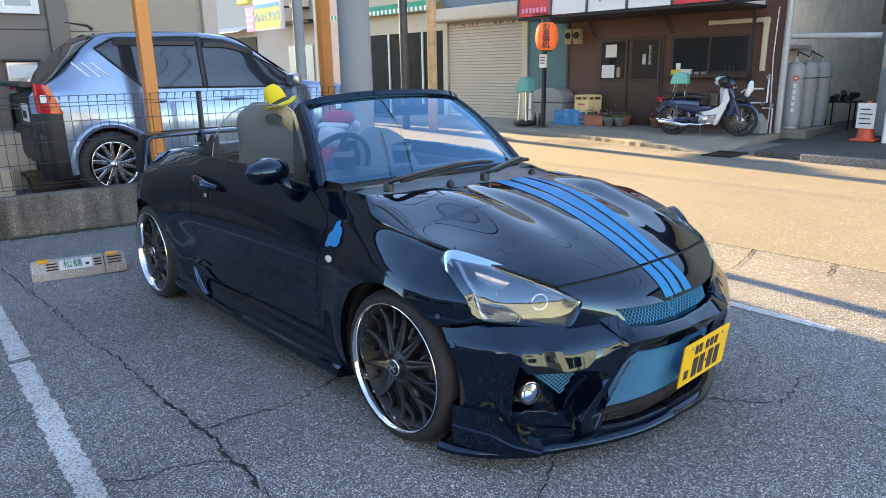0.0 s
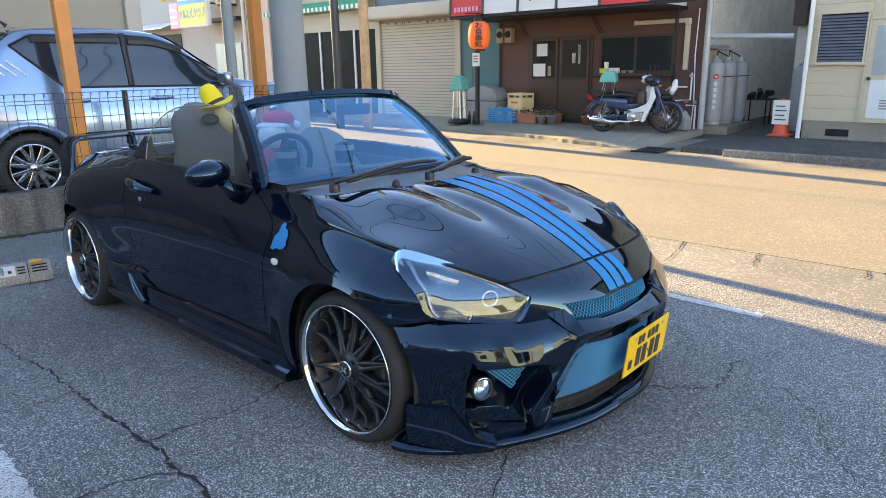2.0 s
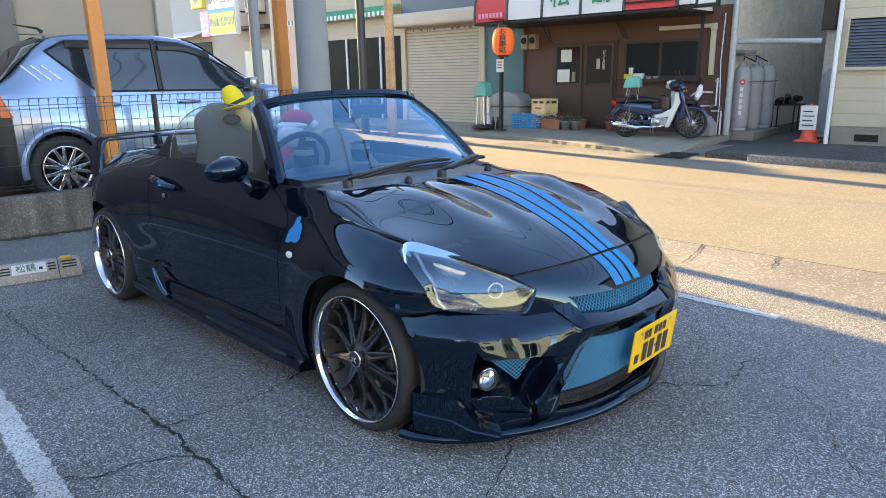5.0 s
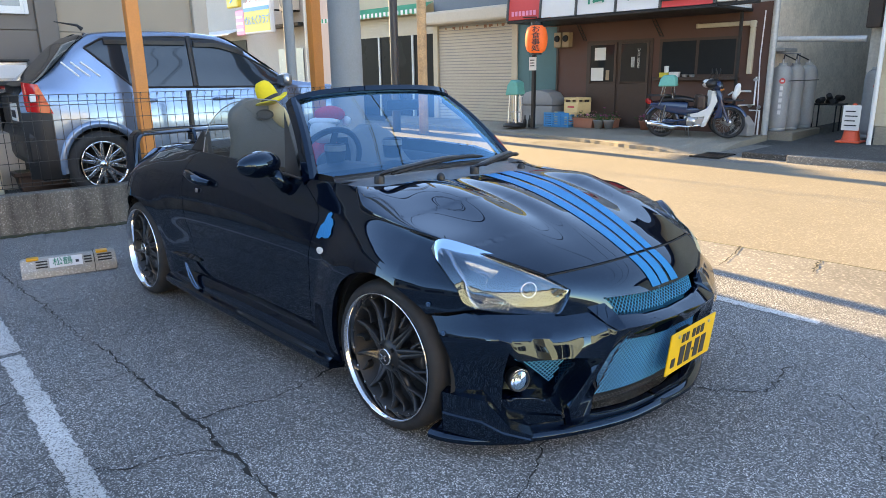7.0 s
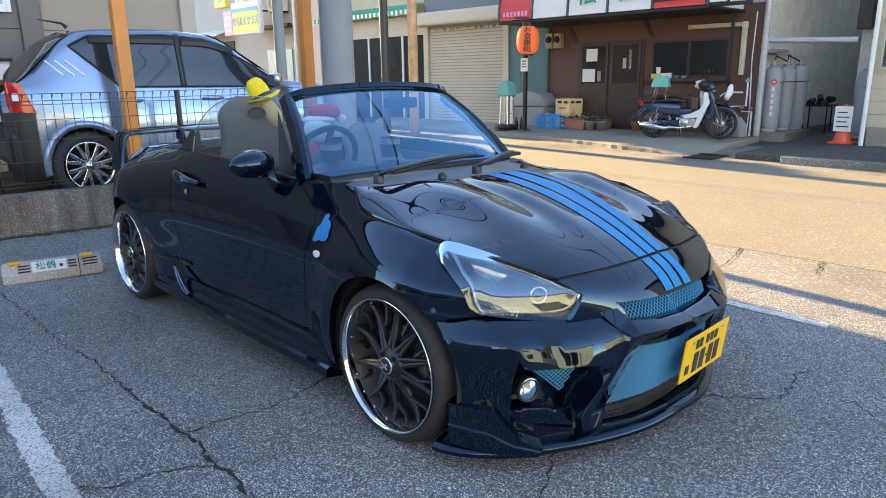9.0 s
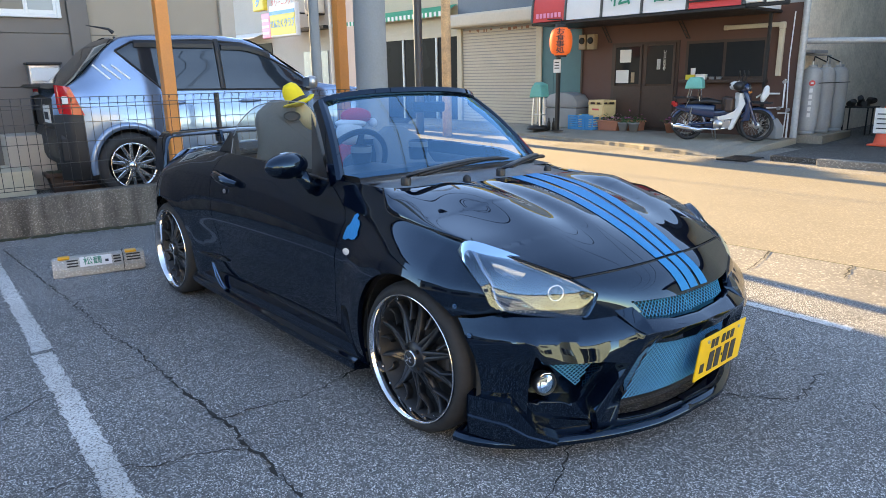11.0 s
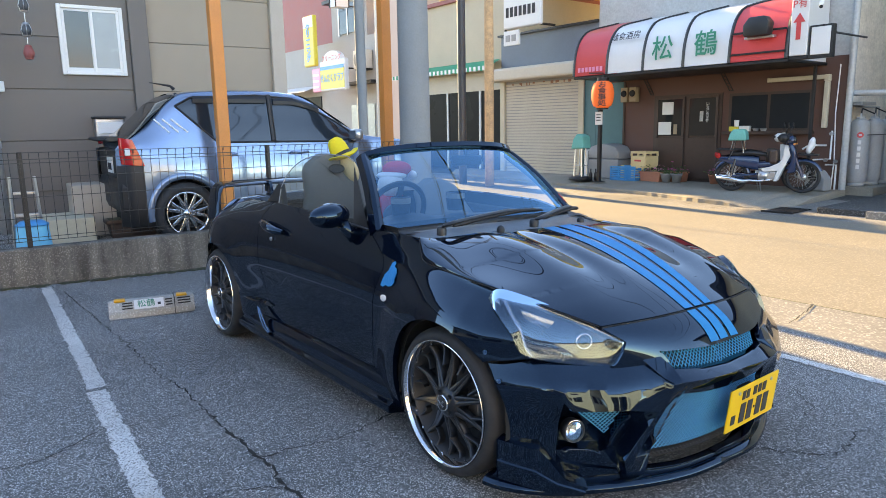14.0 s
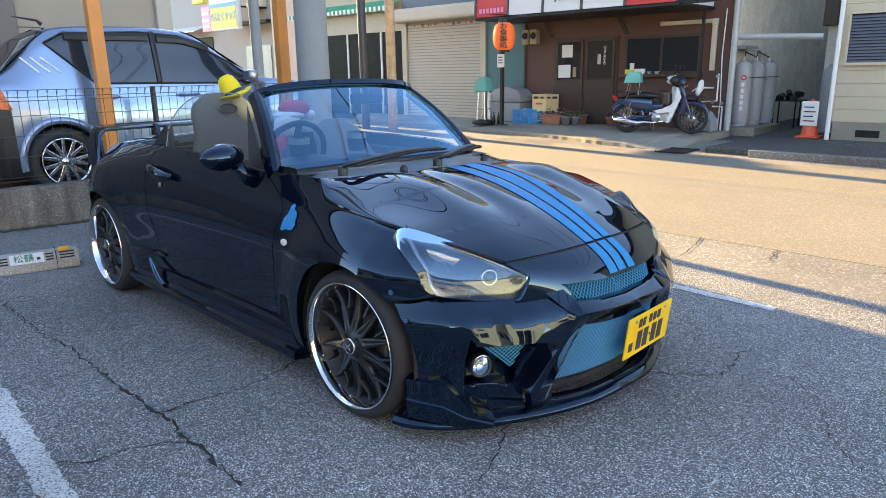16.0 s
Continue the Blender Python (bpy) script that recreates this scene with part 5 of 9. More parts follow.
def wheel(car, x, side):
    """One road wheel on the side -1 (right) or 1."""
    m = pose(x, side * 0.770, HUB_Z, 90 if side < 0 else -90, 0, 0)      # local z points outwards
    w = thing("wheel", m, "", "")
    w.parent = car
    for k in ("label", "category"):
        if k in w:
            del w[k]
    tyre = [(0.218, -0.175), (0.232, -0.178), (0.255, -0.172), (0.270, -0.155), (0.2745, -0.13), (0.275, -0.04), (0.270, -0.018), (0.258, -0.004), (0.243, 0.002), (0.234, -0.004), (0.226, -0.012)]
    part("tyre", lathe(tyre, 64), M_RUBBER, w, "low-profile black tyre", smooth=35)
    lip = [(0.2330, -0.008), (0.2335, 0.002), (0.2310, 0.005), (0.2285, 0.003), (0.2235, -0.010), (0.2195, -0.034)]
    part("rim", lathe(lip, 64), M_CHROME, w, "polished stepped rim lip", smooth=35)
    part("barrel", lathe([(0.2196, -0.033), (0.212, -0.040), (0.205, -0.17), (0.0, -0.172)], 48), M_BLACK, w, smooth=35)
    part("brake_disc", lathe([(0.0, -0.10), (0.115, -0.10), (0.115, -0.112), (0.0, -0.112)], 40), M_CALIPER, w)
    part("brake_caliper", box(0.055, -0.05, -0.12, 0.125, 0.05, -0.075, 0.012), M_CALIPER, w)
    part("hub", lathe([(0.0, -0.013), (0.032, -0.013), (0.050, -0.018), (0.060, -0.028), (0.064, -0.048), (0.064, -0.09)], 40), M_GUNMETAL, w, smooth=35)
    part("centre_cap", lathe([(0.0, 0.0), (0.024, -0.001), (0.0285, -0.004), (0.030, -0.012)], 28), M_BLACK, w, smooth=35)
    part("cap_ring", lathe([(0.0265, -0.003), (0.0295, -0.002), (0.031, -0.008), (0.030, -0.013)], 28), M_CHROME, w, smooth=35)
    for k in (-1, 1):
        part("cap_emblem", box(-0.017, -0.0035, 0.0, 0.017, 0.0035, 0.0025, 0.001), M_CHROME, w, m=pose(0, 0, 0, 0, 0, 35 * k))
    spoke_mesh = None
    n = 10
    for k in range(n):
        # each spoke forks into a crossing Y
        if spoke_mesh is None:
            b = bmesh.new()
            def arm(r0, a0, r1, a1, w0, w1):
                pts = []
                for i in range(7):
                    s = i / 6
                    ca, cb = Vector((r0 * math.cos(radians(a0)), r0 * math.sin(radians(a0)))), Vector((r1 * math.cos(radians(a1)), r1 * math.sin(radians(a1))))
                    q = ca.lerp(cb, s)
                    pts.append((Vector((q.x, q.y, -0.022 - 0.030 * math.sin(math.pi * s * 0.5) + (0.016 * max(0, s - 0.75) * 4))), w0 + (w1 - w0) * s))
                rows = []
                for i, (p, ww) in enumerate(pts):
                    q0, q1 = pts[max(0, i - 1)][0], pts[min(6, i + 1)][0]
                    tt = (q1 - q0).normalized()
                    sd = Vector((-tt.y, tt.x, 0)).normalized()
                    rows.append([b.verts.new(p + sd * ww - Vector((0, 0, 0.026))), b.verts.new(p + sd * ww * 0.8 - Vector((0, 0, 0.003))), b.verts.new(p + sd * ww * 0.35),
                                 b.verts.new(p - sd * ww * 0.35), b.verts.new(p - sd * ww * 0.8 - Vector((0, 0, 0.003))), b.verts.new(p - sd * ww - Vector((0, 0, 0.026)))])
                for ra, rb in zip(rows, rows[1:]):
                    for j in range(5):
                        b.faces.new((ra[j], rb[j], rb[j + 1], ra[j + 1]))
            arm(0.052, 6, 0.216, 16, 0.0105, 0.0070)
            arm(0.135, -9, 0.216, -3, 0.0060, 0.0055)
            arm(0.052, -6, 0.216, -20, 0.0105, 0.0070)
            bmesh.ops.recalc_face_normals(b, faces=b.faces)
            spoke_mesh = mesh_of("spoke", b, M_GUNMETAL, 50)
        s = new("spoke", spoke_mesh)
        s.matrix_basis = pose(0, 0, 0, 0, 0, k * 36)
        s.parent = w
    for k in range(4):
        a = radians(45 + 90 * k)
        part("lug_nut", cyl(0.009, 0.008, 0.018, 6, m=pose(0.042 * math.cos(a), 0.042 * math.sin(a), -0.024)), M_BLACK, w)
    bolt = None
    for k in range(20):
        a = radians(18 * k + 9)
        if bolt is None:
            bolt = mesh_of("rim_bolt", cyl(0.0035, 0.003, 0.006, 6), M_CHROME)
        o = new("rim_bolt", bolt)
        o.matrix_basis = pose(0.2155 * math.cos(a), 0.2155 * math.sin(a), -0.036)
        o.parent = w
    return w


def patch(curve_a, curve_b, bulge, nu=24, nv=10, back=0.0):
    """A curved sheet between two 3D curves."""
    A, B = [Vector(p) for p in curve_a], [Vector(p) for p in curve_b]
    def fn(u, v):
        a, b = catmull(A, u), catmull(B, u)
        p = a.lerp(b, v)
        n = Vector((0.75, -0.62, 0.25)).normalized()
        return p + n * (bulge * math.sin(math.pi * v) ** 0.8 * math.sin(math.pi * u) ** 0.6 - back)
    return grid(fn, nu, nv)


def mesh_grille(poly, point, pitch, name, parent, thick=0.0015, material=None, label=""):
    """Expanded-metal mesh filling a front opening: point(y, z) gives the surface."""
    b = bmesh.new()
    ys, zs = [p[0] for p in poly], [p[1] for p in poly]
    ph = pitch * 0.55
    rows = int((max(zs) - min(zs)) / ph) + 2
    cols = int((max(ys) - min(ys)) / pitch) + 2
    def strand(p, q):
        a, c = point(*p), point(*q)
        d = (c - a).normalized()
        s = Vector((1, 0, 0)).cross(d).normalized() * thick
        o = Vector((0.0025, 0, 0))
        v = [b.verts.new(a - s), b.verts.new(a + o), b.verts.new(a + s), b.verts.new(c + s), b.verts.new(c + o), b.verts.new(c - s)]
        b.faces.new((v[0], v[1], v[4], v[5]))
        b.faces.new((v[1], v[2], v[3], v[4]))
    for r in range(rows):
        z = min(zs) + r * ph
        for c in range(cols):
            y = min(ys) + (c + 0.5 * (r % 2)) * pitch
            for dy in (-0.5, 0.5):
                q = (y + dy * pitch, z + ph)
                if poly_sd(poly, y, z) < -0.001 and poly_sd(poly, *q) < -0.001:
                    strand((y, z), q)
    return tagged(part(name, b, material or M_MESH, parent, label), kind="stuff")


def far_side(p):
    """The left front stands a little wider than the right."""
    if p.y <= 0 or p.x < -0.95:
        return p
    ramp = lambda q, a, b: max(0.0, min(1.0, (q - a) / (b - a)))
    sag = 0.058 * ramp(p.y, 0.12, 0.65) * ramp(-p.x, 0.0, 0.22) * (1 - ramp(-p.x, 0.5, 0.95)) * ramp(p.z, 0.55, 0.75)
    p = Vector((p.x, p.y, p.z - sag))
    if p.x < -0.3:
        return p
    s = min(1.0, (p.x + 0.3) / 0.45)
    k = min(1.0, p.y / 0.25)
    f = max(0.0, min(1.0, (p.x - 0.2) / 0.3))
    s, k, f = (q * q * (3 - 2 * q) for q in (s, k, f))
    low = 1 - 0.97 * max(0.0, min(1.0, (p.z - 0.50) / 0.15))
    drop = 0.044 * (1 - low) * max(0.0, min(1.0, (p.y - 0.42) / 0.16)) * max(0.0, min(1.0, (p.x + 0.1) / 0.3))
    return Vector((p.x + 0.032 * k * f * low, p.y + 0.15 * low * s * p.y * p.y / (p.y + 0.08), p.z - drop))


SKIRT = [(0.655, 0.236), (0.672, 0.226), (0.681, 0.205), (0.687, 0.180), (0.690, 0.160), (0.7095, 0.148), (0.7115, 0.143), (0.709, 0.116), (0.640, 0.104)]


def build_car():
    car = thing("sports_car", pose(0, 0.055, 0, -math.degrees(math.atan(SLOPE)), 0, 0),
                "glossy black open two-seater sports car with blue stripes", "car")
    P = M_PAINT
    # --- sides: wing, door, quarter ---
    for side in (-1, 1):
        b = side_sheet(0.42, -2.72, 230)
        split_along(b, lambda c: arch_sd(c.x, c.z))
        keep(b, lambda c: arch_sd(c.x, c.z) > 0)
        split_along(b, lambda c: poly_sd(DOOR, c.x, c.z))
        split_along(b, lambda c: bumper_seam(c.x, c.z) if c.x > 0.1 else 1.0)
        split_along(b, lambda c: lamp_side(c.x, c.z))
        split_along(b, lambda c: c.z - bonnet_edge(c.x) + 0.001 if c.x > -0.29 else -1.0)
        keep(b, lambda c: not (c.x > 0.1 and bumper_seam(c.x, c.z) < 0) and lamp_side(c.x, c.z) > 0 and c.x < 0.362 and not (c.x > -0.27 and c.z > bonnet_edge(c.x) - (0.001 if side < 0 else 0.025)))
        bmesh.ops.remove_doubles(b, verts=b.verts, dist=0.0028)
        wing, door, quarter = b.copy(), b.copy(), b
        keep(door, lambda c: poly_sd(DOOR, c.x, c.z) < 0)
        keep(wing, lambda c: poly_sd(DOOR, c.x, c.z) > 0 and c.x > -0.9)
        keep(quarter, lambda c: poly_sd(DOOR, c.x, c.z) > 0 and c.x < -0.9)
        for name, bb in (("front_wing", wing), ("door", door), ("rear_quarter", quarter)):
            for v in {v for e in bb.edges if e.is_boundary for v in e.verts}:
                n = Vector((0, 0, 0))
                for e in v.link_edges:
                    if not e.is_boundary:
                        n += (e.other_vert(v).co - v.co)
                if n.length > 1e-6:
                    v.co += n.normalized() * 0.0022
            if side > 0:
                mirror_bm(bb)
            bmesh.ops.recalc_face_normals(bb, faces=bb.faces)
            if sum(f.normal.y * side for f in bb.faces) < 0:
                bmesh.ops.reverse_faces(bb, faces=bb.faces)
            lipped(bb, 0.02)
            ob = part(name, bb, M_FLANK, car, smooth=38)
            if name == "door":
                dr = ob
        # black shell behind the gaps
        inner = grid(lambda u, v: catmull(side_profile(0.25 - 2.9 * u), 0.05 + 0.93 * v) * 1.0 + Vector((0, 0.022, -0.004)), 90, 20)
        split_along(inner, lambda c: arch_sd(c.x, c.z) + 0.006)
        keep(inner, lambda c: arch_sd(c.x, c.z) > -0.006 and lamp_side(c.x, c.z) > 0.02 and not (c.x > -0.30 and c.z > bonnet_edge(c.x) - 0.020))
        if side > 0:
            mirror_bm(inner)
        part("inner_panel", inner, M_BLACK, car, smooth=40)
        # door handle, in a scooped recess
        h = bmesh.new()
        add(h, tube([(-1.475, 0, 0), (-1.45, -0.018, 0), (-1.39, -0.024, -0.002), (-1.33, -0.018, -0.004), (-1.30, 0, -0.004)], [0.012, 0.019, 0.021, 0.019, 0.012], 10), Matrix.Translation((-1.435, -0.694, 0.770)) @ pose(0, 0, 0, 0, 8, 0) @ Matrix.Diagonal((1.25, 1.2, 1.1, 1)) @ Matrix.Translation((1.3875, 0, 0)))
        if side > 0:
            mirror_bm(h)
        part("handle", h, P, dr, "black pull handle", smooth=50)
        k = cyl(0.011, 0.010, 0.006, 16, m=pose(-1.452, -0.700, 0.704, 90, 0, 0))
        if side > 0:
            mirror_bm(k)
        part("keyhole", k, M_STEEL, dr)
        # wheel arch liner
        for wx in WHEELS_X:
            li = bmesh.new()
            n = 28
            rings = [[li.verts.new((wx + ARCH_R * 1.0 * math.cos(a), y, HUB_Z + ARCH_R * 1.0 * math.sin(a))) for a in (math.pi * (-0.12 + 1.24 * k / n) for k in range(n + 1))] for y in (-0.69, -0.42)]
            for i in range(n):
                li.faces.new((rings[0][i], rings[0][i + 1], rings[1][i + 1], rings[1][i]))
            li.faces.new(rings[1])
            if side > 0:
                mirror_bm(li)
            part("arch_liner", li, M_DARK, car)
        # side skirt
        def sill(u, v):
            q = along([(y, z, 0) for y, z in SKIRT], v)
            return Vector((-0.352 - 1.58 * u, -q.x - 0.004 * (1 - (2 * u - 1) ** 4), q.y + 0.024 * u))
        sk = grid(sill, 30, 32)
        sk.faces.new([sk.verts.new(sill(0, v / 8) + Vector((0.0005, 0, 0))) for v in range(9)])
        if side > 0:
            mirror_bm(sk)
        skirt = part("side_skirt", sk, M_FLANK, car, smooth=22)
        fin = grid(lambda u, v: Vector((-1.955 + 0.455 * u, -(0.684 + 0.030 * math.sin(math.pi * u) ** 0.7 * (1 - abs(2 * v - 1))), 0.322 + 0.008 * u + (0.5 - v) * 0.042 * math.sin(math.pi * u) ** 0.7)), 24, 8)
        if side > 0:
            mirror_bm(fin)
        part("skirt_fin", fin, P, skirt, smooth=25)
        loop = [(-1.664, 0.300), (-1.642, 0.298), (-1.600, 0.250), (-1.552, 0.206), (-1.516, 0.188), (-1.536, 0.180), (-1.580, 0.192), (-1.628, 0.232), (-1.664, 0.300)]
        st = tube([(x, -0.706, z) for x, z in loop], 0.0030, 6)
        slot = bmesh.new()
        slot.faces.new([slot.verts.new((x, -0.7035, z)) for x, z in loop[:-1]])
        for bb, mt, lb in ((st, M_BOLT, "blue-grey rim of the skirt slot"), (slot, M_BLACK, "")):
            if side > 0:
                mirror_bm(bb)
            part("skirt_slot", bb, mt, skirt, lb)
        # marker lamp on the wing
        mk = bmesh.new()
        bmesh.ops.create_uvsphere(mk, u_segments=20, v_segments=12, radius=1.0, matrix=Matrix.Translation((-0.385, -0.700, 0.588)) @ Matrix.Diagonal((0.034, 0.0065, 0.0165, 1)))
        if side > 0:
            mirror_bm(mk)
        part("marker_lamp", mk, M_AMBER, car, "small oval clear side marker", smooth=60)
        # bolts that hold bumper to arch
        for bx, by, bz in ((0.238, -wing_y(0.238, 0.530) - 0.002, 0.530), (0.286, front_at(-0.689, 0.440, 0.012).y - 0.002, 0.440)):
            bo = cyl(0.0085, 0.0085, 0.003, 20, m=pose(bx, by, bz, 90, 0, 18))
            cyl(0.005, 0.0045, 0.006, 6, bm=bo, m=pose(bx, by, bz, 90, 0, 18))
            if side > 0:
                mirror_bm(bo)
            part("bolt", bo, M_BOLT, car, "blue-tinted washer bolt")
    # badge sticker on the right wing
    st = bmesh.new()
    outline = [(-0.030, -0.05), (-0.026, -0.042), (-0.022, -0.004), (-0.010, 0.012), (-0.005, 0.030), (-0.008, 0.042), (0.001, 0.050), (0.009, 0.043), (0.008, 0.030), (0.020, 0.022), (0.026, 0.008), (0.023, -0.010), (0.028, -0.030), (0.024, -0.036), (0.020, -0.046), (0.006, -0.050), (-0.006, -0.046), (-0.018, -0.054)]
    f = st.faces.new([st.verts.new((-0.362 + x * 1.75 + z * 0.12, -0.703, 0.692 + z * 1.0 + x * 0.15)) for x, z in outline])
    bmesh.ops.triangulate(st, faces=[f])
    bmesh.ops.subdivide_edges(st, edges=st.edges, cuts=3, use_grid_fill=True)
    for v in st.verts:
        # lie on the wing
        yw = min((catmull(side_profile(v.co.x), k / 200) for k in range(100, 200)), key=lambda p: abs(p.z - v.co.z)).y
        v.co.y = arch_flare(Vector((v.co.x, yw, v.co.z))).y - 0.004
    part("sticker", st, M_STRIPE, car, "blue figure sticker with a ragged outline")

    # --- bonnet ---
    def bonnet(u, v):
        t = math.copysign(1 - (1 - abs(2 * v - 1)) ** 1.7, v - 0.5)
        return hood_point(bonnet_rear(t) + (1 - bonnet_rear(t)) * u, t)
    b = grid(bonnet, 80, 150)
    bmesh.ops.recalc_face_normals(b, faces=b.faces)
    if sum(f.normal.z for f in b.faces) < 0:
        bmesh.ops.reverse_faces(b, faces=b.faces)
    lipped(b, 0.007)
    hood = part("bonnet", b, P, car, "black bonnet with two long bulges", smooth=50)
    for t in (-1.0, 1.0):
        part("shut_line", tube([hood_point(0.02 + 0.97 * k / 40, t) + Vector((0, 0.002 * t, -0.004)) for k in range(41)], 0.0026, 6), M_DARK, hood, "dark gap along the bonnet edge")
    # stripes on bonnet and nose
    def t_of(u, y):
        return y / max(1e-6, abs(hood_point(u, 1.0).y))
    for f0, f1 in ((0.0, 0.29), (0.38, 0.66), (0.75, 1.0)):
        y0, y1 = -0.058 + 0.155 * f0, -0.058 + 0.155 * f1
        yb0, yb1 = -0.057 + 0.25 * f0, -0.057 + 0.25 * f1
        def on_hood(u, v):
            uu = 0.224 + 0.773 * u
            y = (yb0 + (y0 - yb0) * u) * (1 - v) + (yb1 + (y1 - yb1) * u) * v
            return hood_point(uu, t_of(uu, y)) + Vector((0.0006, 0, 0.0022))
        part("stripe", grid(on_hood, 60, 6), M_STRIPE, hood, "bright blue vinyl stripe", smooth=60)
        part("stripe", grid(lambda u, v: nose_upper(y0 * (1 - v) + y1 * v + 0.012 * u, 0.985 - 0.77 * u) + Vector((0.0018, 0, 0.0016)), 24, 6), M_STRIPE, car, "bright blue vinyl stripe", smooth=60)

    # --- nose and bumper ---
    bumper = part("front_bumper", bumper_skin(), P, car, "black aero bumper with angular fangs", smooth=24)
    soft = bumper.modifiers.new("soft_edges", "BEVEL")
    soft.width, soft.segments, soft.limit_method, soft.angle_limit, soft.harden_normals = 0.0028, 2, "ANGLE", radians(24), True
    b = grid(lambda u, v: nose_upper(-0.44 + 0.88 * u, v), 90, 24)
    split_along(b, lambda c: poly_sd(UP_POLY, c.y, c.z))
    keep(b, lambda c: poly_sd(UP_POLY, c.y, c.z) > 0)
    split_along(b, lambda c: lamp_front(-abs(c.y), c.z))
    keep(b, lambda c: lamp_front(-abs(c.y), c.z) > 0)
    bmesh.ops.recalc_face_normals(b, faces=b.faces)
    if sum(f.normal.x for f in b.faces) < 0:
        bmesh.ops.reverse_faces(b, faces=b.faces)
    lipped(b, 0.015)
    part("nose_panel", b, P, car, "black nose panel above the grille", smooth=40)
    part("shut_line", tube([hood_point(1.0, -1 + k / 20) + Vector((0.004, 0, -0.005)) for k in range(41)], 0.0032, 6), M_DARK, car, "dark gap before the bonnet")
    # grilles
    back = lambda d: (lambda y, z: nose_point(nose_a(y), z) - Vector((d, 0, 0)))
    mesh_grille([(-0.268, 0.523), (-0.20, 0.430), (0.20, 0.430), (0.268, 0.523), (0.05, 0.512), (-0.05, 0.512)], back(0.030), 0.0155, "upper_mesh", bumper, label="blue expanded-metal mesh")
    mesh_grille([(-0.20, 0.370), (-0.292, 0.162), (0.292, 0.162), (0.20, 0.370)], back(0.016), 0.0155, "lower_mesh", bumper, label="blue expanded-metal mesh")
    mesh_grille([(-0.292, 0.162), (-0.302, 0.134), (0.302, 0.134), (0.292, 0.162)], back(0.016), 0.0155, "lower_mesh", bumper, material=M_BLACK, label="black expanded-metal mesh")
    for poly, d in (([(-0.29, 0.535), (-0.20, 0.42), (0.20, 0.42), (0.29, 0.535)], 0.07), ([(-0.21, 0.38), (-0.31, 0.12), (0.31, 0.12), (0.21, 0.38)], 0.05)):
        b = grid(lambda u, v: (lambda y, z: nose_point(nose_a(y), z) - Vector((d, 0, 0)))((poly[0][0] + (poly[1][0] - poly[0][0]) * v) * (1 - 2 * u), poly[0][1] + (poly[1][1] - poly[0][1]) * v), 24, 4)
        part("grille_backing", b, M_DARK, bumper)
    for side in (-1, 1):
        tri = [(-0.560, 0.349), (-0.396, 0.346), (-0.452, 0.236), (-0.50, 0.300)]
        mesh_grille(tri if side < 0 else [(-y, z) for y, z in tri[::-1]], lambda y, z: front_at(y, z, -0.018), 0.0135, "fog_mesh", bumper, label="blue expanded-metal mesh")
        c = front_at(side * 0.545, 0.262, -0.052)
        n = nose_frame(nose_a(side * 0.5))[1]
        m = Matrix.Translation(c) @ Vector((n.x + 0.5, n.y * (1 if side < 0 else -1), 0.05)).to_track_quat("Z", "Y").to_matrix().to_4x4()
        lamp = part("fog_lamp", lathe([(0.036, 0.0), (0.041, 0.030), (0.038, 0.040), (0.033, 0.041), (0.031, 0.034)], 36), M_BLACK, bumper, m=m, smooth=40)
        part("reflector", lathe([(0.0, 0.012), (0.02, 0.018), (0.032, 0.034)], 32), M_CHROME, lamp, smooth=50)
        part("lens", lathe([(0.0, 0.048), (0.018, 0.046), (0.033, 0.037)], 32), M_LENS, lamp, smooth=50)
        part("lens_ring", lathe([(0.031, 0.036), (0.0345, 0.041), (0.0365, 0.036)], 32), M_CHROME, lamp, smooth=50)
    # splitter lip
    def lip(u, v):
        a = -0.96 + 1.92 * u
        p = nose_point(a, 0.12)
        out = Vector((p.x - 0.1, p.y, 0)).normalized()
        prof = [(-0.04, 0.088), (0.004, 0.086), (0.020, 0.080), (0.030, 0.071), (0.030, 0.063), (0.020, 0.052), (-0.08, 0.050)]
        q = catmull([Vector((d, 0, z)) for d, z in prof], v)
        rise = 0.015 * max(0.0, abs(a) - 0.6)
        return Vector((p.x, p.y, 0)) + out * q.x + Vector((0, 0, q.z + rise))
    part("splitter", grid(lip, 110, 16), M_FLANK, bumper, "black lip splitter", smooth=40)
    for side in (-1, 1):
        edge = [(-0.692, 0.238, 0.026), (-0.621, 0.219, 0.034), (-0.563, 0.119, 0.042), (-0.505, 0.088, 0.046)]
        step = [(-0.692, 0.166, 0.022), (-0.630, 0.147, 0.030), (-0.582, 0.110, 0.041), (-0.512, 0.080, 0.047)]
        foot = [(-0.692, 0.095, 0.020), (-0.630, 0.078, 0.030), (-0.578, 0.064, 0.042), (-0.515, 0.058, 0.042)]
        cn = bmesh.new()
        facets(cn, [[(y, z + 0.006, -0.012) for y, z, d in edge], edge, [(y, z, d) for y, z, d in step], [(y, z - 0.005, d + 0.005) for y, z, d in step], foot, [(y, z, -0.01) for y, z, d in foot]])
        grid(lambda u, v: front_at(-0.692, 0.095 + 0.143 * v, -0.03 + 0.058 * u), 2, 2, cn)
        bmesh.ops.recalc_face_normals(cn, faces=cn.faces)
        if side > 0:
            mirror_bm(cn)
        blade = part("canard", cn, M_FLANK, bumper, "black bumper corner blade", smooth=24)
        soft = blade.modifiers.new("soft_edges", "BEVEL")
        soft.width, soft.segments, soft.limit_method, soft.angle_limit, soft.harden_normals = 0.002, 2, "ANGLE", radians(24), True
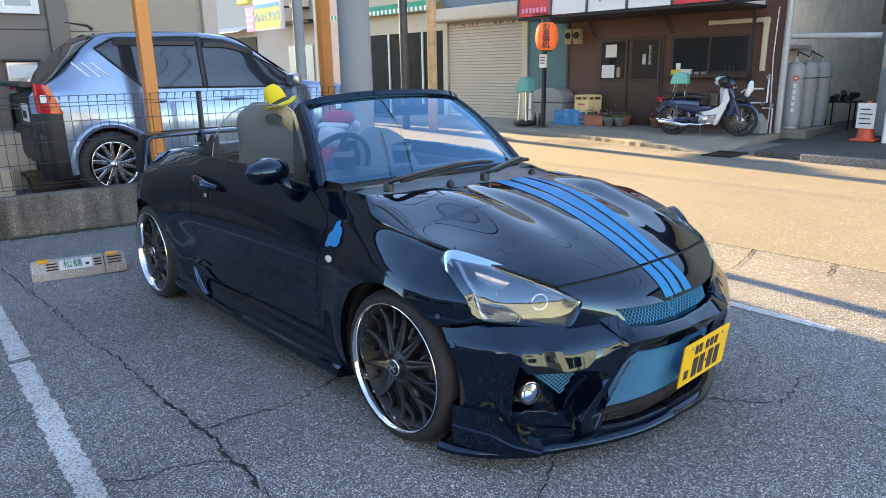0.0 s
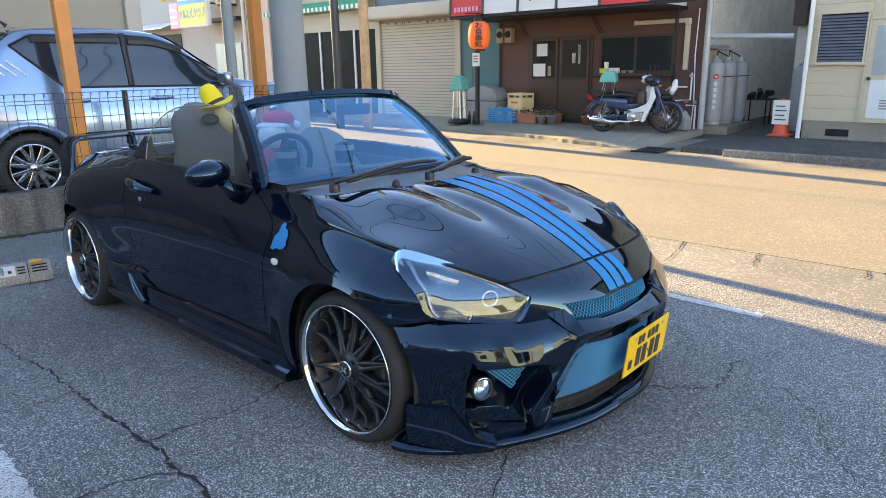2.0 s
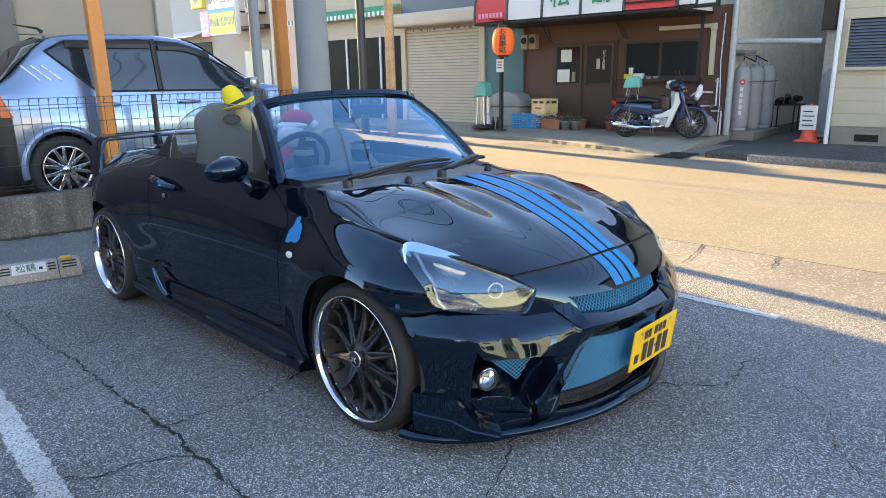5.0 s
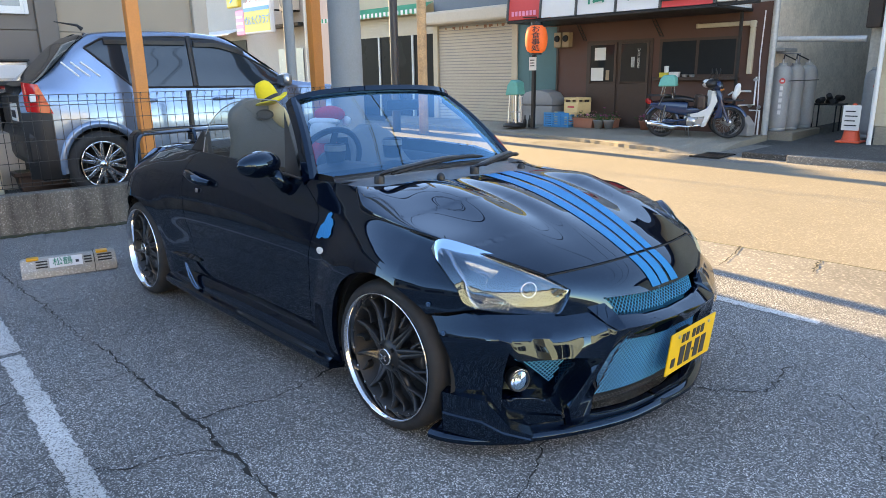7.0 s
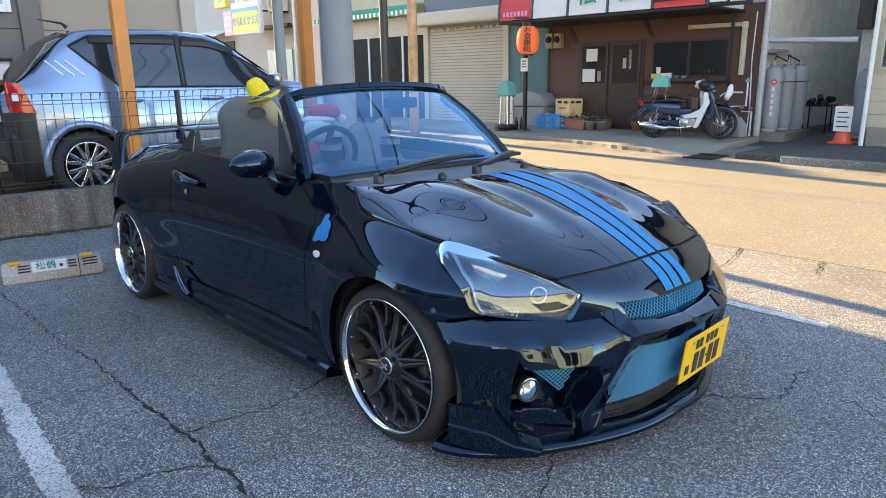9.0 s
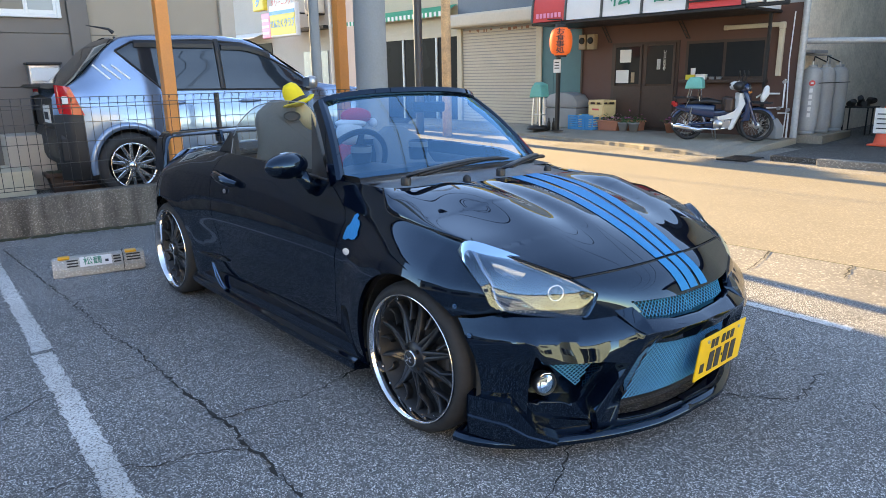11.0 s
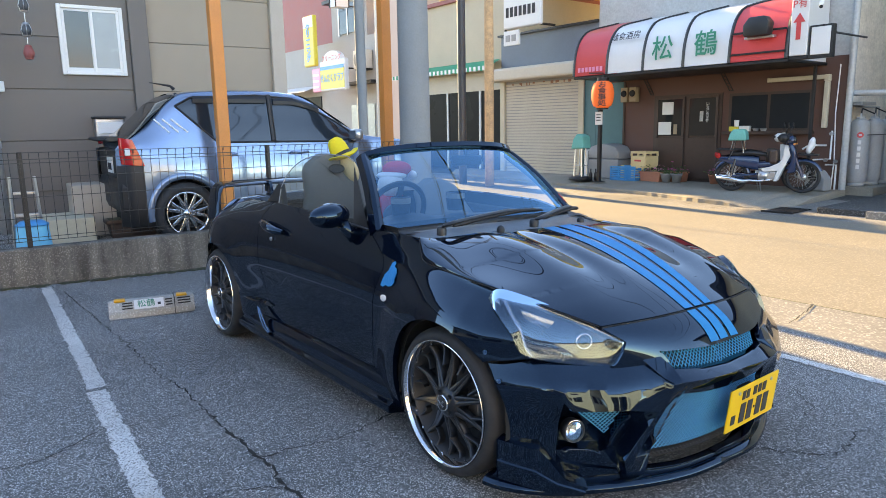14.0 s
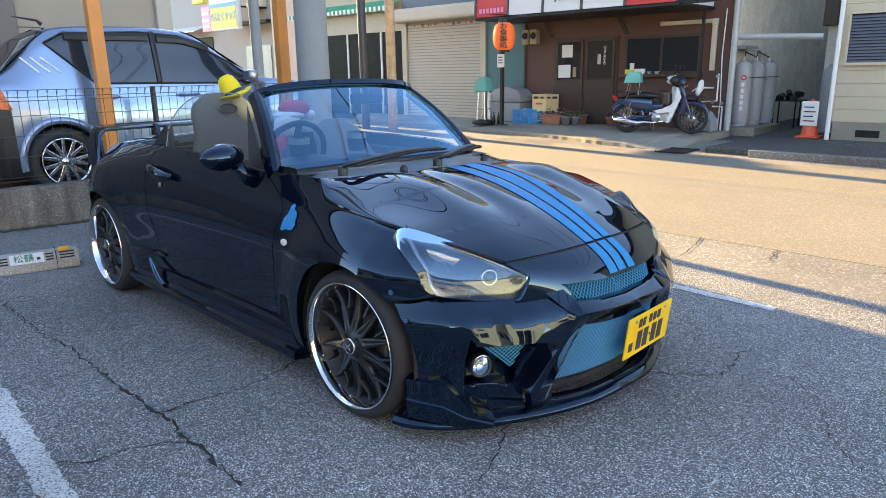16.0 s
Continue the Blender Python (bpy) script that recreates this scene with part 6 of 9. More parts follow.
    # plate
    pm = Matrix.Translation((0.697, 0.115, 0.282)) @ pose(0, 0, 0, 1.8, 6.8, -0.4) @ pose(0, 0, 0, 0, 0, 90)
    pl = part("number_plate", box(-0.165, -0.003, -0.0825, 0.165, 0.003, 0.0825, 0.0025), M_PLATE, car, "yellow number plate with illegible dark marks", m=pm)
    for x0, z0, w, h in [(-0.085 + 0.028 * i, 0.030, 0.020, 0.034) for i in range(2)] + [(-0.010 + 0.032 * i, 0.030, 0.022, 0.034) for i in range(3)] + [(-0.140, -0.055, 0.026, 0.035)] + [(-0.085, -0.062, 0.034, 0.076), (-0.038, -0.062, 0.034, 0.076), (0.024, -0.062, 0.034, 0.076), (0.072, -0.062, 0.034, 0.076), (0.008, -0.027, 0.008, 0.009)]:
        part("number_bar", box(x0, -0.0052, z0, x0 + w, -0.0032, z0 + h), M_INK, pl)
    for x in (-0.11, 0.11):
        part("plate_bolt", cyl(0.007, 0.006, 0.004, 12, m=pose(x, -0.003, 0.062, 90, 0, 0)), M_STEEL, pl)
    part("plate_bracket", box(-0.04, 0.003, -0.05, 0.04, 0.045, 0.05), M_BLACK, pl)

    # --- headlamps ---
    for side in (-1, 1):
        fix = (lambda bb: mirror_bm(bb)) if side > 0 else (lambda bb: bb)
        ho = patch(LAMP_UP, LAMP_LOW, 0.0, back=0.022)
        add(ho, patch(LAMP_UP, LAMP_UP, 0.0, nu=24, nv=1))
        hl = part("headlamp", fix(ho), M_LAMPDARK, car, "swept clear headlamp", smooth=50)
        # rim wall from edge to back
        b = bmesh.new()
        n = Vector((0.75, -0.62, 0.25)).normalized()
        for cv in (LAMP_UP, LAMP_LOW):
            C = [Vector(p) for p in cv]
            add(b, grid(lambda u, v: catmull(C, u) - n * 0.024 * v, 24, 3))
        part("lamp_bowl", fix(b), M_LAMPDARK, hl, "smoked lamp bowl")
        part("lens", fix(patch(LAMP_UP, LAMP_LOW, 0.010)), M_LENS, hl, "clear curved lens", smooth=50)
        # silver inner brow and reflector, projector ring, black lower mask
        LU, LL = [Vector(p) for p in LAMP_UP], [Vector(p) for p in LAMP_LOW]
        inward = Vector((0.75, -0.62, 0.25)).normalized()
        def lamp_at(q, d):
            return catmull(LU, q[0]).lerp(catmull(LL, q[0]), q[1]) - inward * d
        def lamp_strip(far, near, d0, d1):
            f3, n3 = [Vector((a, b, 0)) for a, b in far], [Vector((a, b, 0)) for a, b in near]
            return grid(lambda u, v: lamp_at(catmull(f3, u).lerp(catmull(n3, u), v), d0 + (d1 - d0) * v - 0.003 * math.sin(math.pi * v)), 24, 6)
        # silver light guide, an L along the top and down the outer side
        part("brow", fix(lamp_strip([(0.215, 0.10), (0.384, 0.075), (0.60, 0.05), (0.75, 0.06), (0.93, 0.10)], [(0.262, 0.25), (0.40, 0.205), (0.60, 0.145), (0.74, 0.175), (0.905, 0.34)], 0.004, 0.012)), M_LAMPIN, hl, "pale silver light strip", smooth=50)
        part("side_strip", fix(lamp_strip([(0.236, 0.40), (0.342, 0.71), (0.491, 0.808), (0.605, 0.975)], [(0.272, 0.35), (0.364, 0.63), (0.511, 0.745), (0.611, 0.925)], 0.006, 0.012)), M_LAMPIN, hl, "pale silver light strip", smooth=50)
        part("corner_reflector", fix(lamp_strip([(0.13, 0.30), (0.20, 0.36)], [(0.16, 0.62), (0.235, 0.62)], 0.008, 0.012)), M_LAMPIN, hl, "small grey corner reflector", smooth=50)
        # chrome reflector shapes, deeper inside
        part("reflector", fix(lamp_strip([(0.368, 0.395), (0.48, 0.30), (0.597, 0.233)], [(0.42, 0.531), (0.50, 0.48), (0.591, 0.421)], 0.010, 0.024)), M_LAMPIN, hl, "silver reflector wing", smooth=50)
        bowl = lathe([(0.004, -0.016), (0.014, -0.011), (0.022, 0.0), (0.025, 0.010)], 12, m=Matrix.Translation(lamp_at((0.545, 0.52), 0.020)) @ Vector((0.8, -0.5, 0.25)).to_track_quat("Z", "Y").to_matrix().to_4x4())
        part("led_reflector", fix(bowl), M_CHROME, hl, "faceted chrome reflector")
        # honeycomb of bright dots on the dark lower mask
        comb = bmesh.new()
        for r in range(6):
            for c in range(11):
                f = (r + 0.5) / 6
                q = (0.618 + (0.108 - 0.035 * (1 - f)) * (c + 0.5 * (r % 2)) / 11, 0.76 + 0.20 * f + 0.012 * math.sin(c))
                m = Matrix.Translation(lamp_at(q, 0.0115)) @ inward.to_track_quat("Z", "Y").to_matrix().to_4x4()
                bmesh.ops.create_circle(comb, cap_ends=True, segments=6, radius=0.0023, matrix=m)
        part("honeycomb", fix(comb), M_LAMPIN, hl, "silver honeycomb dots")
        seam = grid(lambda u, v: (hood_point(0.70 + 0.30 * u, -1.0) + Vector((0, 0.004, -0.007))).lerp(catmull(LU, 0.20 + 0.62 * u) + Vector((-0.004, 0.004, -0.003)), v), 16, 2)
        part("wing_edge", fix(seam), M_PAINT, car, smooth=50)
        for (cx, cy, cz), r in (((0.420, -0.464, 0.560), 0.029),):
            m = Matrix.Translation((cx, cy, cz)) @ Vector((0.8, -0.45, 0.1)).to_track_quat("Z", "Y").to_matrix().to_4x4()
            rg = lathe([(r * 0.66, -0.01), (r * 0.74, 0.010), (r * 0.86, 0.013), (r, 0.009), (r * 1.03, -0.012)], 32, m=m)
            part("projector_ring", fix(rg), M_CHROME, hl, smooth=50)
            ball = bmesh.new()
            bmesh.ops.create_uvsphere(ball, u_segments=20, v_segments=12, radius=r * 0.72, matrix=m @ Matrix.Translation((0, 0, -0.012)))
            part("projector_lens", fix(ball), M_WINDOW, hl, smooth=60)
    widen = Matrix.Diagonal((1, 1.077, 1, 1))
    for ob in car.children_recursive:
        if ob.type == "MESH" and ob is not pl and ob.parent is not pl:
            if ob.matrix_basis == Matrix():
                ob.data.transform(widen)
                for v in ob.data.vertices:
                    v.co = far_side(v.co)
            else:
                ob.matrix_basis.translation = widen @ ob.matrix_basis.translation
    return car, hood, bumper


def nose_a(y):
    """The plan parameter at a given y."""
    lo, hi = 0.0, 1.0
    for _ in range(24):
        k = (lo + hi) / 2
        if abs(catmull(PLAN, 1 - k).y) < abs(y):
            lo = k
        else:
            hi = k
    return (lo + hi) / 2 * (-1 if y < 0 else 1)


CAR, HOOD, BUMPER = build_car()
for wx in WHEELS_X:
    for s in (-1, 1):
        wheel(CAR, wx, s)

# ---- screen, cabin, deck of the car (in the car's own measures) ----
def mir(bm, side):
    return mirror_bm(bm) if side > 0 else bm


def cockpit(car):
    P = M_PAINT
    base = [Vector(p) for p in ((-0.560, -0.675, 0.826), (-0.47, -0.55, 0.842), (-0.435, -0.30, 0.850), (-0.425, 0.0, 0.852), (-0.440, 0.25, 0.850), (-0.49, 0.45, 0.842), (-0.590, 0.560, 0.826))]
    head = [Vector(p) for p in ((-0.855, -0.560, 1.130), (-0.825, -0.48, 1.158), (-0.805, -0.27, 1.178), (-0.800, 0.0, 1.184), (-0.808, 0.20, 1.178), (-0.835, 0.32, 1.162), (-0.880, 0.385, 1.132))]
    def scr(u, v, inset=0.0):
        a, b = catmull(base, u), catmull(head, u)
        p = a.lerp(b, v)
        return p + Vector((0.5, 0, 0.85)) * (0.020 * math.sin(math.pi * v) - inset)
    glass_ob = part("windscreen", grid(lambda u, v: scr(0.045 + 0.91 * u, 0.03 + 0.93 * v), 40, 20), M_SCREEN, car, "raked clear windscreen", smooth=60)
    glass_ob.visible_shadow = False
    band = grid(lambda u, v: scr(0.05 + 0.90 * u, 0.015 + 0.07 * v, 0.004), 40, 2)
    part("frit_band", band, M_BLACK, glass_ob, "black border of the screen")
    # pillars and header, one bent frame
    fr = bmesh.new()
    def frame_ring(p, t, n, wd, th):
        s = t.cross(n).normalized()
        return [fr.verts.new(p + s * a * wd + n * b * th) for a, b in ((-1, -0.6), (-1, 0.3), (-0.6, 1.0), (0.6, 1.0), (1, 0.3), (1, -0.6))]
    path = []
    for k in range(13):
        path.append((scr(0.0, k / 12), 0.034))
    for k in range(1, 30):
        path.append((scr(k / 30, 1.0), 0.020))
    for k in range(13):
        path.append((scr(1.0, 1 - k / 12), 0.034))
    prev = None
    for i, (p, wd) in enumerate(path):
        t = (path[min(i + 1, len(path) - 1)][0] - path[max(i - 1, 0)][0]).normalized()
        n = Vector((0.25, -1.5, 0.15) if p.y < -0.52 else ((0.4, 1.5, 0.5) if p.y > 0.36 and i > 40 else (0.75, 0.0, 0.45))).normalized()
        n = (n - t * n.dot(t)).normalized()
        cur = frame_ring(p, t, n, wd, 0.020)
        if prev:
            for j in range(6):
                fr.faces.new((prev[j], prev[(j + 1) % 6], cur[(j + 1) % 6], cur[j]))
        prev = cur
    bmesh.ops.recalc_face_normals(fr, faces=fr.faces)
    part("screen_frame", fr, P, car, "black screen frame", smooth=40)
    # cowl panel and wiper gear
    def cowl(u, v):
        t = -0.985 + 1.95 * u
        edge = far_side(Matrix.Diagonal((1, 1.077, 1)) @ hood_point(bonnet_rear(t), t))
        return catmull(base, 0.02 + 0.96 * u).lerp(edge, v) + Vector((0.012 * v, 0, -0.010 - 0.004 * v - 0.006 * math.sin(math.pi * v)))
    part("cowl", grid(cowl, 60, 12), M_COWL, car, "satin grey plastic cowl below the screen", smooth=50)
    def ribbon(points, wide, high):
        """A flattened bar with a raised spine along the points."""
        P3 = [Vector(p) for p in points]
        def at(u, v):
            p = catmull(P3, u)
            d = (catmull(P3, min(1.0, u + 0.02)) - catmull(P3, max(0.0, u - 0.02))).normalized()
            sd = d.cross(Vector((0, 0, 1))).normalized()
            a = 2 * math.pi * v
            k = min(1.0, 0.45 + 6 * u, 0.35 + 5 * (1 - u))
            return p + sd * wide * k * math.cos(a) + Vector((0, 0, high * k * math.sin(a)))
        return grid(at, 28, 10)
    for pivot, arm, blade in (
            ((-0.282, -0.545), [(-0.282, -0.545, 0.868), (-0.250, -0.528, 0.886), (-0.262, -0.44, 0.893), (-0.305, -0.215, 0.904), (-0.338, -0.05, 0.903)], [(-0.245, -0.515, 0.876), (-0.275, -0.36, 0.888), (-0.318, -0.14, 0.897), (-0.348, 0.0, 0.896), (-0.378, 0.14, 0.884)]),
            ((-0.226, -0.075), [(-0.226, -0.075, 0.868), (-0.205, -0.055, 0.880), (-0.235, 0.05, 0.892), (-0.285, 0.19, 0.900), (-0.305, 0.26, 0.899)], [(-0.215, -0.035, 0.872), (-0.255, 0.10, 0.884), (-0.30, 0.25, 0.890), (-0.322, 0.325, 0.885)])):
        w = part("wiper", ribbon(arm, 0.013, 0.0085), M_WIPER, car, "black wiper arm at rest on the cowl", smooth=60)
        part("pivot", lathe([(0.020, -0.030), (0.020, -0.004), (0.016, 0.004), (0.0, 0.006)], 16, m=pose(pivot[0], pivot[1], 0.868)), M_WIPER, w, smooth=40)
        part("blade", ribbon(blade, 0.011, 0.009), M_RUBBER, w, smooth=50)
    for x, y, z in ((-0.232, -0.268, 0.840), (-0.236, 0.245, 0.838)):
        part("washer_nozzle", lathe([(0.017, -0.006), (0.017, 0.004), (0.013, 0.013), (0.006, 0.019), (0.0, 0.020)], 16, m=pose(x, y, z)), M_BLACK, car, smooth=50)
    # side window, raised on the driver's side only
    for side in (-1,):
        pane = [(-0.60, 0.83), (-0.88, 1.115), (-0.95, 1.138), (-1.10, 1.142), (-1.27, 1.132), (-1.36, 1.118), (-1.43, 1.095), (-1.49, 1.06), (-1.535, 1.015), (-1.555, 0.96), (-1.53, 0.856)]
        b = bmesh.new()
        lean = lambda z: -(0.672 - (z - 0.86) * 0.33)
        f = b.faces.new([b.verts.new((x, lean(z), z)) for x, z in pane])
        bmesh.ops.triangulate(b, faces=[f])
        g = part("side_window", mir(b, side), M_SIDEGLASS, car, "raised frameless side window")
        g.visible_shadow = False
        b = tube([(x, lean(z), z) for x, z in pane[1:]], 0.0025, 5)
        part("pane_edge", mir(b, side), M_GREYPL, g)
        b = bmesh.new()
        f = b.faces.new([b.verts.new((x, lean(z) - 0.004, z)) for x, z in ((-0.60, 0.825), (-0.86, 1.095), (-0.74, 0.845))])
        part("quarter_pane", mir(b, side), M_BLACK, g, "black mirror triangle")
        st = tube([(-0.60, -0.690, 0.838), (-1.0, -0.684, 0.862), (-1.55, -0.665, 0.872)], 0.007, 6)
        part("belt_strip", mir(st, side), M_BLACK, car)
        b = prism([(-1.53, 0.862), (-1.74, 0.872), (-1.66, 0.925), (-1.575, 0.985), (-1.555, 0.975)], 0.03, None, pose(0, -0.615, 0, 90, 0, 0), bevel=0.004)
        part("rear_pillar", mir(b, side), M_BLACK, car)
        # mirror
        mc = Vector((-0.715, -0.815, 0.897))
        b = bmesh.new()
        bmesh.ops.create_uvsphere(b, u_segments=36, v_segments=20, radius=1.0)
        for v in b.verts:
            x, y, z = v.co
            v.co = Vector((0.062 * x if x > 0 else 0.040 * x, 0.105 * y, 0.054 * z * (1 + 0.1 * y)))
            if v.co.x < -0.026:
                v.co.x = -0.026
        bmesh.ops.transform(b, matrix=Matrix.Translation(mc) @ pose(0, 0, 0, 0, 0, 12), verts=b.verts)
        mi = part("door_mirror", mir(b, side), P, car, "glossy black rounded door mirror", smooth=50)
        b = tube([mc + Vector((0.0, 0.06, -0.035)), mc + Vector((0.01, 0.085, -0.07)), mc + Vector((0.02, 0.115, -0.10))], [0.030, 0.026, 0.034], 12)
        part("mirror_stalk", mir(b, side), P, mi, smooth=50)
        b = bmesh.new()
        bmesh.ops.create_circle(b, cap_ends=True, segments=32, radius=1.0)
        for v in b.verts:
            v.co = Vector((0, v.co.x * 0.088, v.co.y * 0.044))
        bmesh.ops.transform(b, matrix=Matrix.Translation(mc + Vector((-0.029, 0, 0))) @ pose(0, 0, 0, 0, 0, 12), verts=b.verts)
        part("mirror_glass", mir(b, side), M_CHROME, mi)
    # inner mirror
    im = box(-0.785, -0.10, 1.085, -0.765, 0.10, 1.135, 0.012)
    imo = part("inner_mirror", im, M_BLACK, car, "black interior mirror")
    part("mirror_arm", tube([(-0.775, 0, 1.13), (-0.79, 0, 1.165)], 0.01, 8), M_BLACK, imo)
    # tub: floor, dash, rear bulkhead
    part("floor_pan", box(-1.72, -0.62, 0.14, 0.0, 0.62, 0.20), M_DARK, car)
    part("engine_cover", box(-0.38, -0.44, 0.16, 0.36, 0.44, 0.56), M_DARK, car)
    da = grid(lambda u, v: Vector((spline([(0, -0.44), (0.5, -0.68), (0.75, -0.80), (0.9, -0.85), (1, -0.84)], v), -0.63 + 1.15 * u,
                                   spline([(0, 0.830), (0.5, 0.842), (0.75, 0.836), (0.9, 0.800), (1, 0.55)], v) + 0.035 * math.exp(-((u - 0.22) / 0.12) ** 2) * bump01(v, 0.45, 0.88, 0.3) + 0.012 * math.exp(-((u - 0.5) / 0.10) ** 2))), 50, 24)
    part("dashboard", da, M_DASH, car, "dark moulded dashboard", smooth=60)
    for side in (-1, 1):
        in_y, top_z = (-0.655, 0.862) if side < 0 else (-0.60, 0.800)
        b = grid(lambda u, v: Vector((-0.45 - 1.1 * u, in_y + 0.05 * v, top_z + 0.012 * u - 0.5 * v ** 3)), 8, 8)
        part("door_trim", mir(b, side), M_DASH, car)
    part("bulkhead", box(-1.74, -0.60, 0.2, -1.68, 0.60, 0.855, 0.02), M_DASH, car)
    part("centre_console", box(-1.55, -0.09, 0.2, -0.80, 0.09, 0.56, 0.03), M_DASH, car)
    # steering wheel on the right
    sm = Matrix.Translation((-0.93, -0.335, 0.845)) @ pose(0, 0, 0, 0, -66, 0)
    b = bmesh.new()
    n, k = 48, 10
    rings = []
    for i in range(n):
        a = 2 * math.pi * i / n
        rings.append([b.verts.new(sm @ Vector(((0.175 + 0.014 * math.cos(c)) * math.cos(a), (0.175 + 0.014 * math.cos(c)) * math.sin(a), 0.014 * math.sin(c)))) for c in (2 * math.pi * j / k for j in range(k))])
    for i in range(n):
        for j in range(k):
            b.faces.new((rings[i][j], rings[(i + 1) % n][j], rings[(i + 1) % n][(j + 1) % k], rings[i][(j + 1) % k]))
    sw = part("steering_wheel", b, M_BLACK, car, "black steering wheel", smooth=60)
    part("boss", lathe([(0.0, 0.03), (0.05, 0.025), (0.06, 0.0), (0.05, -0.08)], 24, m=sm), M_DASH, sw, smooth=50)
    for a in (0, 150, 210):
        part("spoke", box(0.04, -0.016, -0.006, 0.165, 0.016, 0.006, 0.004), M_DASH, sw, m=sm @ pose(0, 0, 0, 0, 0, a))
    # drink holders on the dash
    for x, y, z in ((-0.77, -0.405, 0.862), (-0.77, -0.075, 0.868)):
        h = part("dash_pod", lathe([(0.0, 0.0), (0.040, 0.0), (0.046, 0.05), (0.046, 0.085), (0.036, 0.09)], 24, m=pose(x, y, z)), M_BLACK, car, "black round dash pod with a pale band", smooth=40)
        part("pod_band", lathe([(0.0468, 0.058), (0.0475, 0.062), (0.0475, 0.080), (0.0468, 0.084)], 24, m=pose(x, y, z)), M_SEATLIGHT, h)
    # seats
    for side in (-1, 1):
        s = part("seat", box(-1.45, -0.60, 0.24, -0.95, -0.14, 0.46, 0.06), M_SEAT, car, "dark grey cloth bucket seat with a pale panel")
        if side > 0:
            s.data.transform(Matrix.Diagonal((1, -1, 1, 1)))
            s.data.flip_normals()
        prof = [(0.0, 0.235), (0.15, 0.245), (0.35, 0.250), (0.52, 0.240), (0.66, 0.200), (0.75, 0.180), (0.86, 0.172), (0.94, 0.145), (1.0, 0.070)]
        def back(u, v):
            # u round the section, v up
            w = spline(prof, v)
            a = 2 * math.pi * u
            cx, cy = math.cos(a), math.sin(a)
            sq = lambda q: math.copysign(abs(q) ** 0.55, q)
            th = 0.065 - 0.025 * v
            wing = 0.035 * abs(sq(cy)) ** 3 * (1 - v)
            x = -1.32 - 0.22 * v + 0.03 * math.sin(v * 3) + th * sq(cx) + wing
            return Vector((x, -0.37 + w * sq(cy), 0.42 + (0.715 if side < 0 else 0.55) * v - 0.02 * (abs(cy) * v) ** 2))
        b = grid(back, 48, 40)
        bmesh.ops.remove_doubles(b, verts=b.verts, dist=1e-5)
        top = [e for e in b.edges if e.is_boundary]
        bmesh.ops.holes_fill(b, edges=top)
        bk = part("backrest", mir(b, side), M_SEAT, s, smooth=60)
        if side > 0:
            continue
        hole = lathe([(0.0, 0.0), (0.020, 0.0), (0.026, 0.006)], 24)
        bmesh.ops.transform(hole, matrix=Matrix.Translation((-1.435, -0.37, 1.055)) @ Matrix.Diagonal((1, 1.9, 1, 1)) @ pose(0, 0, 0, 0, 78, 0), verts=hole.verts)
        part("headrest_slot", mir(hole, side), M_BLACK, bk)
        pn = grid(lambda u, v: Vector((-1.245 - 0.16 * v, -0.37 - 0.13 + 0.26 * u, 0.52 + 0.36 * v)), 6, 6)
        part("seat_panel", mir(pn, side), M_SEATLIGHT, bk, "pale seat panel")
    # rear deck with boot lid
    def deck(u, v):
        x = -1.58 - 1.13 * u
        w = spline(TOP_Y, x) * 1.077
        t = -1 + 2 * v
        zc = spline([(-2.72, 0.74), (-2.6, 0.825), (-2.3, 0.880), (-1.9, 0.905), (-1.58, 0.90)], x)
        z0 = spline(TOP_Z, x)
        return Vector((x - 0.03 * (1 - t * t) * u, w * t, z0 + (zc - z0) * (1 - abs(t) ** 2.5)))
    part("rear_deck", grid(deck, 50, 40), P, car, "black rear deck", smooth=50)
    seam = tube([deck(k / 40 * 0.9 + 0.05, 0.09) + Vector((0, 0, 0.0015)) for k in range(41)], 0.0022, 5)
    part("boot_seam", seam, M_DARK, car)
    part("tail_panel", grid(lambda u, v: Vector((-2.72 - 0.02 * math.sin(math.pi * v), (-0.52 + 1.04 * u), 0.15 + 0.56 * v)), 12, 12), P, car, smooth=50)
    # hoop wing
    wp = []
    for k in range(61):
        t = -1 + 2 * k / 60
        a = abs(t)
        z = 0.962 - 0.015 * t * t - (0.20 * max(0.0, (a - 0.80) / 0.20) ** 2.2)
        y = 0.712 * (t if a < 0.8 else math.copysign(0.8 + (a - 0.8) * (1 - 0.25 * (a - 0.8) / 0.2), t))
        wp.append(Vector((-2.645 + 0.05 * t * t + 0.10 * max(0.0, (a - 0.8) / 0.2), y, z - 0.045)))
    b = bmesh.new()
    prev = None
    for i, p in enumerate(wp):
        t = (wp[min(i + 1, 60)] - wp[max(i - 1, 0)]).normalized()
        up = Vector((1, 0, 0)).cross(t).normalized()
        if up.z < 0 and abs(t.z) < 0.9:
            up = -up
        cur = [b.verts.new(p + Vector((c, 0, 0)) + up * h) for c, h in ((0.066, 0.0), (0.040, 0.013), (-0.015, 0.018), (-0.064, 0.022), (-0.072, 0.006), (-0.015, -0.014), (0.040, -0.013))]
        if prev:
            for j in range(7):
                b.faces.new((prev[j], prev[(j + 1) % 7], cur[(j + 1) % 7], cur[j]))
        prev = cur
    bmesh.ops.recalc_face_normals(b, faces=b.faces)
    wing = part("rear_wing", b, P, car, "black hoop-shaped rear wing", smooth=45)
    for y in (-0.26, 0.26):
        b = prism([(-0.05, 0), (0.06, 0), (0.03, 0.075), (-0.045, 0.075)], 0.02, None, pose(-2.58, y + 0.01, 0.855, 90, 0, 0), bevel=0.004)
        part("wing_stay", b, P, wing)
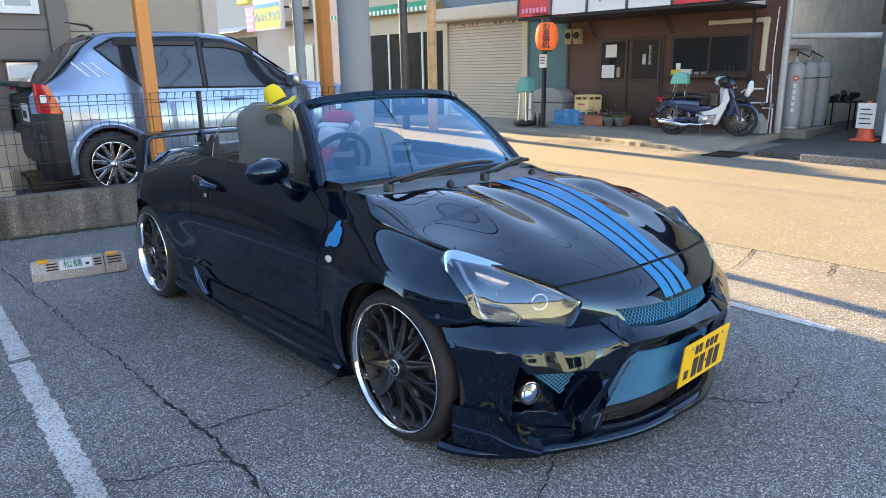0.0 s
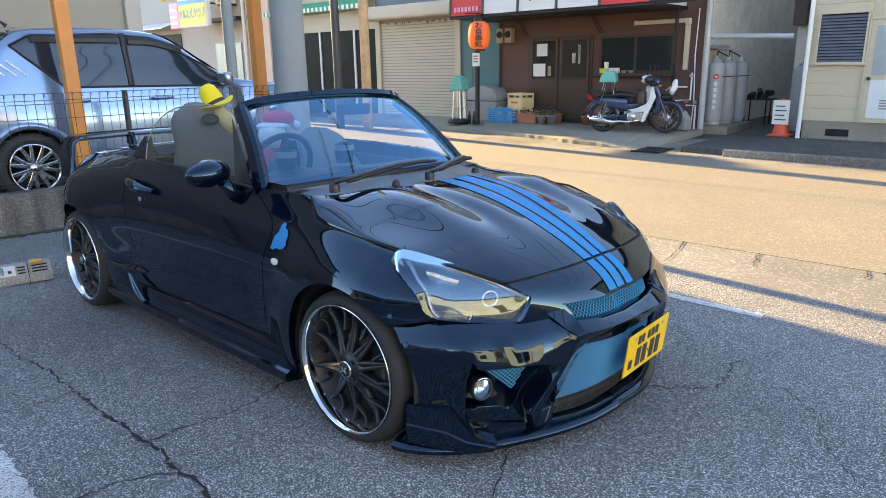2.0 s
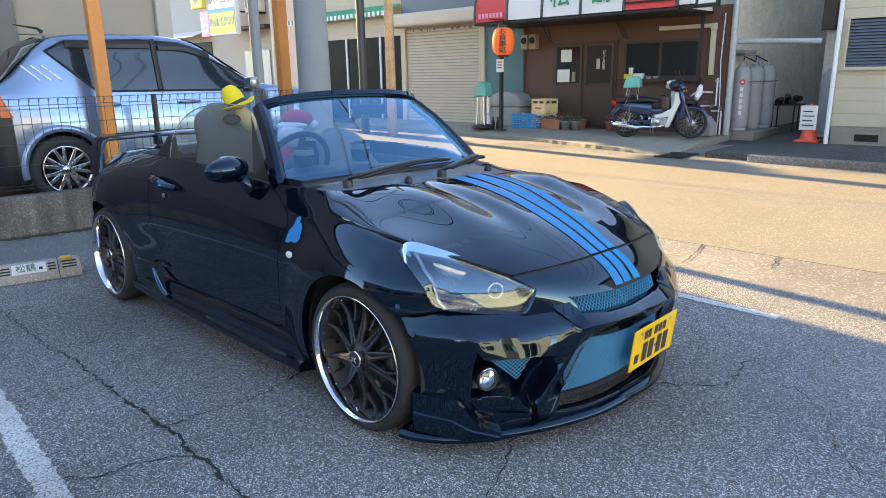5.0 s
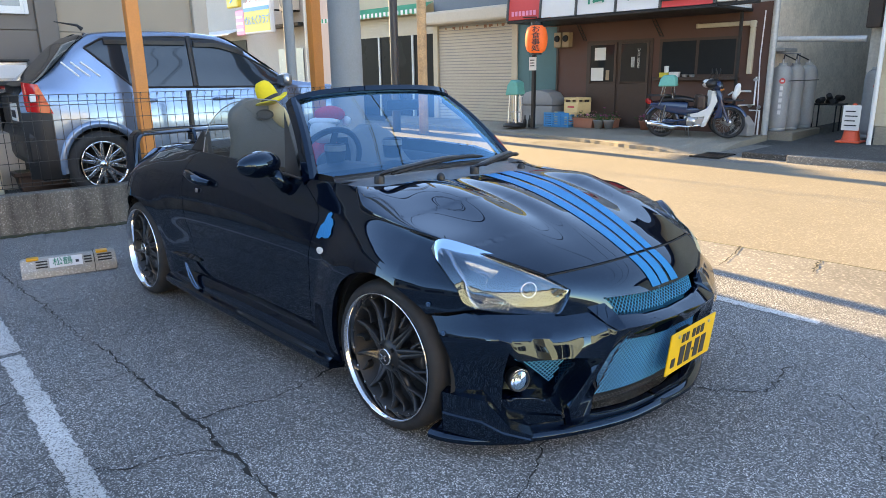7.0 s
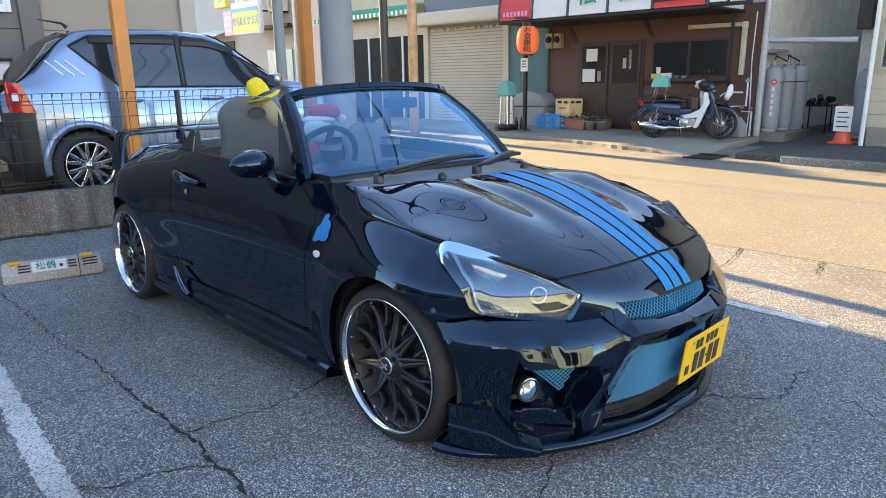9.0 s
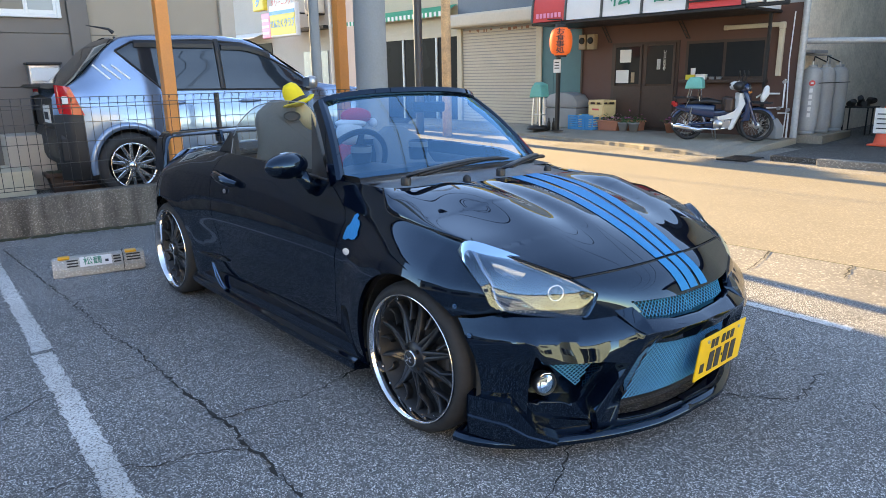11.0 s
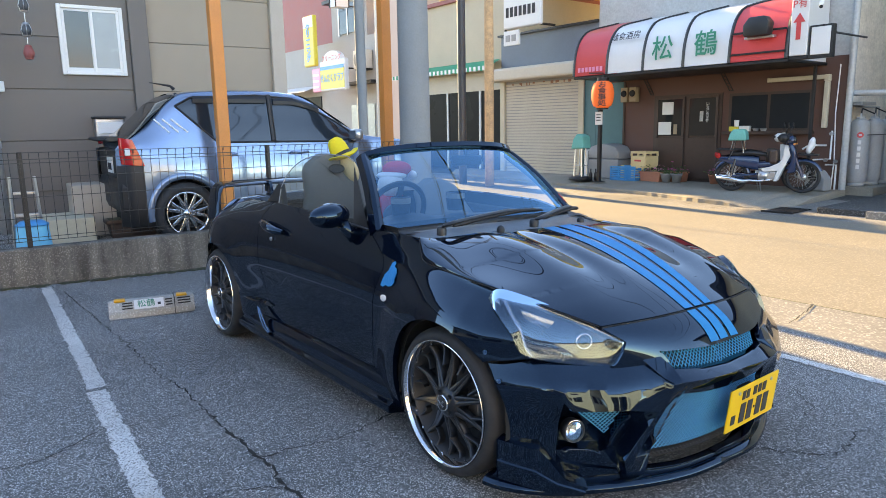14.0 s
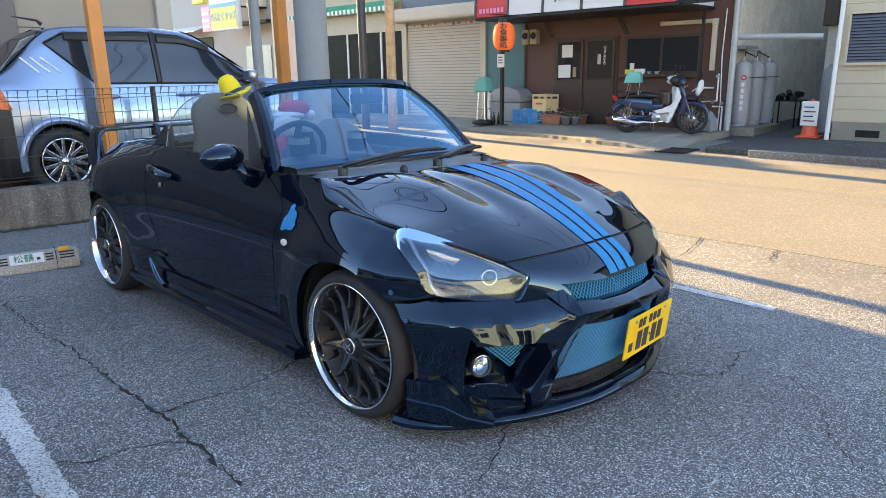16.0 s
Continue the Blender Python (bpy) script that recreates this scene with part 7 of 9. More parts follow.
    # fuel flap seam and tail lamp at the corner
    for side in (-1, 1):
        b = bmesh.new()
        bmesh.ops.create_uvsphere(b, u_segments=20, v_segments=12, radius=1, matrix=Matrix.Translation((-2.615, -0.60, 0.66)) @ Matrix.Diagonal((0.05, 0.035, 0.06, 1)))
        part("tail_lamp", mir(b, side), M_RED, car, smooth=60)


cockpit(CAR)


def plush_doll():
    """A soft toy in a tall hat on the far seat: one plain mesh with plain colours by slot."""
    b = bmesh.new()
    bmesh.ops.create_uvsphere(b, u_segments=24, v_segments=14, radius=1, matrix=pose(0, 0, 0.09) @ Matrix.Diagonal((0.05, 0.055, 0.09, 1)))
    for f in b.faces:
        f.material_index = 2
    n0 = len(b.faces)
    lathe([(0.0, 0.155), (0.105, 0.165), (0.112, 0.172), (0.100, 0.176), (0.060, 0.185)], 32, bm=b)
    b.faces.ensure_lookup_table()
    for v in b.verts:
        r = math.hypot(v.co.x, v.co.y)
        if r > 0.08 and v.co.z > 0.15:
            v.co.z += 0.035 * (v.co.y / r) ** 2 - 0.012
    n1 = len(b.faces)
    lathe([(0.062, 0.180), (0.061, 0.205)], 32, bm=b)
    b.faces.ensure_lookup_table()
    for f in b.faces[n1:]:
        f.material_index = 1
    lathe([(0.061, 0.205), (0.058, 0.25), (0.048, 0.285), (0.030, 0.305), (0.0, 0.310)], 32, bm=b)
    ob = part("soft_toy", b, [M_HAT, M_INK, M_YELLOW], None, m=CAR.matrix_basis @ Matrix.Translation((-1.490, -0.298, 0.960)) @ Matrix.Translation((0, 0, 0.16)) @ Matrix.Rotation(radians(-28), 4, Vector((-0.67, 0.74, 0))) @ Matrix.Translation((0, 0, -0.16)) @ Matrix.Diagonal((0.88, 0.88, 0.88, 1)), smooth=40)
    return tagged(ob, "soft toy with a yellow hat and black band on the seat", "toy")


plush_doll()


def santa_doll():
    b = bmesh.new()
    def blob(x, y, z, rx, ry, rz, slot):
        n = len(b.faces)
        bmesh.ops.create_uvsphere(b, u_segments=20, v_segments=12, radius=1, matrix=pose(x, y, z) @ Matrix.Diagonal((rx, ry, rz, 1)))
        b.faces.ensure_lookup_table()
        for f in b.faces[n:]:
            f.material_index = slot
    blob(0, 0, 0.10, 0.08, 0.09, 0.11, 0)
    blob(0.02, -0.02, 0.24, 0.065, 0.07, 0.065, 1)
    blob(0.0, 0.0, 0.285, 0.075, 0.08, 0.024, 1)
    blob(0.0, 0.035, 0.32, 0.06, 0.085, 0.042, 0)
    blob(0.03, 0.115, 0.285, 0.024, 0.024, 0.024, 1)
    blob(0.07, -0.09, 0.12, 0.03, 0.03, 0.07, 0)
    ob = part("festive_doll", b, [M_FELTRED, M_FLUFF], None, m=CAR.matrix_basis @ pose(-1.15, -0.20, 0.74), smooth=60)
    return tagged(ob, "red and white felt doll propped on the seat", "doll")


santa_doll()

# ---- silver hatchback behind the fence ----
def suv():
    M_SILVER = mat("silver_blue_paint", (0.190, 0.275, 0.405), 0.20, metal=0.55, var=0.04, scale=4, coat=1.0)
    M_CARGLASS = mat("tinted_car_glass", (0.016, 0.024, 0.032), 0.02, var=0.1, spec=0.7, coat=0.0)
    M_REARGLASS = mat("dark_rear_glass", (0.012, 0.013, 0.015), 0.06, var=0.1, spec=0.16)
    M_ALLOY = mat("bright_alloy", (0.62, 0.63, 0.65), 0.18, metal=0.9, var=0.06)
    M_TAIL = mat("red_tail_lens", (0.45, 0.006, 0.010), 0.12, var=0.1, coat=0.5)
    g = thing("hatchback", HOUSE @ pose(-1.30, -0.05, 0.180, 0, 0, 90), "silver-blue compact hatchback with black cladding, parked facing the street", "car")
    # local x runs forward from the rear axle (along the street-ward axis), y is to its left; the seen side is y = 0 .. right
    L0, L1, W = -0.66, 3.03, 1.66
    ROOF = [(-0.66, 0.95), (-0.60, 1.01), (-0.48, 1.08), (-0.26, 1.25), (-0.04, 1.43), (0.08, 1.492), (0.30, 1.515), (0.8, 1.525), (1.25, 1.49), (1.75, 1.22), (2.05, 1.04), (2.6, 0.96), (2.9, 0.86), (3.03, 0.55)]
    BELT = 0.945
    def half(x):
        return spline([(-0.66, 0.70), (-0.5, 0.79), (0.0, 0.825), (1.5, 0.83), (2.5, 0.81), (2.85, 0.70), (3.03, 0.50)], x)
    def prof(x):
        zt = spline(ROOF, x)
        w = half(x)
        wr = w * (0.80 if zt > 1.2 else 0.80 + (1.2 - zt) * 0.5)
        wr = min(wr, w - 0.02)
        zb = min(BELT, zt - 0.06)
        return [Vector((x, -w + 0.05, 0.20)), Vector((x, -w + 0.01, 0.34)), Vector((x, -w, 0.55)), Vector((x, -w + 0.005, 0.74)), Vector((x, -w + 0.035, zb)),
                Vector((x, -(wr * 0.55 + w * 0.45) + 0.005, zb + (zt - zb) * 0.5)), Vector((x, -wr, zt - min(0.05, (zt - zb) * 0.2))), Vector((x, -wr * 0.72, zt - 0.008)), Vector((x, 0, zt + 0.012))]
    arches = (0.0, 2.435)
    asd = lambda c: min(math.hypot(c.x - a, c.z - 0.30) for a in arches) - 0.345
    ZONE = [(-0.01, 1.345), (0.36, 0.985), (1.60, 0.965), (1.94, 1.005), (1.72, 1.168), (1.20, 1.425), (0.80, 1.455), (0.14, 1.425)]
    wsd = lambda c: poly_sd(ZONE, c.x, c.z) if abs(c.y) > 0.5 else 1.0
    for side in (-1, 1):
        b = grid(lambda u, v: catmull(prof(L0 + (L1 - L0) * u), v), 120, 40)
        split_along(b, asd)
        keep(b, lambda c: asd(c) > 0)
        split_along(b, wsd)
        split_along(b, lambda c: c.z - 0.36)
        split_along(b, lambda c: c.x + 0.40)
        split_along(b, lambda c: c.z - 0.79 if c.x < -0.39 else 1.0)
        body, glz, clad = b.copy(), b.copy(), b
        keep(body, lambda c: wsd(c) > 0 and c.z > (0.79 if c.x < -0.40 else 0.36) and not (c.z > 1.04 and c.x < -0.02 + (c.z - 1.44) * 1.25 and abs(c.y) < 0.70) and not (1.25 < c.x < 1.98 and abs(c.y) < 0.62 and c.z > 1.06))
        keep(glz, lambda c: wsd(c) < 0)
        keep(clad, lambda c: c.z < (0.79 if c.x < -0.40 else 0.36))
        glass2 = None
        for nm, bb, m, lb in (("body_side", body, M_SILVER, ""), ("side_glass", glz, M_CARGLASS, "dark tinted side glass"), ("cladding", clad, M_BLACK, "black plastic lower cladding")):
            if side > 0:
                mirror_bm(bb)
            bmesh.ops.recalc_face_normals(bb, faces=bb.faces)
            if sum(f.normal.y * side for f in bb.faces) < 0:
                bmesh.ops.reverse_faces(bb, faces=bb.faces)
            part(nm, bb, m, g, lb, smooth=40)
        fix = (lambda q: mirror_bm(q)) if side > 0 else (lambda q: q)
        # arch cladding ring
        for a in arches:
            ring = bmesh.new()
            prev = None
            for k in range(25):
                t = math.pi * (-0.05 + 1.10 * k / 24)
                cur = [ring.verts.new((a + r * math.cos(t), -half(a) + o, 0.30 + r * math.sin(t))) for r, o in ((0.335, 0.06), (0.342, -0.014), (0.395, -0.012), (0.405, 0.01))]
                if prev:
                    for j in range(3):
                        ring.faces.new((prev[j], prev[j + 1], cur[j + 1], cur[j]))
                prev = cur
            part("arch_trim", fix(ring), M_SILVER if a == 0 else M_BLACK, g, smooth=40)
            well = lathe([(0.34, 0), (0.34, 0.35), (0.0, 0.35)], 32, m=pose(a, -half(a) + 0.03, 0.30, -90, 0, 0))
            part("wheel_well", fix(well), M_DARK, g)
        for (xa, za), (xb, zb) in zip(ZONE, ZONE[1:] + ZONE[:1]):
            pts = []
            for k in range(5):
                x, z = xa + (xb - xa) * k / 4, za + (zb - za) * k / 4
                pts.append(Vector((x, min((catmull(prof(x), q / 100) for q in range(101)), key=lambda p: abs(p.z - z)).y - 0.002, z)))
            part("window_trim", fix(tube(pts, 0.011, 6)), M_BLACK, g)
        for xa, xb, zz in ((0.16, 0.90, 1.415), (0.98, 1.50, 1.40)):
            pts = [(xa + (xb - xa) * k / 6, zz - 0.09 * max(0.0, (xa + (xb - xa) * k / 6 - 1.2)) * 3) for k in range(7)]
            vis = bmesh.new()
            prev = None
            for x, z in pts:
                y = min((catmull(prof(x), q / 100) for q in range(101)), key=lambda p: abs(p.z - z)).y
                cur = [vis.verts.new((x, y - 0.004, z + 0.03)), vis.verts.new((x, y - 0.028, z)), vis.verts.new((x, y - 0.030, z - 0.038))]
                if prev:
                    vis.faces.new((prev[0], prev[1], cur[1], cur[0]))
                    vis.faces.new((prev[1], prev[2], cur[2], cur[1]))
                prev = cur
            part("window_visor", fix(vis), M_BLACK, g, "smoked rain visor")
        # pillar between the side windows, handles, cuts
        pts = []
        for k in range(6):
            z = 0.985 + 0.47 * k / 5
            pts.append(Vector((0.94, min((catmull(prof(0.94), q / 100) for q in range(101)), key=lambda p: abs(p.z - z)).y + 0.006, z)))
        pl = tube(pts, 0.032, 8)
        part("window_pillar", fix(pl), M_BLACK, g)
        for x in (0.33, 1.10):
            h = part("door_handle", fix(tube([(x, -0.832, 0.86), (x + 0.03, -0.858, 0.862), (x + 0.17, -0.858, 0.862), (x + 0.20, -0.832, 0.86)], 0.013, 8)), M_SILVER, g, "silver pull handle", smooth=60)
        for xs in ([(0.34, 0.985), (0.42, 0.80), (0.42, 0.62), (0.40, 0.55)], [(0.95, 0.96), (0.95, 0.4)], [(1.98, 0.95), (2.02, 0.7), (1.95, 0.4)]):
            pts = [Vector((x, min((catmull(prof(x), k / 100) for k in range(101)), key=lambda p: abs(p.z - z)).y - 0.001, z)) for x, z in xs]
            part("door_seam", fix(tube(pts, 0.004, 5)), M_DARK, g)
        # side marks on the rear pillar
        for k in range(3):
            pts = [Vector((-0.20 + k * 0.085, 0, 1.22)), Vector((-0.06 + k * 0.085, 0, 1.09))]
            for p in pts:
                p.y = min((catmull(prof(p.x), q / 100) for q in range(101)), key=lambda c: abs(c.z - p.z)).y - 0.004
            part("pillar_slash", fix(tube([pts[0] + Vector((-0.03, 0, 0)), pts[1] + Vector((-0.03, 0, 0))], 0.009, 6)), M_WHITE, g, "white slanted stripe")
        # tail lamp wraps the corner
        tl = grid(lambda u, v: (lambda x: Vector((x, -half(x) - 0.006 + (0.03 if u < 0.02 else 0.0) + 0.03 * max(0, v - 0.7), 0.80 + 0.25 * v - 0.02 * u)))(-0.62 + 0.23 * u * (1 - 0.45 * v)), 10, 8)
        lamp = part("tail_lamp", fix(tl), M_TAIL, g, "red wraparound tail lamp", smooth=50)
        part("lamp_insert", fix(box(-0.58, -0.792, 0.88, -0.52, -0.765, 0.95, 0.01)), M_SIGNWHITE, lamp)
        # mirror and roof bar
        mb = box(1.785, -1.03, 0.965, 1.885, -0.835, 1.095, 0.042)
        mir = part("door_mirror", fix(mb), M_STEEL, g, "silver door mirror", smooth=60)
        part("mirror_foot", fix(box(1.80, -0.86, 0.945, 1.87, -0.76, 0.985, 0.012)), M_BLACK, mir)
        part("mirror_glass", fix(box(1.780, -1.01, 0.982, 1.787, -0.86, 1.078, 0.002)), M_CHROME, mir)
        for a in arches:
            m = pose(a, side * 0.835, 0.30, 90 if side < 0 else -90, 0, 0)
            w = part("wheel", lathe([(0.195, -0.19), (0.25, -0.195), (0.295, -0.18), (0.305, -0.15), (0.305, -0.045), (0.295, -0.018), (0.26, 0.0), (0.225, 0.0), (0.212, -0.015)], 48), M_RUBBER, g, "black tyre on a chrome alloy wheel", m=m, smooth=40)
            part("rim", lathe([(0.215, -0.012), (0.213, 0.004), (0.203, 0.0), (0.190, -0.03)], 40), M_CHROME, w, smooth=40)
            part("barrel", lathe([(0.190, -0.03), (0.185, -0.15), (0.0, -0.16)], 40), M_BLACK, w, smooth=40)
            for k in range(7):
                for off in (-1, 1):
                    blade = prism([(0.03, -0.014), (0.110, -0.020), (0.200, -0.012), (0.200, 0.018), (0.110, 0.014), (0.03, 0.014)], 0.020, None, pose(0, 0, -0.026), bevel=0.005)
                    part("spoke", blade, M_ALLOY, w, m=pose(0, 0, 0, 0, 0, 360 / 7 * k + 11 * off) @ Matrix.Diagonal((1, off, 1, 1)))
            part("hub_cap", lathe([(0.0, 0.004), (0.035, 0.002), (0.045, -0.02)], 24), M_CHROME, w, smooth=40)
    # rear: glass, bumper, plate, spoiler, antenna
    rg = grid(lambda u, v: Vector((-0.56 + 0.57 * v, (-1 + 2 * u) * (0.72 - 0.09 * v), spline(ROOF, -0.56 + 0.57 * v) + 0.010 - 0.03 * abs(-1 + 2 * u) ** 4)), 16, 12)
    part("rear_glass", rg, M_REARGLASS, g, "dark rear window", smooth=50)
    ws = grid(lambda u, v: Vector((2.02 - 0.75 * v, (-1 + 2 * u) * 0.625, spline(ROOF, 2.02 - 0.75 * v) + 0.004 - 0.016 * (2 * u - 1) ** 2)), 12, 12)
    part("windscreen", ws, M_WINDOW, g, "dark windscreen", smooth=50)
    part("roof_spoiler", prism([(-0.15, 0.012), (-0.12, 0.035), (0.0, 0.045), (0.03, 0.0), (-0.08, -0.006)], 1.30, None, pose(-0.60, 0.65, 1.02, 90, 0, 0), bevel=0.004), M_BLACK, g, "black lip under the rear window")
    part("rear_bumper", box(-0.655, -0.76, 0.30, -0.48, 0.76, 0.66, 0.085), M_BLACK, g, "black plastic rear bumper")
    part("tailgate", box(-0.625, -0.70, 0.64, -0.54, 0.70, 0.98, 0.04), M_BLACK, g, "black tailgate panel")
    n = part("number_plate", box(-0.64, -0.30, 0.70, -0.626, 0.03, 0.865, 0.003), M_WHITE, g, "white number plate with illegible marks")
    for k in range(4):
        part("number_bar", box(-0.644, -0.25 + k * 0.06, 0.73, -0.6405, -0.21 + k * 0.06, 0.80), M_INK, n)
    part("antenna", tube([(0.12, -0.15, 1.535), (0.08, -0.15, 1.57), (-0.12, -0.15, 1.60)], [0.02, 0.012, 0.004], 8), M_BLACK, g)
    part("underbody", box(-0.55, -0.68, 0.18, 2.9, 0.68, 0.36), M_DARK, g)
    for ob in g.children_recursive:
        if ob.type == "MESH" and ob.matrix_basis == Matrix():
            for v in ob.data.vertices:
                if v.co.x < -0.1:
                    v.co.x = -0.1 + (v.co.x + 0.1) * 0.86
    return g


suv()


# ---- mesh fence on the retaining wall ----
def fence():
    g = thing("mesh_fence", HOUSE @ pose(-0.08, 0, 0.345), "black welded wire mesh fence on the retaining wall", "fence")
    for y in (-3.45, -1.42, 0.66, 2.25):
        p = part("post", box(-0.02, y - 0.02, 0, 0.02, y + 0.02, 0.79, 0.004), M_BLACKSTEEL, g)
    wires = bmesh.new()
    v0 = None
    mesh = None
    y = -5.0
    k = 0
    while y < 2.25:
        if mesh is None:
            mesh = mesh_of("wire", tube([(0.028, 0, 0.05), (0.028, 0, 0.745), (0.034, 0, 0.775), (0.05, 0, 0.785), (0.062, 0, 0.772), (0.064, 0, 0.755)], 0.0026, 5), M_BLACKSTEEL)
        o = new("wire", mesh)
        o.parent = g
        o.matrix_basis = pose(0, y, 0)
        y += 0.0715
    for z in (0.055, 0.085, 0.25, 0.42, 0.58, 0.70, 0.73, 0.77):
        part("rail", tube([(0.031 if z < 0.75 else 0.045, -5.0, z if z < 0.75 else 0.785), (0.031 if z < 0.75 else 0.045, 2.25, z if z < 0.75 else 0.785)], 0.003, 5), M_BLACKSTEEL, g)
    wires.free()
    return g


fence()

# ---- cracks in the lot ----
crack([(-4.2, -1.27), (-2.77, -1.24), (-2.32, -1.22), (-1.77, -1.23), (-1.4, -1.19), (-1.07, -1.20)], 0.0050, 11)
crack([(-1.07, -1.20), (-0.82, -1.20), (-0.54, -1.19), (-0.44, -1.18), (-0.28, -1.21), (-0.15, -1.20), (0.1, -1.22)], 0.0095, 21)
crack([(-0.28, -1.21), (-0.33, -1.30), (-0.36, -1.38), (-0.37, -1.47), (-0.46, -1.60), (-0.46, -1.68), (-0.45, -1.80)], 0.0042, 22)
crack([(-0.53, -1.19), (-0.53, -1.03), (-0.50, -0.9), (-0.51, -0.76), (-0.57, -0.55)], 0.0055, 12)
crack([(-1.05, -2.0), (-1.03, -1.87), (-1.17, -1.65), (-1.15, -1.43), (-1.13, -1.21)], 0.0045, 13)
crack([(-1.66, -1.15), (-1.56, -0.97), (-1.51, -0.76)], 0.003, 14)
crack([(0.60, 0.40), (0.67, 0.44), (0.78, 0.52), (0.85, 0.58), (0.83, 0.75), (0.81, 0.87), (0.86, 1.0)], 0.005, 15)
crack([(0.62, -0.72), (0.57, -0.59), (0.51, -0.47), (0.44, -0.34)], 0.004, 16)
crack([(0.42, 1.16), (0.58, 0.99), (0.60, 0.86), (0.71, 1.02)], 0.003, 17)
crack([(1.05, 0.75), (1.22, 0.60), (1.30, 0.35), (1.45, 0.15)], 0.003, 18)
crack([(0.95, 1.35), (1.10, 1.15), (1.35, 1.05)], 0.003, 19)


# ---- wheel stop ----
M_REFLECTOR = mat("amber_reflector", (0.80, 0.36, 0.015), 0.3, var=0.12, scale=40)


def wheel_stop():
    g = thing("wheel_stop", pose(-2.99, -0.915, lot_z(-0.915), 0, 0, -13), "weathered concrete wheel stop with a name label and yellow reflectors", "wheel stop")
    b = bmesh.new()
    prof = [(-0.075, 0), (0.0, 0), (0.0, 0.05), (-0.012, 0.062), (-0.045, 0.108), (-0.06, 0.114), (-0.13, 0.114), (-0.15, 0.10), (-0.16, 0.0)]
    v0 = [b.verts.new((x, -0.275, z)) for x, z in prof]
    v1 = [b.verts.new((x, 0.275, z)) for x, z in prof]
    for k in range(len(prof)):
        b.faces.new((v0[k], v0[(k + 1) % len(prof)], v1[(k + 1) % len(prof)], v1[k]))
    b.faces.new(v0[::-1])
    b.faces.new(v1)
    bmesh.ops.recalc_face_normals(b, faces=b.faces)
    bmesh.ops.bevel(b, geom=list(b.edges), offset=0.006, segments=2, affect="EDGES")
    body = part("block", b, M_STOP, g, smooth=40)
    slope = pose(0, 0, 0, 0, 36, 0)
    front = lambda y, d=0.003: pose(-0.028 + d * 0.8, y, 0.086 + d * 0.6, 0, -36.0, 0)
    n = part("label", box(-0.002, -0.095, -0.034, 0.002, 0.095, 0.034), M_SIGNWHITE, g, "white name label with green characters", m=front(-0.02))
    words("松鶴", 0.058, M_GREEN, n, pose(0.004, -0.018, 0.0) @ pose(0, 0, 0, 0, 0, 90))
    part("print_bar", box(0.002, 0.055, -0.016, 0.004, 0.075, 0.002), M_INK, n)
    for y in (-0.205, 0.195):
        part("reflector", box(-0.03, -0.035, -0.008, 0.03, 0.035, 0.008, 0.005), M_REFLECTOR, g, "yellow reflector", m=pose(-0.075, y, 0.117))
    for y0, y1 in ((-0.19, -0.125), (0.085, 0.13), (0.165, 0.25)):
        for k in range(3):
            part("groove", box(-0.003, y0, -0.004, 0.002, y1, 0.004), M_CRACK, g, m=front(0, 0.0015) @ pose(0, 0, -0.022 + 0.02 * k))
    part("split", box(-0.162, 0.142, 0.0, 0.002, 0.146, 0.116), M_CRACK, g)
    return g


wheel_stop()


# ---- things by the house ----
def bucket():
    g = thing("bucket", HOUSE @ pose(-0.36, -1.38, 0.180) @ Matrix.Diagonal((0.88, 0.88, 0.92, 1)), "sky-blue plastic tub with a dark blue lid by the fence", "tub")
    part("body", lathe([(0.0, 0.0), (0.165, 0.0), (0.17, 0.02), (0.14, 0.34), (0.135, 0.35), (0.0, 0.35)], 28), M_CYAN, g, smooth=35)
    part("lid", lathe([(0.0, 0.395), (0.10, 0.39), (0.145, 0.36), (0.15, 0.345), (0.0, 0.345)], 28), M_BLUE, g, "dark blue lid", smooth=35)


bucket()


def step_ladder():
    g = thing("step_ladder", HOUSE @ pose(-0.75, -1.40, 0.180), "folded aluminium step ladder leaning by the wall", "ladder")
    for x, lean in ((-0.05, 0.03), (0.05, -0.03)):
        for y in (-0.12, 0.12):
            part("rail", tube([(x + lean, y, 0), (x, y * 0.8, 0.72)], 0.013, 6), M_STEEL, g)
    for k in range(3):
        part("rung", box(-0.03, -0.11, 0.16 + k * 0.2, 0.03, 0.11, 0.185 + k * 0.2, 0.004), M_STEEL, g)


step_ladder()


def block(name, x0, y0, x1, y1, h, material, label, cat):
    g = thing(name, HOUSE @ pose(0, 0, 0.180), label, cat)
    part("body", box(x0, y0, 0, x1, y1, h, 0.012), material, g)
    return g


block("concrete_step", -1.85, -1.35, -1.15, -0.80, 0.26, M_CREAM, "pale concrete doorstep block beside the house", "step")
block("storage_box", -2.1, -0.95, -1.6, -0.42, 0.56, M_TRIM, "pale grey storage box against the house wall", "box")


def trough():
    g = thing("planter_trough", HOUSE @ pose(-1.35, -0.42, 0.180), "dark brown empty planter trough on the forecourt", "planter")
    b = bmesh.new()
    prism([(-0.22, 0.0), (0.22, 0.0), (0.25, 0.17), (-0.25, 0.17)], 0.22, b, pose(0, 0, 0, 90, 0, 90) @ pose(0, 0, -0.11), bevel=0.01)
    part("trough", b, M_DARKWOOD, g)
    part("rim", box(-0.135, -0.275, 0.16, 0.135, 0.275, 0.20, 0.008), M_DARKWOOD, g)
    part("soil", box(-0.11, -0.24, 0.19, 0.11, 0.24, 0.205), M_SOIL, g)


trough()


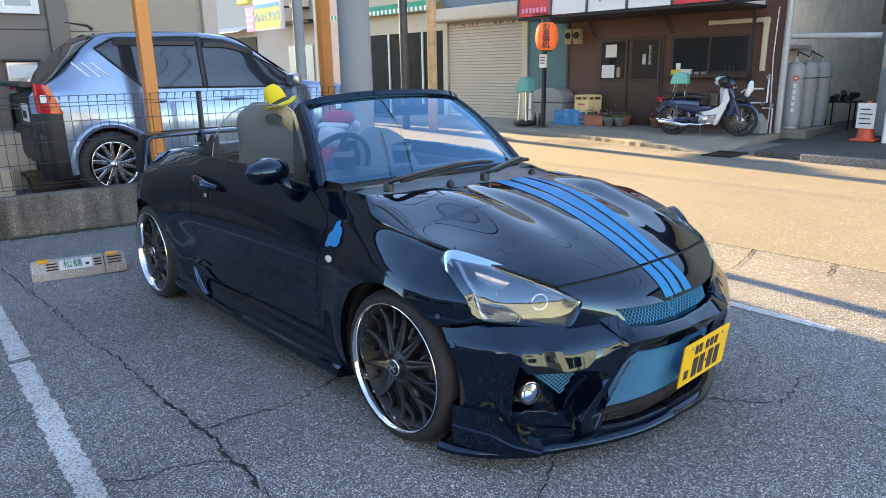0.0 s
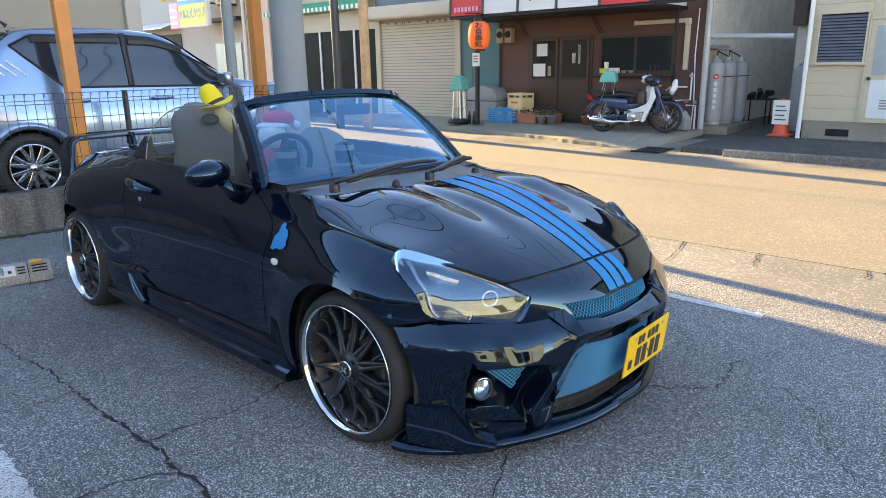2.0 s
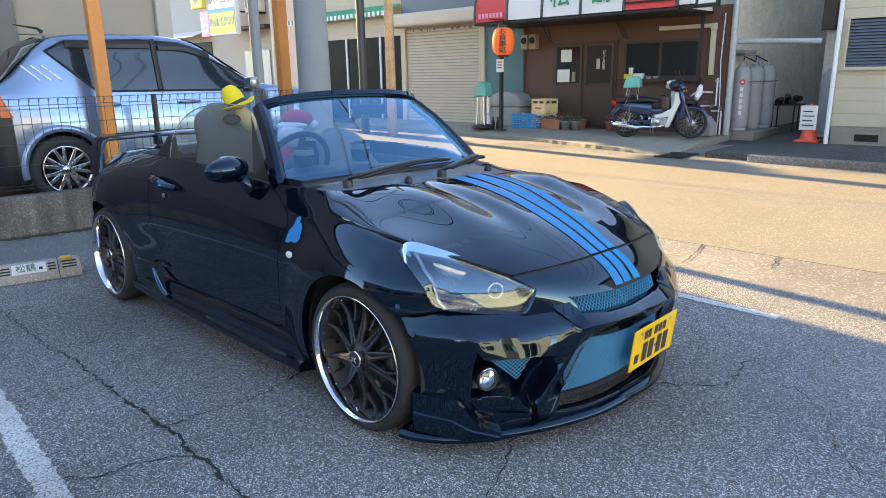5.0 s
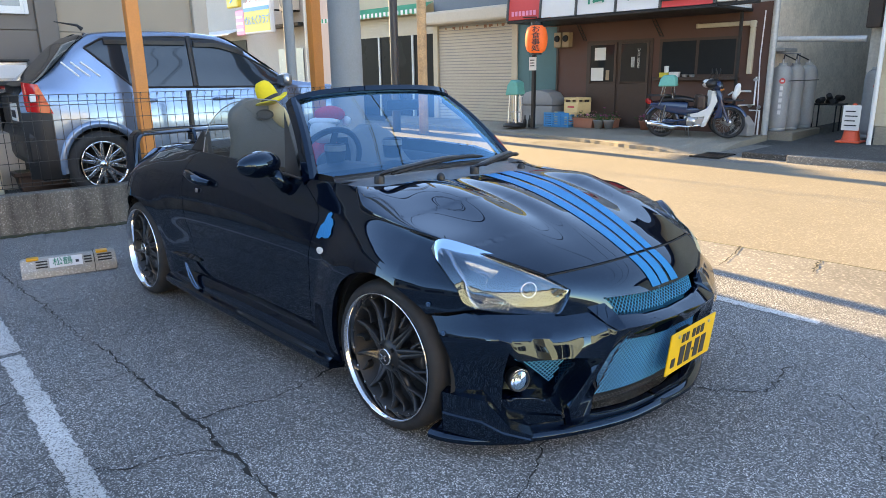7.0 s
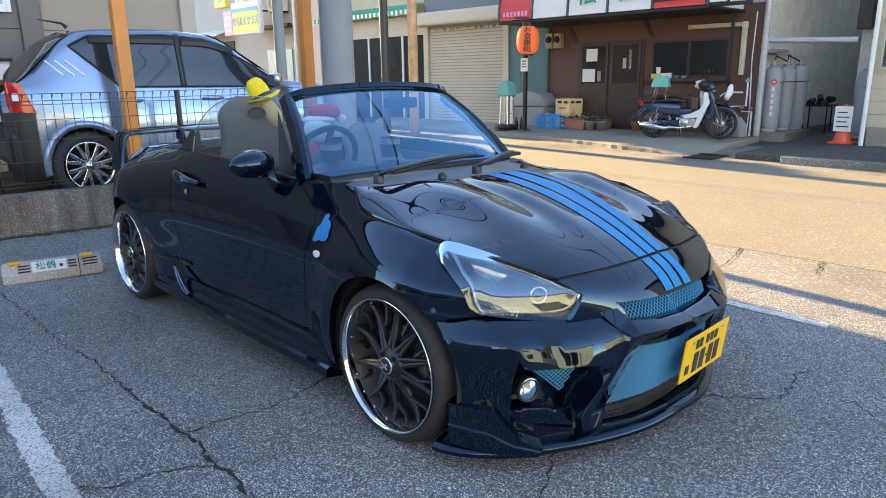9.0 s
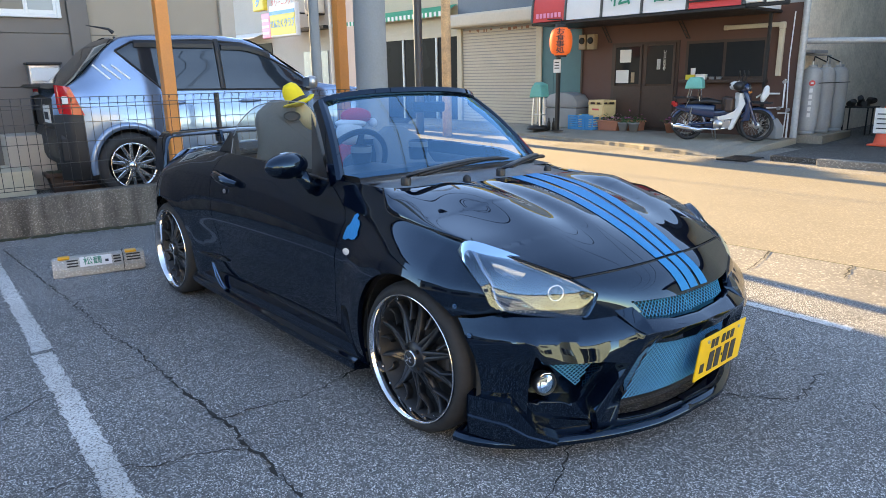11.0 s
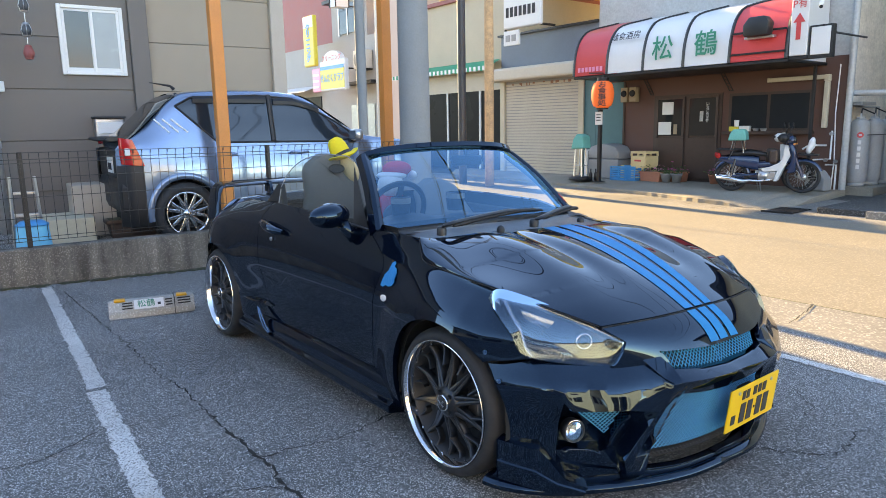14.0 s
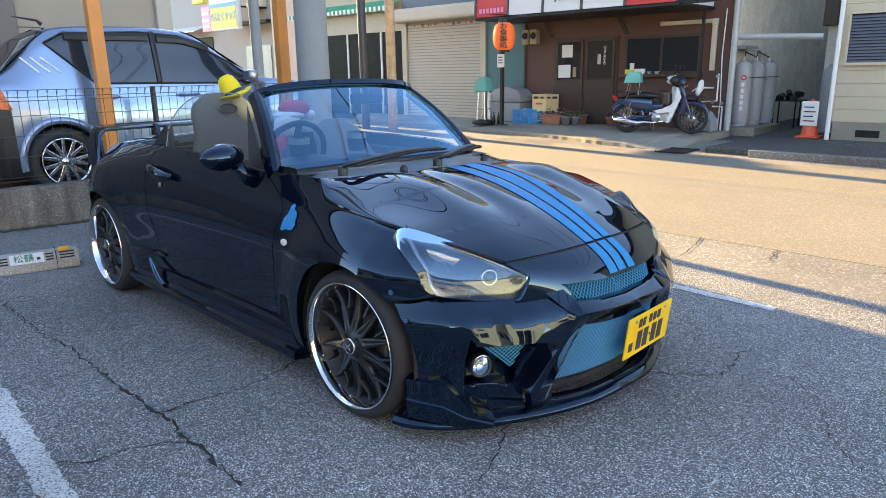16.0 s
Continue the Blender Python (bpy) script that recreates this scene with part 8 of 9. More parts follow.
def house_fittings():
    hx = -2.92
    g = thing("mail_box", HOUSE @ pose(hx + 0.12, -0.36, 1.21), "brushed steel letter box on the grey wall", "letter box")
    part("body", box(-0.11, -0.16, 0, 0.08, 0.16, 0.24, 0.012), M_STEEL, g)
    part("flap", box(0.08, -0.14, 0.06, 0.092, 0.14, 0.20, 0.004), M_WHITE, g, "pale flap")
    part("hood", box(-0.11, -0.18, 0.24, 0.12, 0.18, 0.265, 0.006), M_BLACK, g)
    s = thing("switch_box", HOUSE @ pose(hx + 0.02, -1.44, 1.76), "small white switch box on the wall", "switch")
    part("body", box(-0.02, -0.05, 0, 0.02, 0.05, 0.12, 0.008), M_WHITE, s)
    d = thing("down_pipe", HOUSE @ pose(hx + 0.42, -1.56, 0.18), "thick pale grey down pipe at the house corner", "pipe")
    part("pipe", tube([(0, 0, 0), (0, 0, 5.6)], 0.055, 14), M_GALV, d, smooth=50)
    part("collar", lathe([(0.06, 0.95), (0.064, 0.96), (0.064, 1.02), (0.06, 1.03)], 20), M_GALV, d)
    c = thing("hanging_lanterns", HOUSE @ pose(hx + 0.45, -1.13, 2.10), "chain of three small metal lanterns, the lowest red", "lantern")
    part("chain", tube([(0, 0, 0.16), (0, 0, 2.2)], 0.004, 5), M_STEEL, c)
    for z, m in ((0.0, M_REDROOF), (0.24, M_STEEL), (0.50, M_STEEL)):
        ln = part("lantern", lathe([(0.02, 0.0), (0.045, 0.012), (0.055, 0.05), (0.05, 0.09), (0.035, 0.115), (0.02, 0.13)], 16, m=pose(0, 0, z)), M_DARKPOLE if m is M_STEEL else M_REDROOF, c, "small cage lantern", smooth=40)
        part("cap", lathe([(0.0, 0.15), (0.03, 0.14), (0.04, 0.118), (0.0, 0.118)], 16, m=pose(0, 0, z)), m, ln)
        part("base", lathe([(0.0, -0.012), (0.035, -0.008), (0.04, 0.01), (0.0, 0.01)], 16, m=pose(0, 0, z)), m, ln)
        for k in range(6):
            a = k * math.pi / 3
            part("bar", tube([(0.04 * math.cos(a), 0.04 * math.sin(a), z), (0.06 * math.cos(a), 0.06 * math.sin(a), z + 0.055), (0.037 * math.cos(a), 0.037 * math.sin(a), z + 0.12)], 0.004, 5), m, ln)


house_fittings()


# ---- things before the restaurant ----
def motorbike(place, colour, label, loaded=True):
    M_BBLUE = mat("motorbike_enamel", colour, 0.25, var=0.06, coat=0.6)
    M_BWHITE = mat("ivory_plastic", (0.70, 0.69, 0.66), 0.4, var=0.04)
    M_REDP = mat("red_lens", (0.45, 0.02, 0.02), 0.2, var=0.05)
    g = thing("motorbike", place, label, "motorbike")
    R, WB = 0.262, 1.09
    for x in (0.0, WB):
        w = part("wheel", bmesh.new(), M_RUBBER, g, m=pose(x, 0, R, 90, 0, 0))
        n, k = 40, 8
        b = bmesh.new()
        rings = [[b.verts.new(((R - 0.028 + 0.028 * math.cos(c)) * math.cos(a), (R - 0.028 + 0.028 * math.cos(c)) * math.sin(a), 0.028 * math.sin(c))) for c in (2 * math.pi * j / k for j in range(k))] for a in (2 * math.pi * i / n for i in range(n))]
        for i in range(n):
            for j in range(k):
                b.faces.new((rings[i][j], rings[(i + 1) % n][j], rings[(i + 1) % n][(j + 1) % k], rings[i][(j + 1) % k]))
        for f in b.faces:
            f.smooth = True
        b.to_mesh(w.data)
        b.free()
        part("rim", lathe([(R - 0.045, -0.014), (R - 0.052, 0.0), (R - 0.045, 0.014), (R - 0.036, 0.016), (R - 0.036, -0.016)], 40, closed=True), M_CHROME, w, smooth=40)
        part("hub", lathe([(0.0, -0.04), (0.05, -0.04), (0.055, 0.0), (0.05, 0.04), (0.0, 0.04)], 24), M_STEEL, w, smooth=40)
        for k in range(18):
            a = 2 * math.pi * k / 18
            part("spoke", tube([(0.05 * math.cos(a), 0.05 * math.sin(a), 0.02 * (-1) ** k), ((R - 0.047) * math.cos(a + 0.25), (R - 0.047) * math.sin(a + 0.25), 0)], 0.0018, 4), M_STEEL, w)
        fd = bmesh.new()
        prev = None
        for i in range(17):
            a = math.pi * ((0.06 if x == 0 else 0.12) + (0.80 if x == 0 else 0.72) * i / 16)
            cur = [fd.verts.new((x + (R + 0.03 + h) * math.cos(a), y, R + (R + 0.03 + h) * math.sin(a))) for y, h in ((-0.05, -0.03), (-0.045, 0.0), (0.0, 0.012), (0.045, 0.0), (0.05, -0.03))]
            if prev:
                for j in range(4):
                    fd.faces.new((prev[j], prev[j + 1], cur[j + 1], cur[j]))
            prev = cur
        part("mudguard", fd, M_BBLUE, g, smooth=50)
    # body: under-seat shell and spine
    def shell(keys_z0, keys_z1, keys_w, x0, x1, material, name, label=""):
        def fn(u, v):
            x = x0 + (x1 - x0) * u
            a = 2 * math.pi * v
            c, s = math.cos(a), math.sin(a)
            sq = lambda q: math.copysign(abs(q) ** 0.6, q)
            z0, z1, w = spline(keys_z0, x), spline(keys_z1, x), spline(keys_w, x)
            return Vector((x, w * sq(c), (z0 + z1) / 2 + (z1 - z0) / 2 * sq(s)))
        b = grid(fn, 24, 20)
        bmesh.ops.remove_doubles(b, verts=b.verts, dist=1e-5)
        bmesh.ops.holes_fill(b, edges=[e for e in b.edges if e.is_boundary])
        bmesh.ops.recalc_face_normals(b, faces=b.faces)
        return part(name, b, material, g, label, smooth=50)
    shell([(-0.22, 0.52), (0.1, 0.42), (0.42, 0.36)], [(-0.22, 0.58), (0.1, 0.62), (0.42, 0.60)], [(-0.22, 0.04), (0.0, 0.10), (0.42, 0.085)], -0.22, 0.42, M_BBLUE, "body_shell")
    shell([(0.38, 0.40), (0.7, 0.42), (0.92, 0.52)], [(0.38, 0.50), (0.7, 0.52), (0.92, 0.80)], [(0.38, 0.05), (0.7, 0.04), (0.92, 0.05)], 0.38, 0.92, M_BBLUE, "spine")
    shell([(0.0, 0.60), (0.30, 0.615), (0.52, 0.60)], [(0.0, 0.67), (0.30, 0.70), (0.52, 0.66)], [(0.0, 0.09), (0.30, 0.12), (0.52, 0.07)], 0.0, 0.52, M_BLACK, "saddle", "black saddle")
    for y in (-1, 1):
        b = prism([(0.80, 0.79), (0.845, 0.78), (0.90, 0.62), (0.80, 0.38), (0.72, 0.19), (0.665, 0.19), (0.69, 0.28), (0.715, 0.37), (0.62, 0.355), (0.50, 0.345), (0.47, 0.40), (0.60, 0.43), (0.74, 0.50), (0.79, 0.60)], 0.02, None, pose(0, 0.10 * y + 0.01, 0, 90, 0, 0), bevel=0.006)
        part("leg_shield", b, M_BWHITE, g, "ivory leg shield")
        part("fork", tube([(WB, 0.055 * y, R), (WB - 0.13, 0.055 * y, 0.60), (WB - 0.21, 0.05 * y, 0.80)], [0.02, 0.024, 0.024], 8), M_BBLUE, g)
        part("shock", tube([(0.0, 0.09 * y, R), (0.06, 0.10 * y, 0.55)], 0.022, 8), M_CHROME, g)
        part("swing_arm", tube([(0.0, 0.07 * y, R), (0.40, 0.07 * y, 0.30)], 0.018, 8), M_BBLUE, g)
        part("handlebar", tube([(0.86, 0.0, 0.88), (0.82, 0.15 * y, 0.93), (0.76, 0.30 * y, 0.92)], 0.013, 8), M_CHROME, g)
        part("grip", tube([(0.78, 0.25 * y, 0.925), (0.73, 0.35 * y, 0.915)], 0.018, 8), M_BLACK, g)
        mr = part("mirror", lathe([(0.0, 0.0), (0.05, 0.004), (0.055, 0.014), (0.0, 0.022)], 20, m=pose(0.86, 0.30 * y, 1.10, 0, 80, 0)), M_BLACK, g, smooth=40)
        part("mirror_stem", tube([(0.81, 0.2 * y, 0.93), (0.86, 0.29 * y, 1.08)], 0.006, 6), M_BLACK, mr)
        part("indicator", lathe([(0.0, 0.0), (0.02, 0.01), (0.02, 0.03), (0.0, 0.04)], 16, m=pose(0.93, 0.13 * y, 0.80, 0, 80, 0)), M_ORANGE, g, smooth=40)
    part("head_shell", lathe([(0.0, -0.09), (0.07, -0.06), (0.085, 0.0), (0.08, 0.04), (0.0, 0.05)], 24, m=pose(0.89, 0, 0.86, 0, 80, 0)), M_BBLUE, g, smooth=50)
    part("headlamp", lathe([(0.07, 0.0), (0.072, 0.02), (0.0, 0.035)], 24, m=pose(0.93, 0, 0.865, 0, 80, 0)), M_WINDOW, g, smooth=50)
    part("front_basket", box(1.02, -0.16, 0.62, 1.30, 0.16, 0.64, 0.006), M_BLACK, g)
    for y in (-1, 1):
        hc = bmesh.new()
        bmesh.ops.create_uvsphere(hc, u_segments=18, v_segments=10, radius=1, matrix=Matrix.Translation((0.80, 0.27 * y, 0.905)) @ Matrix.Diagonal((0.085, 0.10, 0.075, 1)))
        part("hand_cover", hc, M_BLACK if loaded else M_BWHITE, g, "black padded hand cover" if loaded else "white hand cover", smooth=60)
    part("front_cover", prism([(0.85, 0.80), (0.93, 0.80), (0.975, 0.66), (0.985, 0.34), (0.85, 0.32), (0.89, 0.46), (0.915, 0.62)], 0.17, None, pose(0, 0.085, 0, 90, 0, 0), bevel=0.02), M_BBLUE, g, smooth=50)
    part("leg_cover", box(0.58, -0.13, 0.48, 0.72, 0.13, 0.72, 0.04), M_DARKWOOD, g, "dark maroon cover behind the leg shield")
    part("engine", box(0.42, -0.09, 0.20, 0.70, 0.09, 0.36, 0.03), M_STEEL, g, "grey engine case")
    part("engine_cover", lathe([(0.0, 0.0), (0.075, 0.0), (0.07, 0.025), (0.0, 0.03)], 24, m=pose(0.50, -0.09, 0.28, 90, 0, 0)), M_STEEL, g, smooth=40)
    part("exhaust", tube([(0.66, -0.09, 0.22), (0.45, -0.12, 0.19), (0.30, -0.135, 0.20), (0.20, -0.135, 0.180), (-0.22, -0.135, 0.245)], [0.014, 0.016, 0.02, 0.036, 0.038], 12), M_CHROME, g, "chrome exhaust", smooth=50)
    part("chain_case", box(0.02, 0.06, 0.20, 0.42, 0.09, 0.31, 0.02), M_BBLUE, g)
    part("tail_lamp", box(-0.27, -0.045, 0.56, -0.20, 0.045, 0.64, 0.015), M_REDP, g, "red tail lamp")
    cr = part("carrier", box(-0.24, -0.13, 0.70, 0.14, 0.13, 0.715, 0.005), M_BLACK, g, "black rear carrier rack")
    for y in (-0.12, 0.12) if loaded else ():
        part("rack_leg", tube([(-0.05, y, 0.55), (0.02, y, 0.70)], 0.008, 6), M_CHROME, cr)
        part("bag_frame", tube([(-0.02, y, 0.71), (0.02, y, 0.92)], 0.010, 6), M_CHROME, cr)
        part("bag_frame", tube([(0.18, y, 0.66), (0.14, y, 0.92)], 0.010, 6), M_CHROME, cr)
    bag = bmesh.new()
    prism([(-0.08, 0), (0.22, 0), (0.20, 0.14), (0.16, 0.19), (0.0, 0.19), (-0.05, 0.12)], 0.28, bag, pose(0, 0.14, 0.865, 90, 0, 0), bevel=0.02)
    if loaded:
        part("carrier_bag", bag, M_TEAL, cr, "faded green canvas bag")
    part("side_stand", tube([(0.42, 0.08, 0.25), (0.45, 0.16, 0.0)], 0.010, 6), M_STEEL, g)
    part("foot_peg", tube([(0.55, -0.20, 0.22), (0.55, 0.20, 0.22)], 0.012, 6), M_BLACK, g)
    # a kick lever and cables
    part("cable", tube([(0.84, -0.1, 0.90), (0.99, -0.08, 0.78), (0.95, -0.05, 0.6)], 0.005, 5), M_BLACK, g)
    return g


BIKE = pose(-4.275, 9.05, 0.10, 0, 0, 18.3)
motorbike(BIKE, (0.012, 0.032, 0.085), "dark blue step-through motorbike with white leg shield and green bag")
motorbike(BIKE @ pose(-0.12, 0.46, 0), (0.035, 0.010, 0.012), "dark maroon step-through motorbike parked behind the blue one", False)
sack = bmesh.new()
bmesh.ops.create_uvsphere(sack, u_segments=20, v_segments=14, radius=1, matrix=Matrix.Diagonal((0.055, 0.06, 0.14, 1)))
for v in sack.verts:
    k = 1 + 0.28 * math.sin(37 * v.co.x + 23 * v.co.z) * math.cos(41 * v.co.y + 15 * v.co.z)
    v.co = Vector((v.co.x * k + 0.03 * math.sin(9 * v.co.z), v.co.y * k, max(v.co.z, -0.13)))
rag = thing("plastic_bag", BIKE @ pose(1.17, 0.0, 0.772), "crumpled white plastic bag in the motorbike's front tray", "bag")
part("film", sack, M_WHITE, rag, smooth=60)


def open_crate(name, m, w, d, h, material, label, slats=5):
    g = thing(name, m, label, "crate")
    part("base", box(-w / 2, -d / 2, 0, w / 2, d / 2, 0.02, 0.004), material, g)
    for k in range(slats):
        z = 0.03 + (h - 0.06) * k / slats
        hh = (h - 0.06) / slats * 0.62
        for y in (-d / 2, d / 2):
            part("side_slat", box(-w / 2, y - 0.008, z, w / 2, y + 0.008, z + hh, 0.003), material, g)
        for x in (-w / 2, w / 2):
            part("end_slat", box(x - 0.008, -d / 2, z, x + 0.008, d / 2, z + hh, 0.003), material, g)
    for x in (-w / 2, -w / 6, w / 6, w / 2):
        for y in (-d / 2, d / 2):
            part("upright", box(x - 0.014, y - 0.012, 0.0, x + 0.014, y + 0.012, h, 0.003), material, g)
    part("rim", box(-w / 2 - 0.012, -d / 2 - 0.012, h - 0.03, w / 2 + 0.012, -d / 2 + 0.010, h, 0.004), material, g)
    part("rim", box(-w / 2 - 0.012, d / 2 - 0.010, h - 0.03, w / 2 + 0.012, d / 2 + 0.012, h, 0.004), material, g)
    return g


open_crate("plastic_crate", pose(-7.05, 9.85, 0.10, 0, 0, 4), 0.58, 0.36, 0.30, M_BLUE, "sky-blue plastic crate on the slab")


def beer_crate(m, label):
    g = thing("bottle_crate", m, label, "crate", "bottle crates")
    w, d, h = 0.44, 0.34, 0.40
    for x in (-w / 2, w / 2):
        part("end_panel", box(x - 0.012, -d / 2, 0, x + 0.012, d / 2, 0.27, 0.006), M_YELLOW, g)
    for y in (-d / 2, d / 2):
        part("side_panel", box(-w / 2 + 0.012, y - 0.012, 0, w / 2 - 0.012, y + 0.012, 0.27, 0.006), M_YELLOW, g)
        part("top_rail", box(-w / 2, y - 0.014, h - 0.06, w / 2, y + 0.014, h, 0.006), M_YELLOW, g)
        for x in (-w / 2 + 0.015, 0.0, w / 2 - 0.015):
            part("corner", box(x - 0.02, y - 0.013, 0.27, x + 0.02, y + 0.013, h - 0.06), M_YELLOW, g)
    for x in (-w / 2, w / 2):
        part("top_rail", box(x - 0.014, -d / 2, h - 0.06, x + 0.014, d / 2, h, 0.006), M_YELLOW, g)
    part("print_bar", box(-0.10, -d / 2 - 0.016, 0.12, 0.10, -d / 2 - 0.012, 0.17), M_RED, g, "red illegible print")
    return g


LOW_CRATE = Matrix.Diagonal((1, 1, 0.75, 1))
beer_crate(pose(-6.86, 10.14, 0.10, 0, 0, -18) @ LOW_CRATE, "pale yellow bottle crate under another crate")
beer_crate(pose(-6.84, 10.14, 0.40, 0, 0, -12) @ LOW_CRATE, "pale yellow bottle crate stacked on another crate")
beer_crate(pose(-7.36, 10.18, 0.10, 0, 0, 6) @ LOW_CRATE, "pale yellow bottle crate behind the blue crate")


def planter(m, w, label, petals, seed, round_pot=False):
    g = thing("flower_planter", m, label, "planter", "planters by the door")
    r = random.Random(seed)
    if round_pot:
        part("pot", lathe([(0.0, 0.0), (0.07, 0.0), (0.105, 0.15), (0.115, 0.155), (0.115, 0.18), (0.10, 0.18), (0.09, 0.15), (0.0, 0.15)], 24), M_TERRA if petals else M_GREYPL, g, smooth=35)
        h = 0.17
    else:
        b = bmesh.new()
        prism([(-w / 2 + 0.03, 0), (w / 2 - 0.03, 0), (w / 2, 0.19), (-w / 2, 0.19)], 0.22, b, pose(0, 0.11, 0, 90, 0, 0), bevel=0.008)
        part("trough", b, M_TERRA, g)
        part("rim", box(-w / 2 - 0.015, -0.125, 0.17, w / 2 + 0.015, 0.125, 0.20, 0.008), M_TERRA, g)
        h = 0.20
    lf, pt = bmesh.new(), bmesh.new()
    for k in range(90):
        x, y = (r.uniform(-w / 2, w / 2), r.uniform(-0.1, 0.1)) if not round_pot else (r.gauss(0, 0.06), r.gauss(0, 0.06))
        z = h + abs(r.gauss(0, 0.05))
        s = r.uniform(0.015, 0.03)
        m2 = pose(x, y, z, r.uniform(-60, 60), r.uniform(-60, 60), r.uniform(0, 360))
        lf.faces.new([lf.verts.new(m2 @ Vector(p)) for p in ((-s, 0, 0), (0, -s * 0.5, 0.004), (s, 0, 0), (0, s * 0.5, 0.004))])
        if petals and k % 4 == 0:
            m2 = pose(x, y, z + 0.02, r.uniform(-40, 40), r.uniform(-40, 40), 0)
            for q in range(5):
                a = q * 1.2566
                pt.faces.new([pt.verts.new(m2 @ Vector(p)) for p in ((0, 0, 0), (0.02 * math.cos(a - 0.4), 0.02 * math.sin(a - 0.4), 0.005), (0.026 * math.cos(a), 0.026 * math.sin(a), 0.003), (0.02 * math.cos(a + 0.4), 0.02 * math.sin(a + 0.4), 0.005))])
    tagged(part("leaves", lf, M_LEAF, g), kind="stuff")
    if petals:
        tagged(part("blooms", pt, M_FLOWER if petals == 1 else M_SIGNPINK, g), kind="stuff")
    else:
        pt.free()
    return g


planter(pose(-6.46, 9.92, 0.10, 0, 0, -4), 0.52, "terracotta trough with small pink flowers", 2, 1)
planter(pose(-6.05, 10.14, 0.10, 0, 0, 3), 0.40, "terracotta trough with dark red flowers", 1, 2)
planter(pose(-6.10, 9.84, 0.10), 0.2, "small grey pot with green leaves", 0, 3, True)
planter(pose(-5.90, 9.90, 0.10), 0.2, "small grey pot with green leaves", 0, 5, True)
planter(pose(-5.22, 10.12, 0.10), 0.2, "small terracotta pot behind the motorbike", 1, 4, True)


def grey_bin():
    g = thing("storage_bin", pose(-7.74, 10.12, 0.10), "pale grey plastic storage bin with an arched lid", "bin")
    b = bmesh.new()
    prism([(-0.40, 0), (0.38, 0), (0.42, 0.42), (-0.44, 0.42)], 0.45, b, pose(0, 0.22, 0, 90, 0, 0), bevel=0.02)
    part("body", b, M_GREYPL, g)
    lid = prism([(-0.45, 0.0), (0.43, 0.0), (0.42, 0.14), (0.32, 0.26), (0.10, 0.32), (-0.12, 0.32), (-0.34, 0.26), (-0.44, 0.14)], 0.46, None, pose(0, 0.225, 0.43, 90, 0, 0), bevel=0.02)
    part("lid", lid, M_GREYPL, g, smooth=40)
    s = part("bin_panel", box(-0.50, -0.26, 0.02, -0.42, 0.22, 0.62, 0.012), M_WHITE, g, "white side panel")


grey_bin()


def sign_stand():
    g = thing("covered_stand", pose(-7.84, 9.25, 0.10), "steel stand under a faded green cover on a dark base", "stand")
    part("base", lathe([(0.0, 0.0), (0.24, 0.0), (0.24, 0.05), (0.18, 0.08), (0.0, 0.08)], 24), M_BLACK, g, smooth=35)
    for x, y in ((-0.10, -0.08), (0.12, -0.08), (-0.10, 0.1), (0.12, 0.1)):
        part("leg", tube([(x, y, 0.05), (x * 0.7, y * 0.7, 0.72)], 0.014, 6), M_STEEL, g)
    part("shelf", box(-0.12, -0.1, 0.30, 0.14, 0.12, 0.32, 0.005), M_STEEL, g)
    b = prism([(-0.16, 0), (0.20, 0.02), (0.16, 0.28), (0.0, 0.33), (-0.10, 0.22)], 0.26, None, pose(0.0, 0.13, 0.66, 90, 0, 0), bevel=0.03)
    part("cover", b, M_TEAL, g, "faded green cloth cover")
    for k in range(3):
        part("bottle", lathe([(0.0, 0.0), (0.035, 0.0), (0.037, 0.14), (0.015, 0.19), (0.014, 0.25), (0.0, 0.25)], 14, m=pose(0.30 + 0.09 * k, 0.05 * (k % 2), 0)), M_BLACK, g, smooth=35)


sign_stand()


def water_can():
    g = thing("jerry_can", pose(-3.27, 10.05, 0.10, 0, 0, -10), "pale grey plastic jerry can with a dark opening", "jerry can")
    b = prism([(-0.19, 0), (0.17, 0), (0.17, 0.20), (0.05, 0.34), (-0.08, 0.36), (-0.15, 0.28)], 0.22, None, pose(0, 0.11, 0, 90, 0, 0), bevel=0.02)
    part("body", b, M_GREYPL, g)
    part("hollow", prism([(-0.11, 0.20), (0.02, 0.16), (0.04, 0.22), (-0.05, 0.31), (-0.10, 0.30)], 0.006, None, pose(0, -0.112, 0, 90, 0, 0)), M_DARK, g)
    part("handle", tube([(-0.13, 0, 0.30), (-0.10, 0, 0.40), (0.0, 0, 0.38)], 0.016, 8), M_WHITE, g)


water_can()


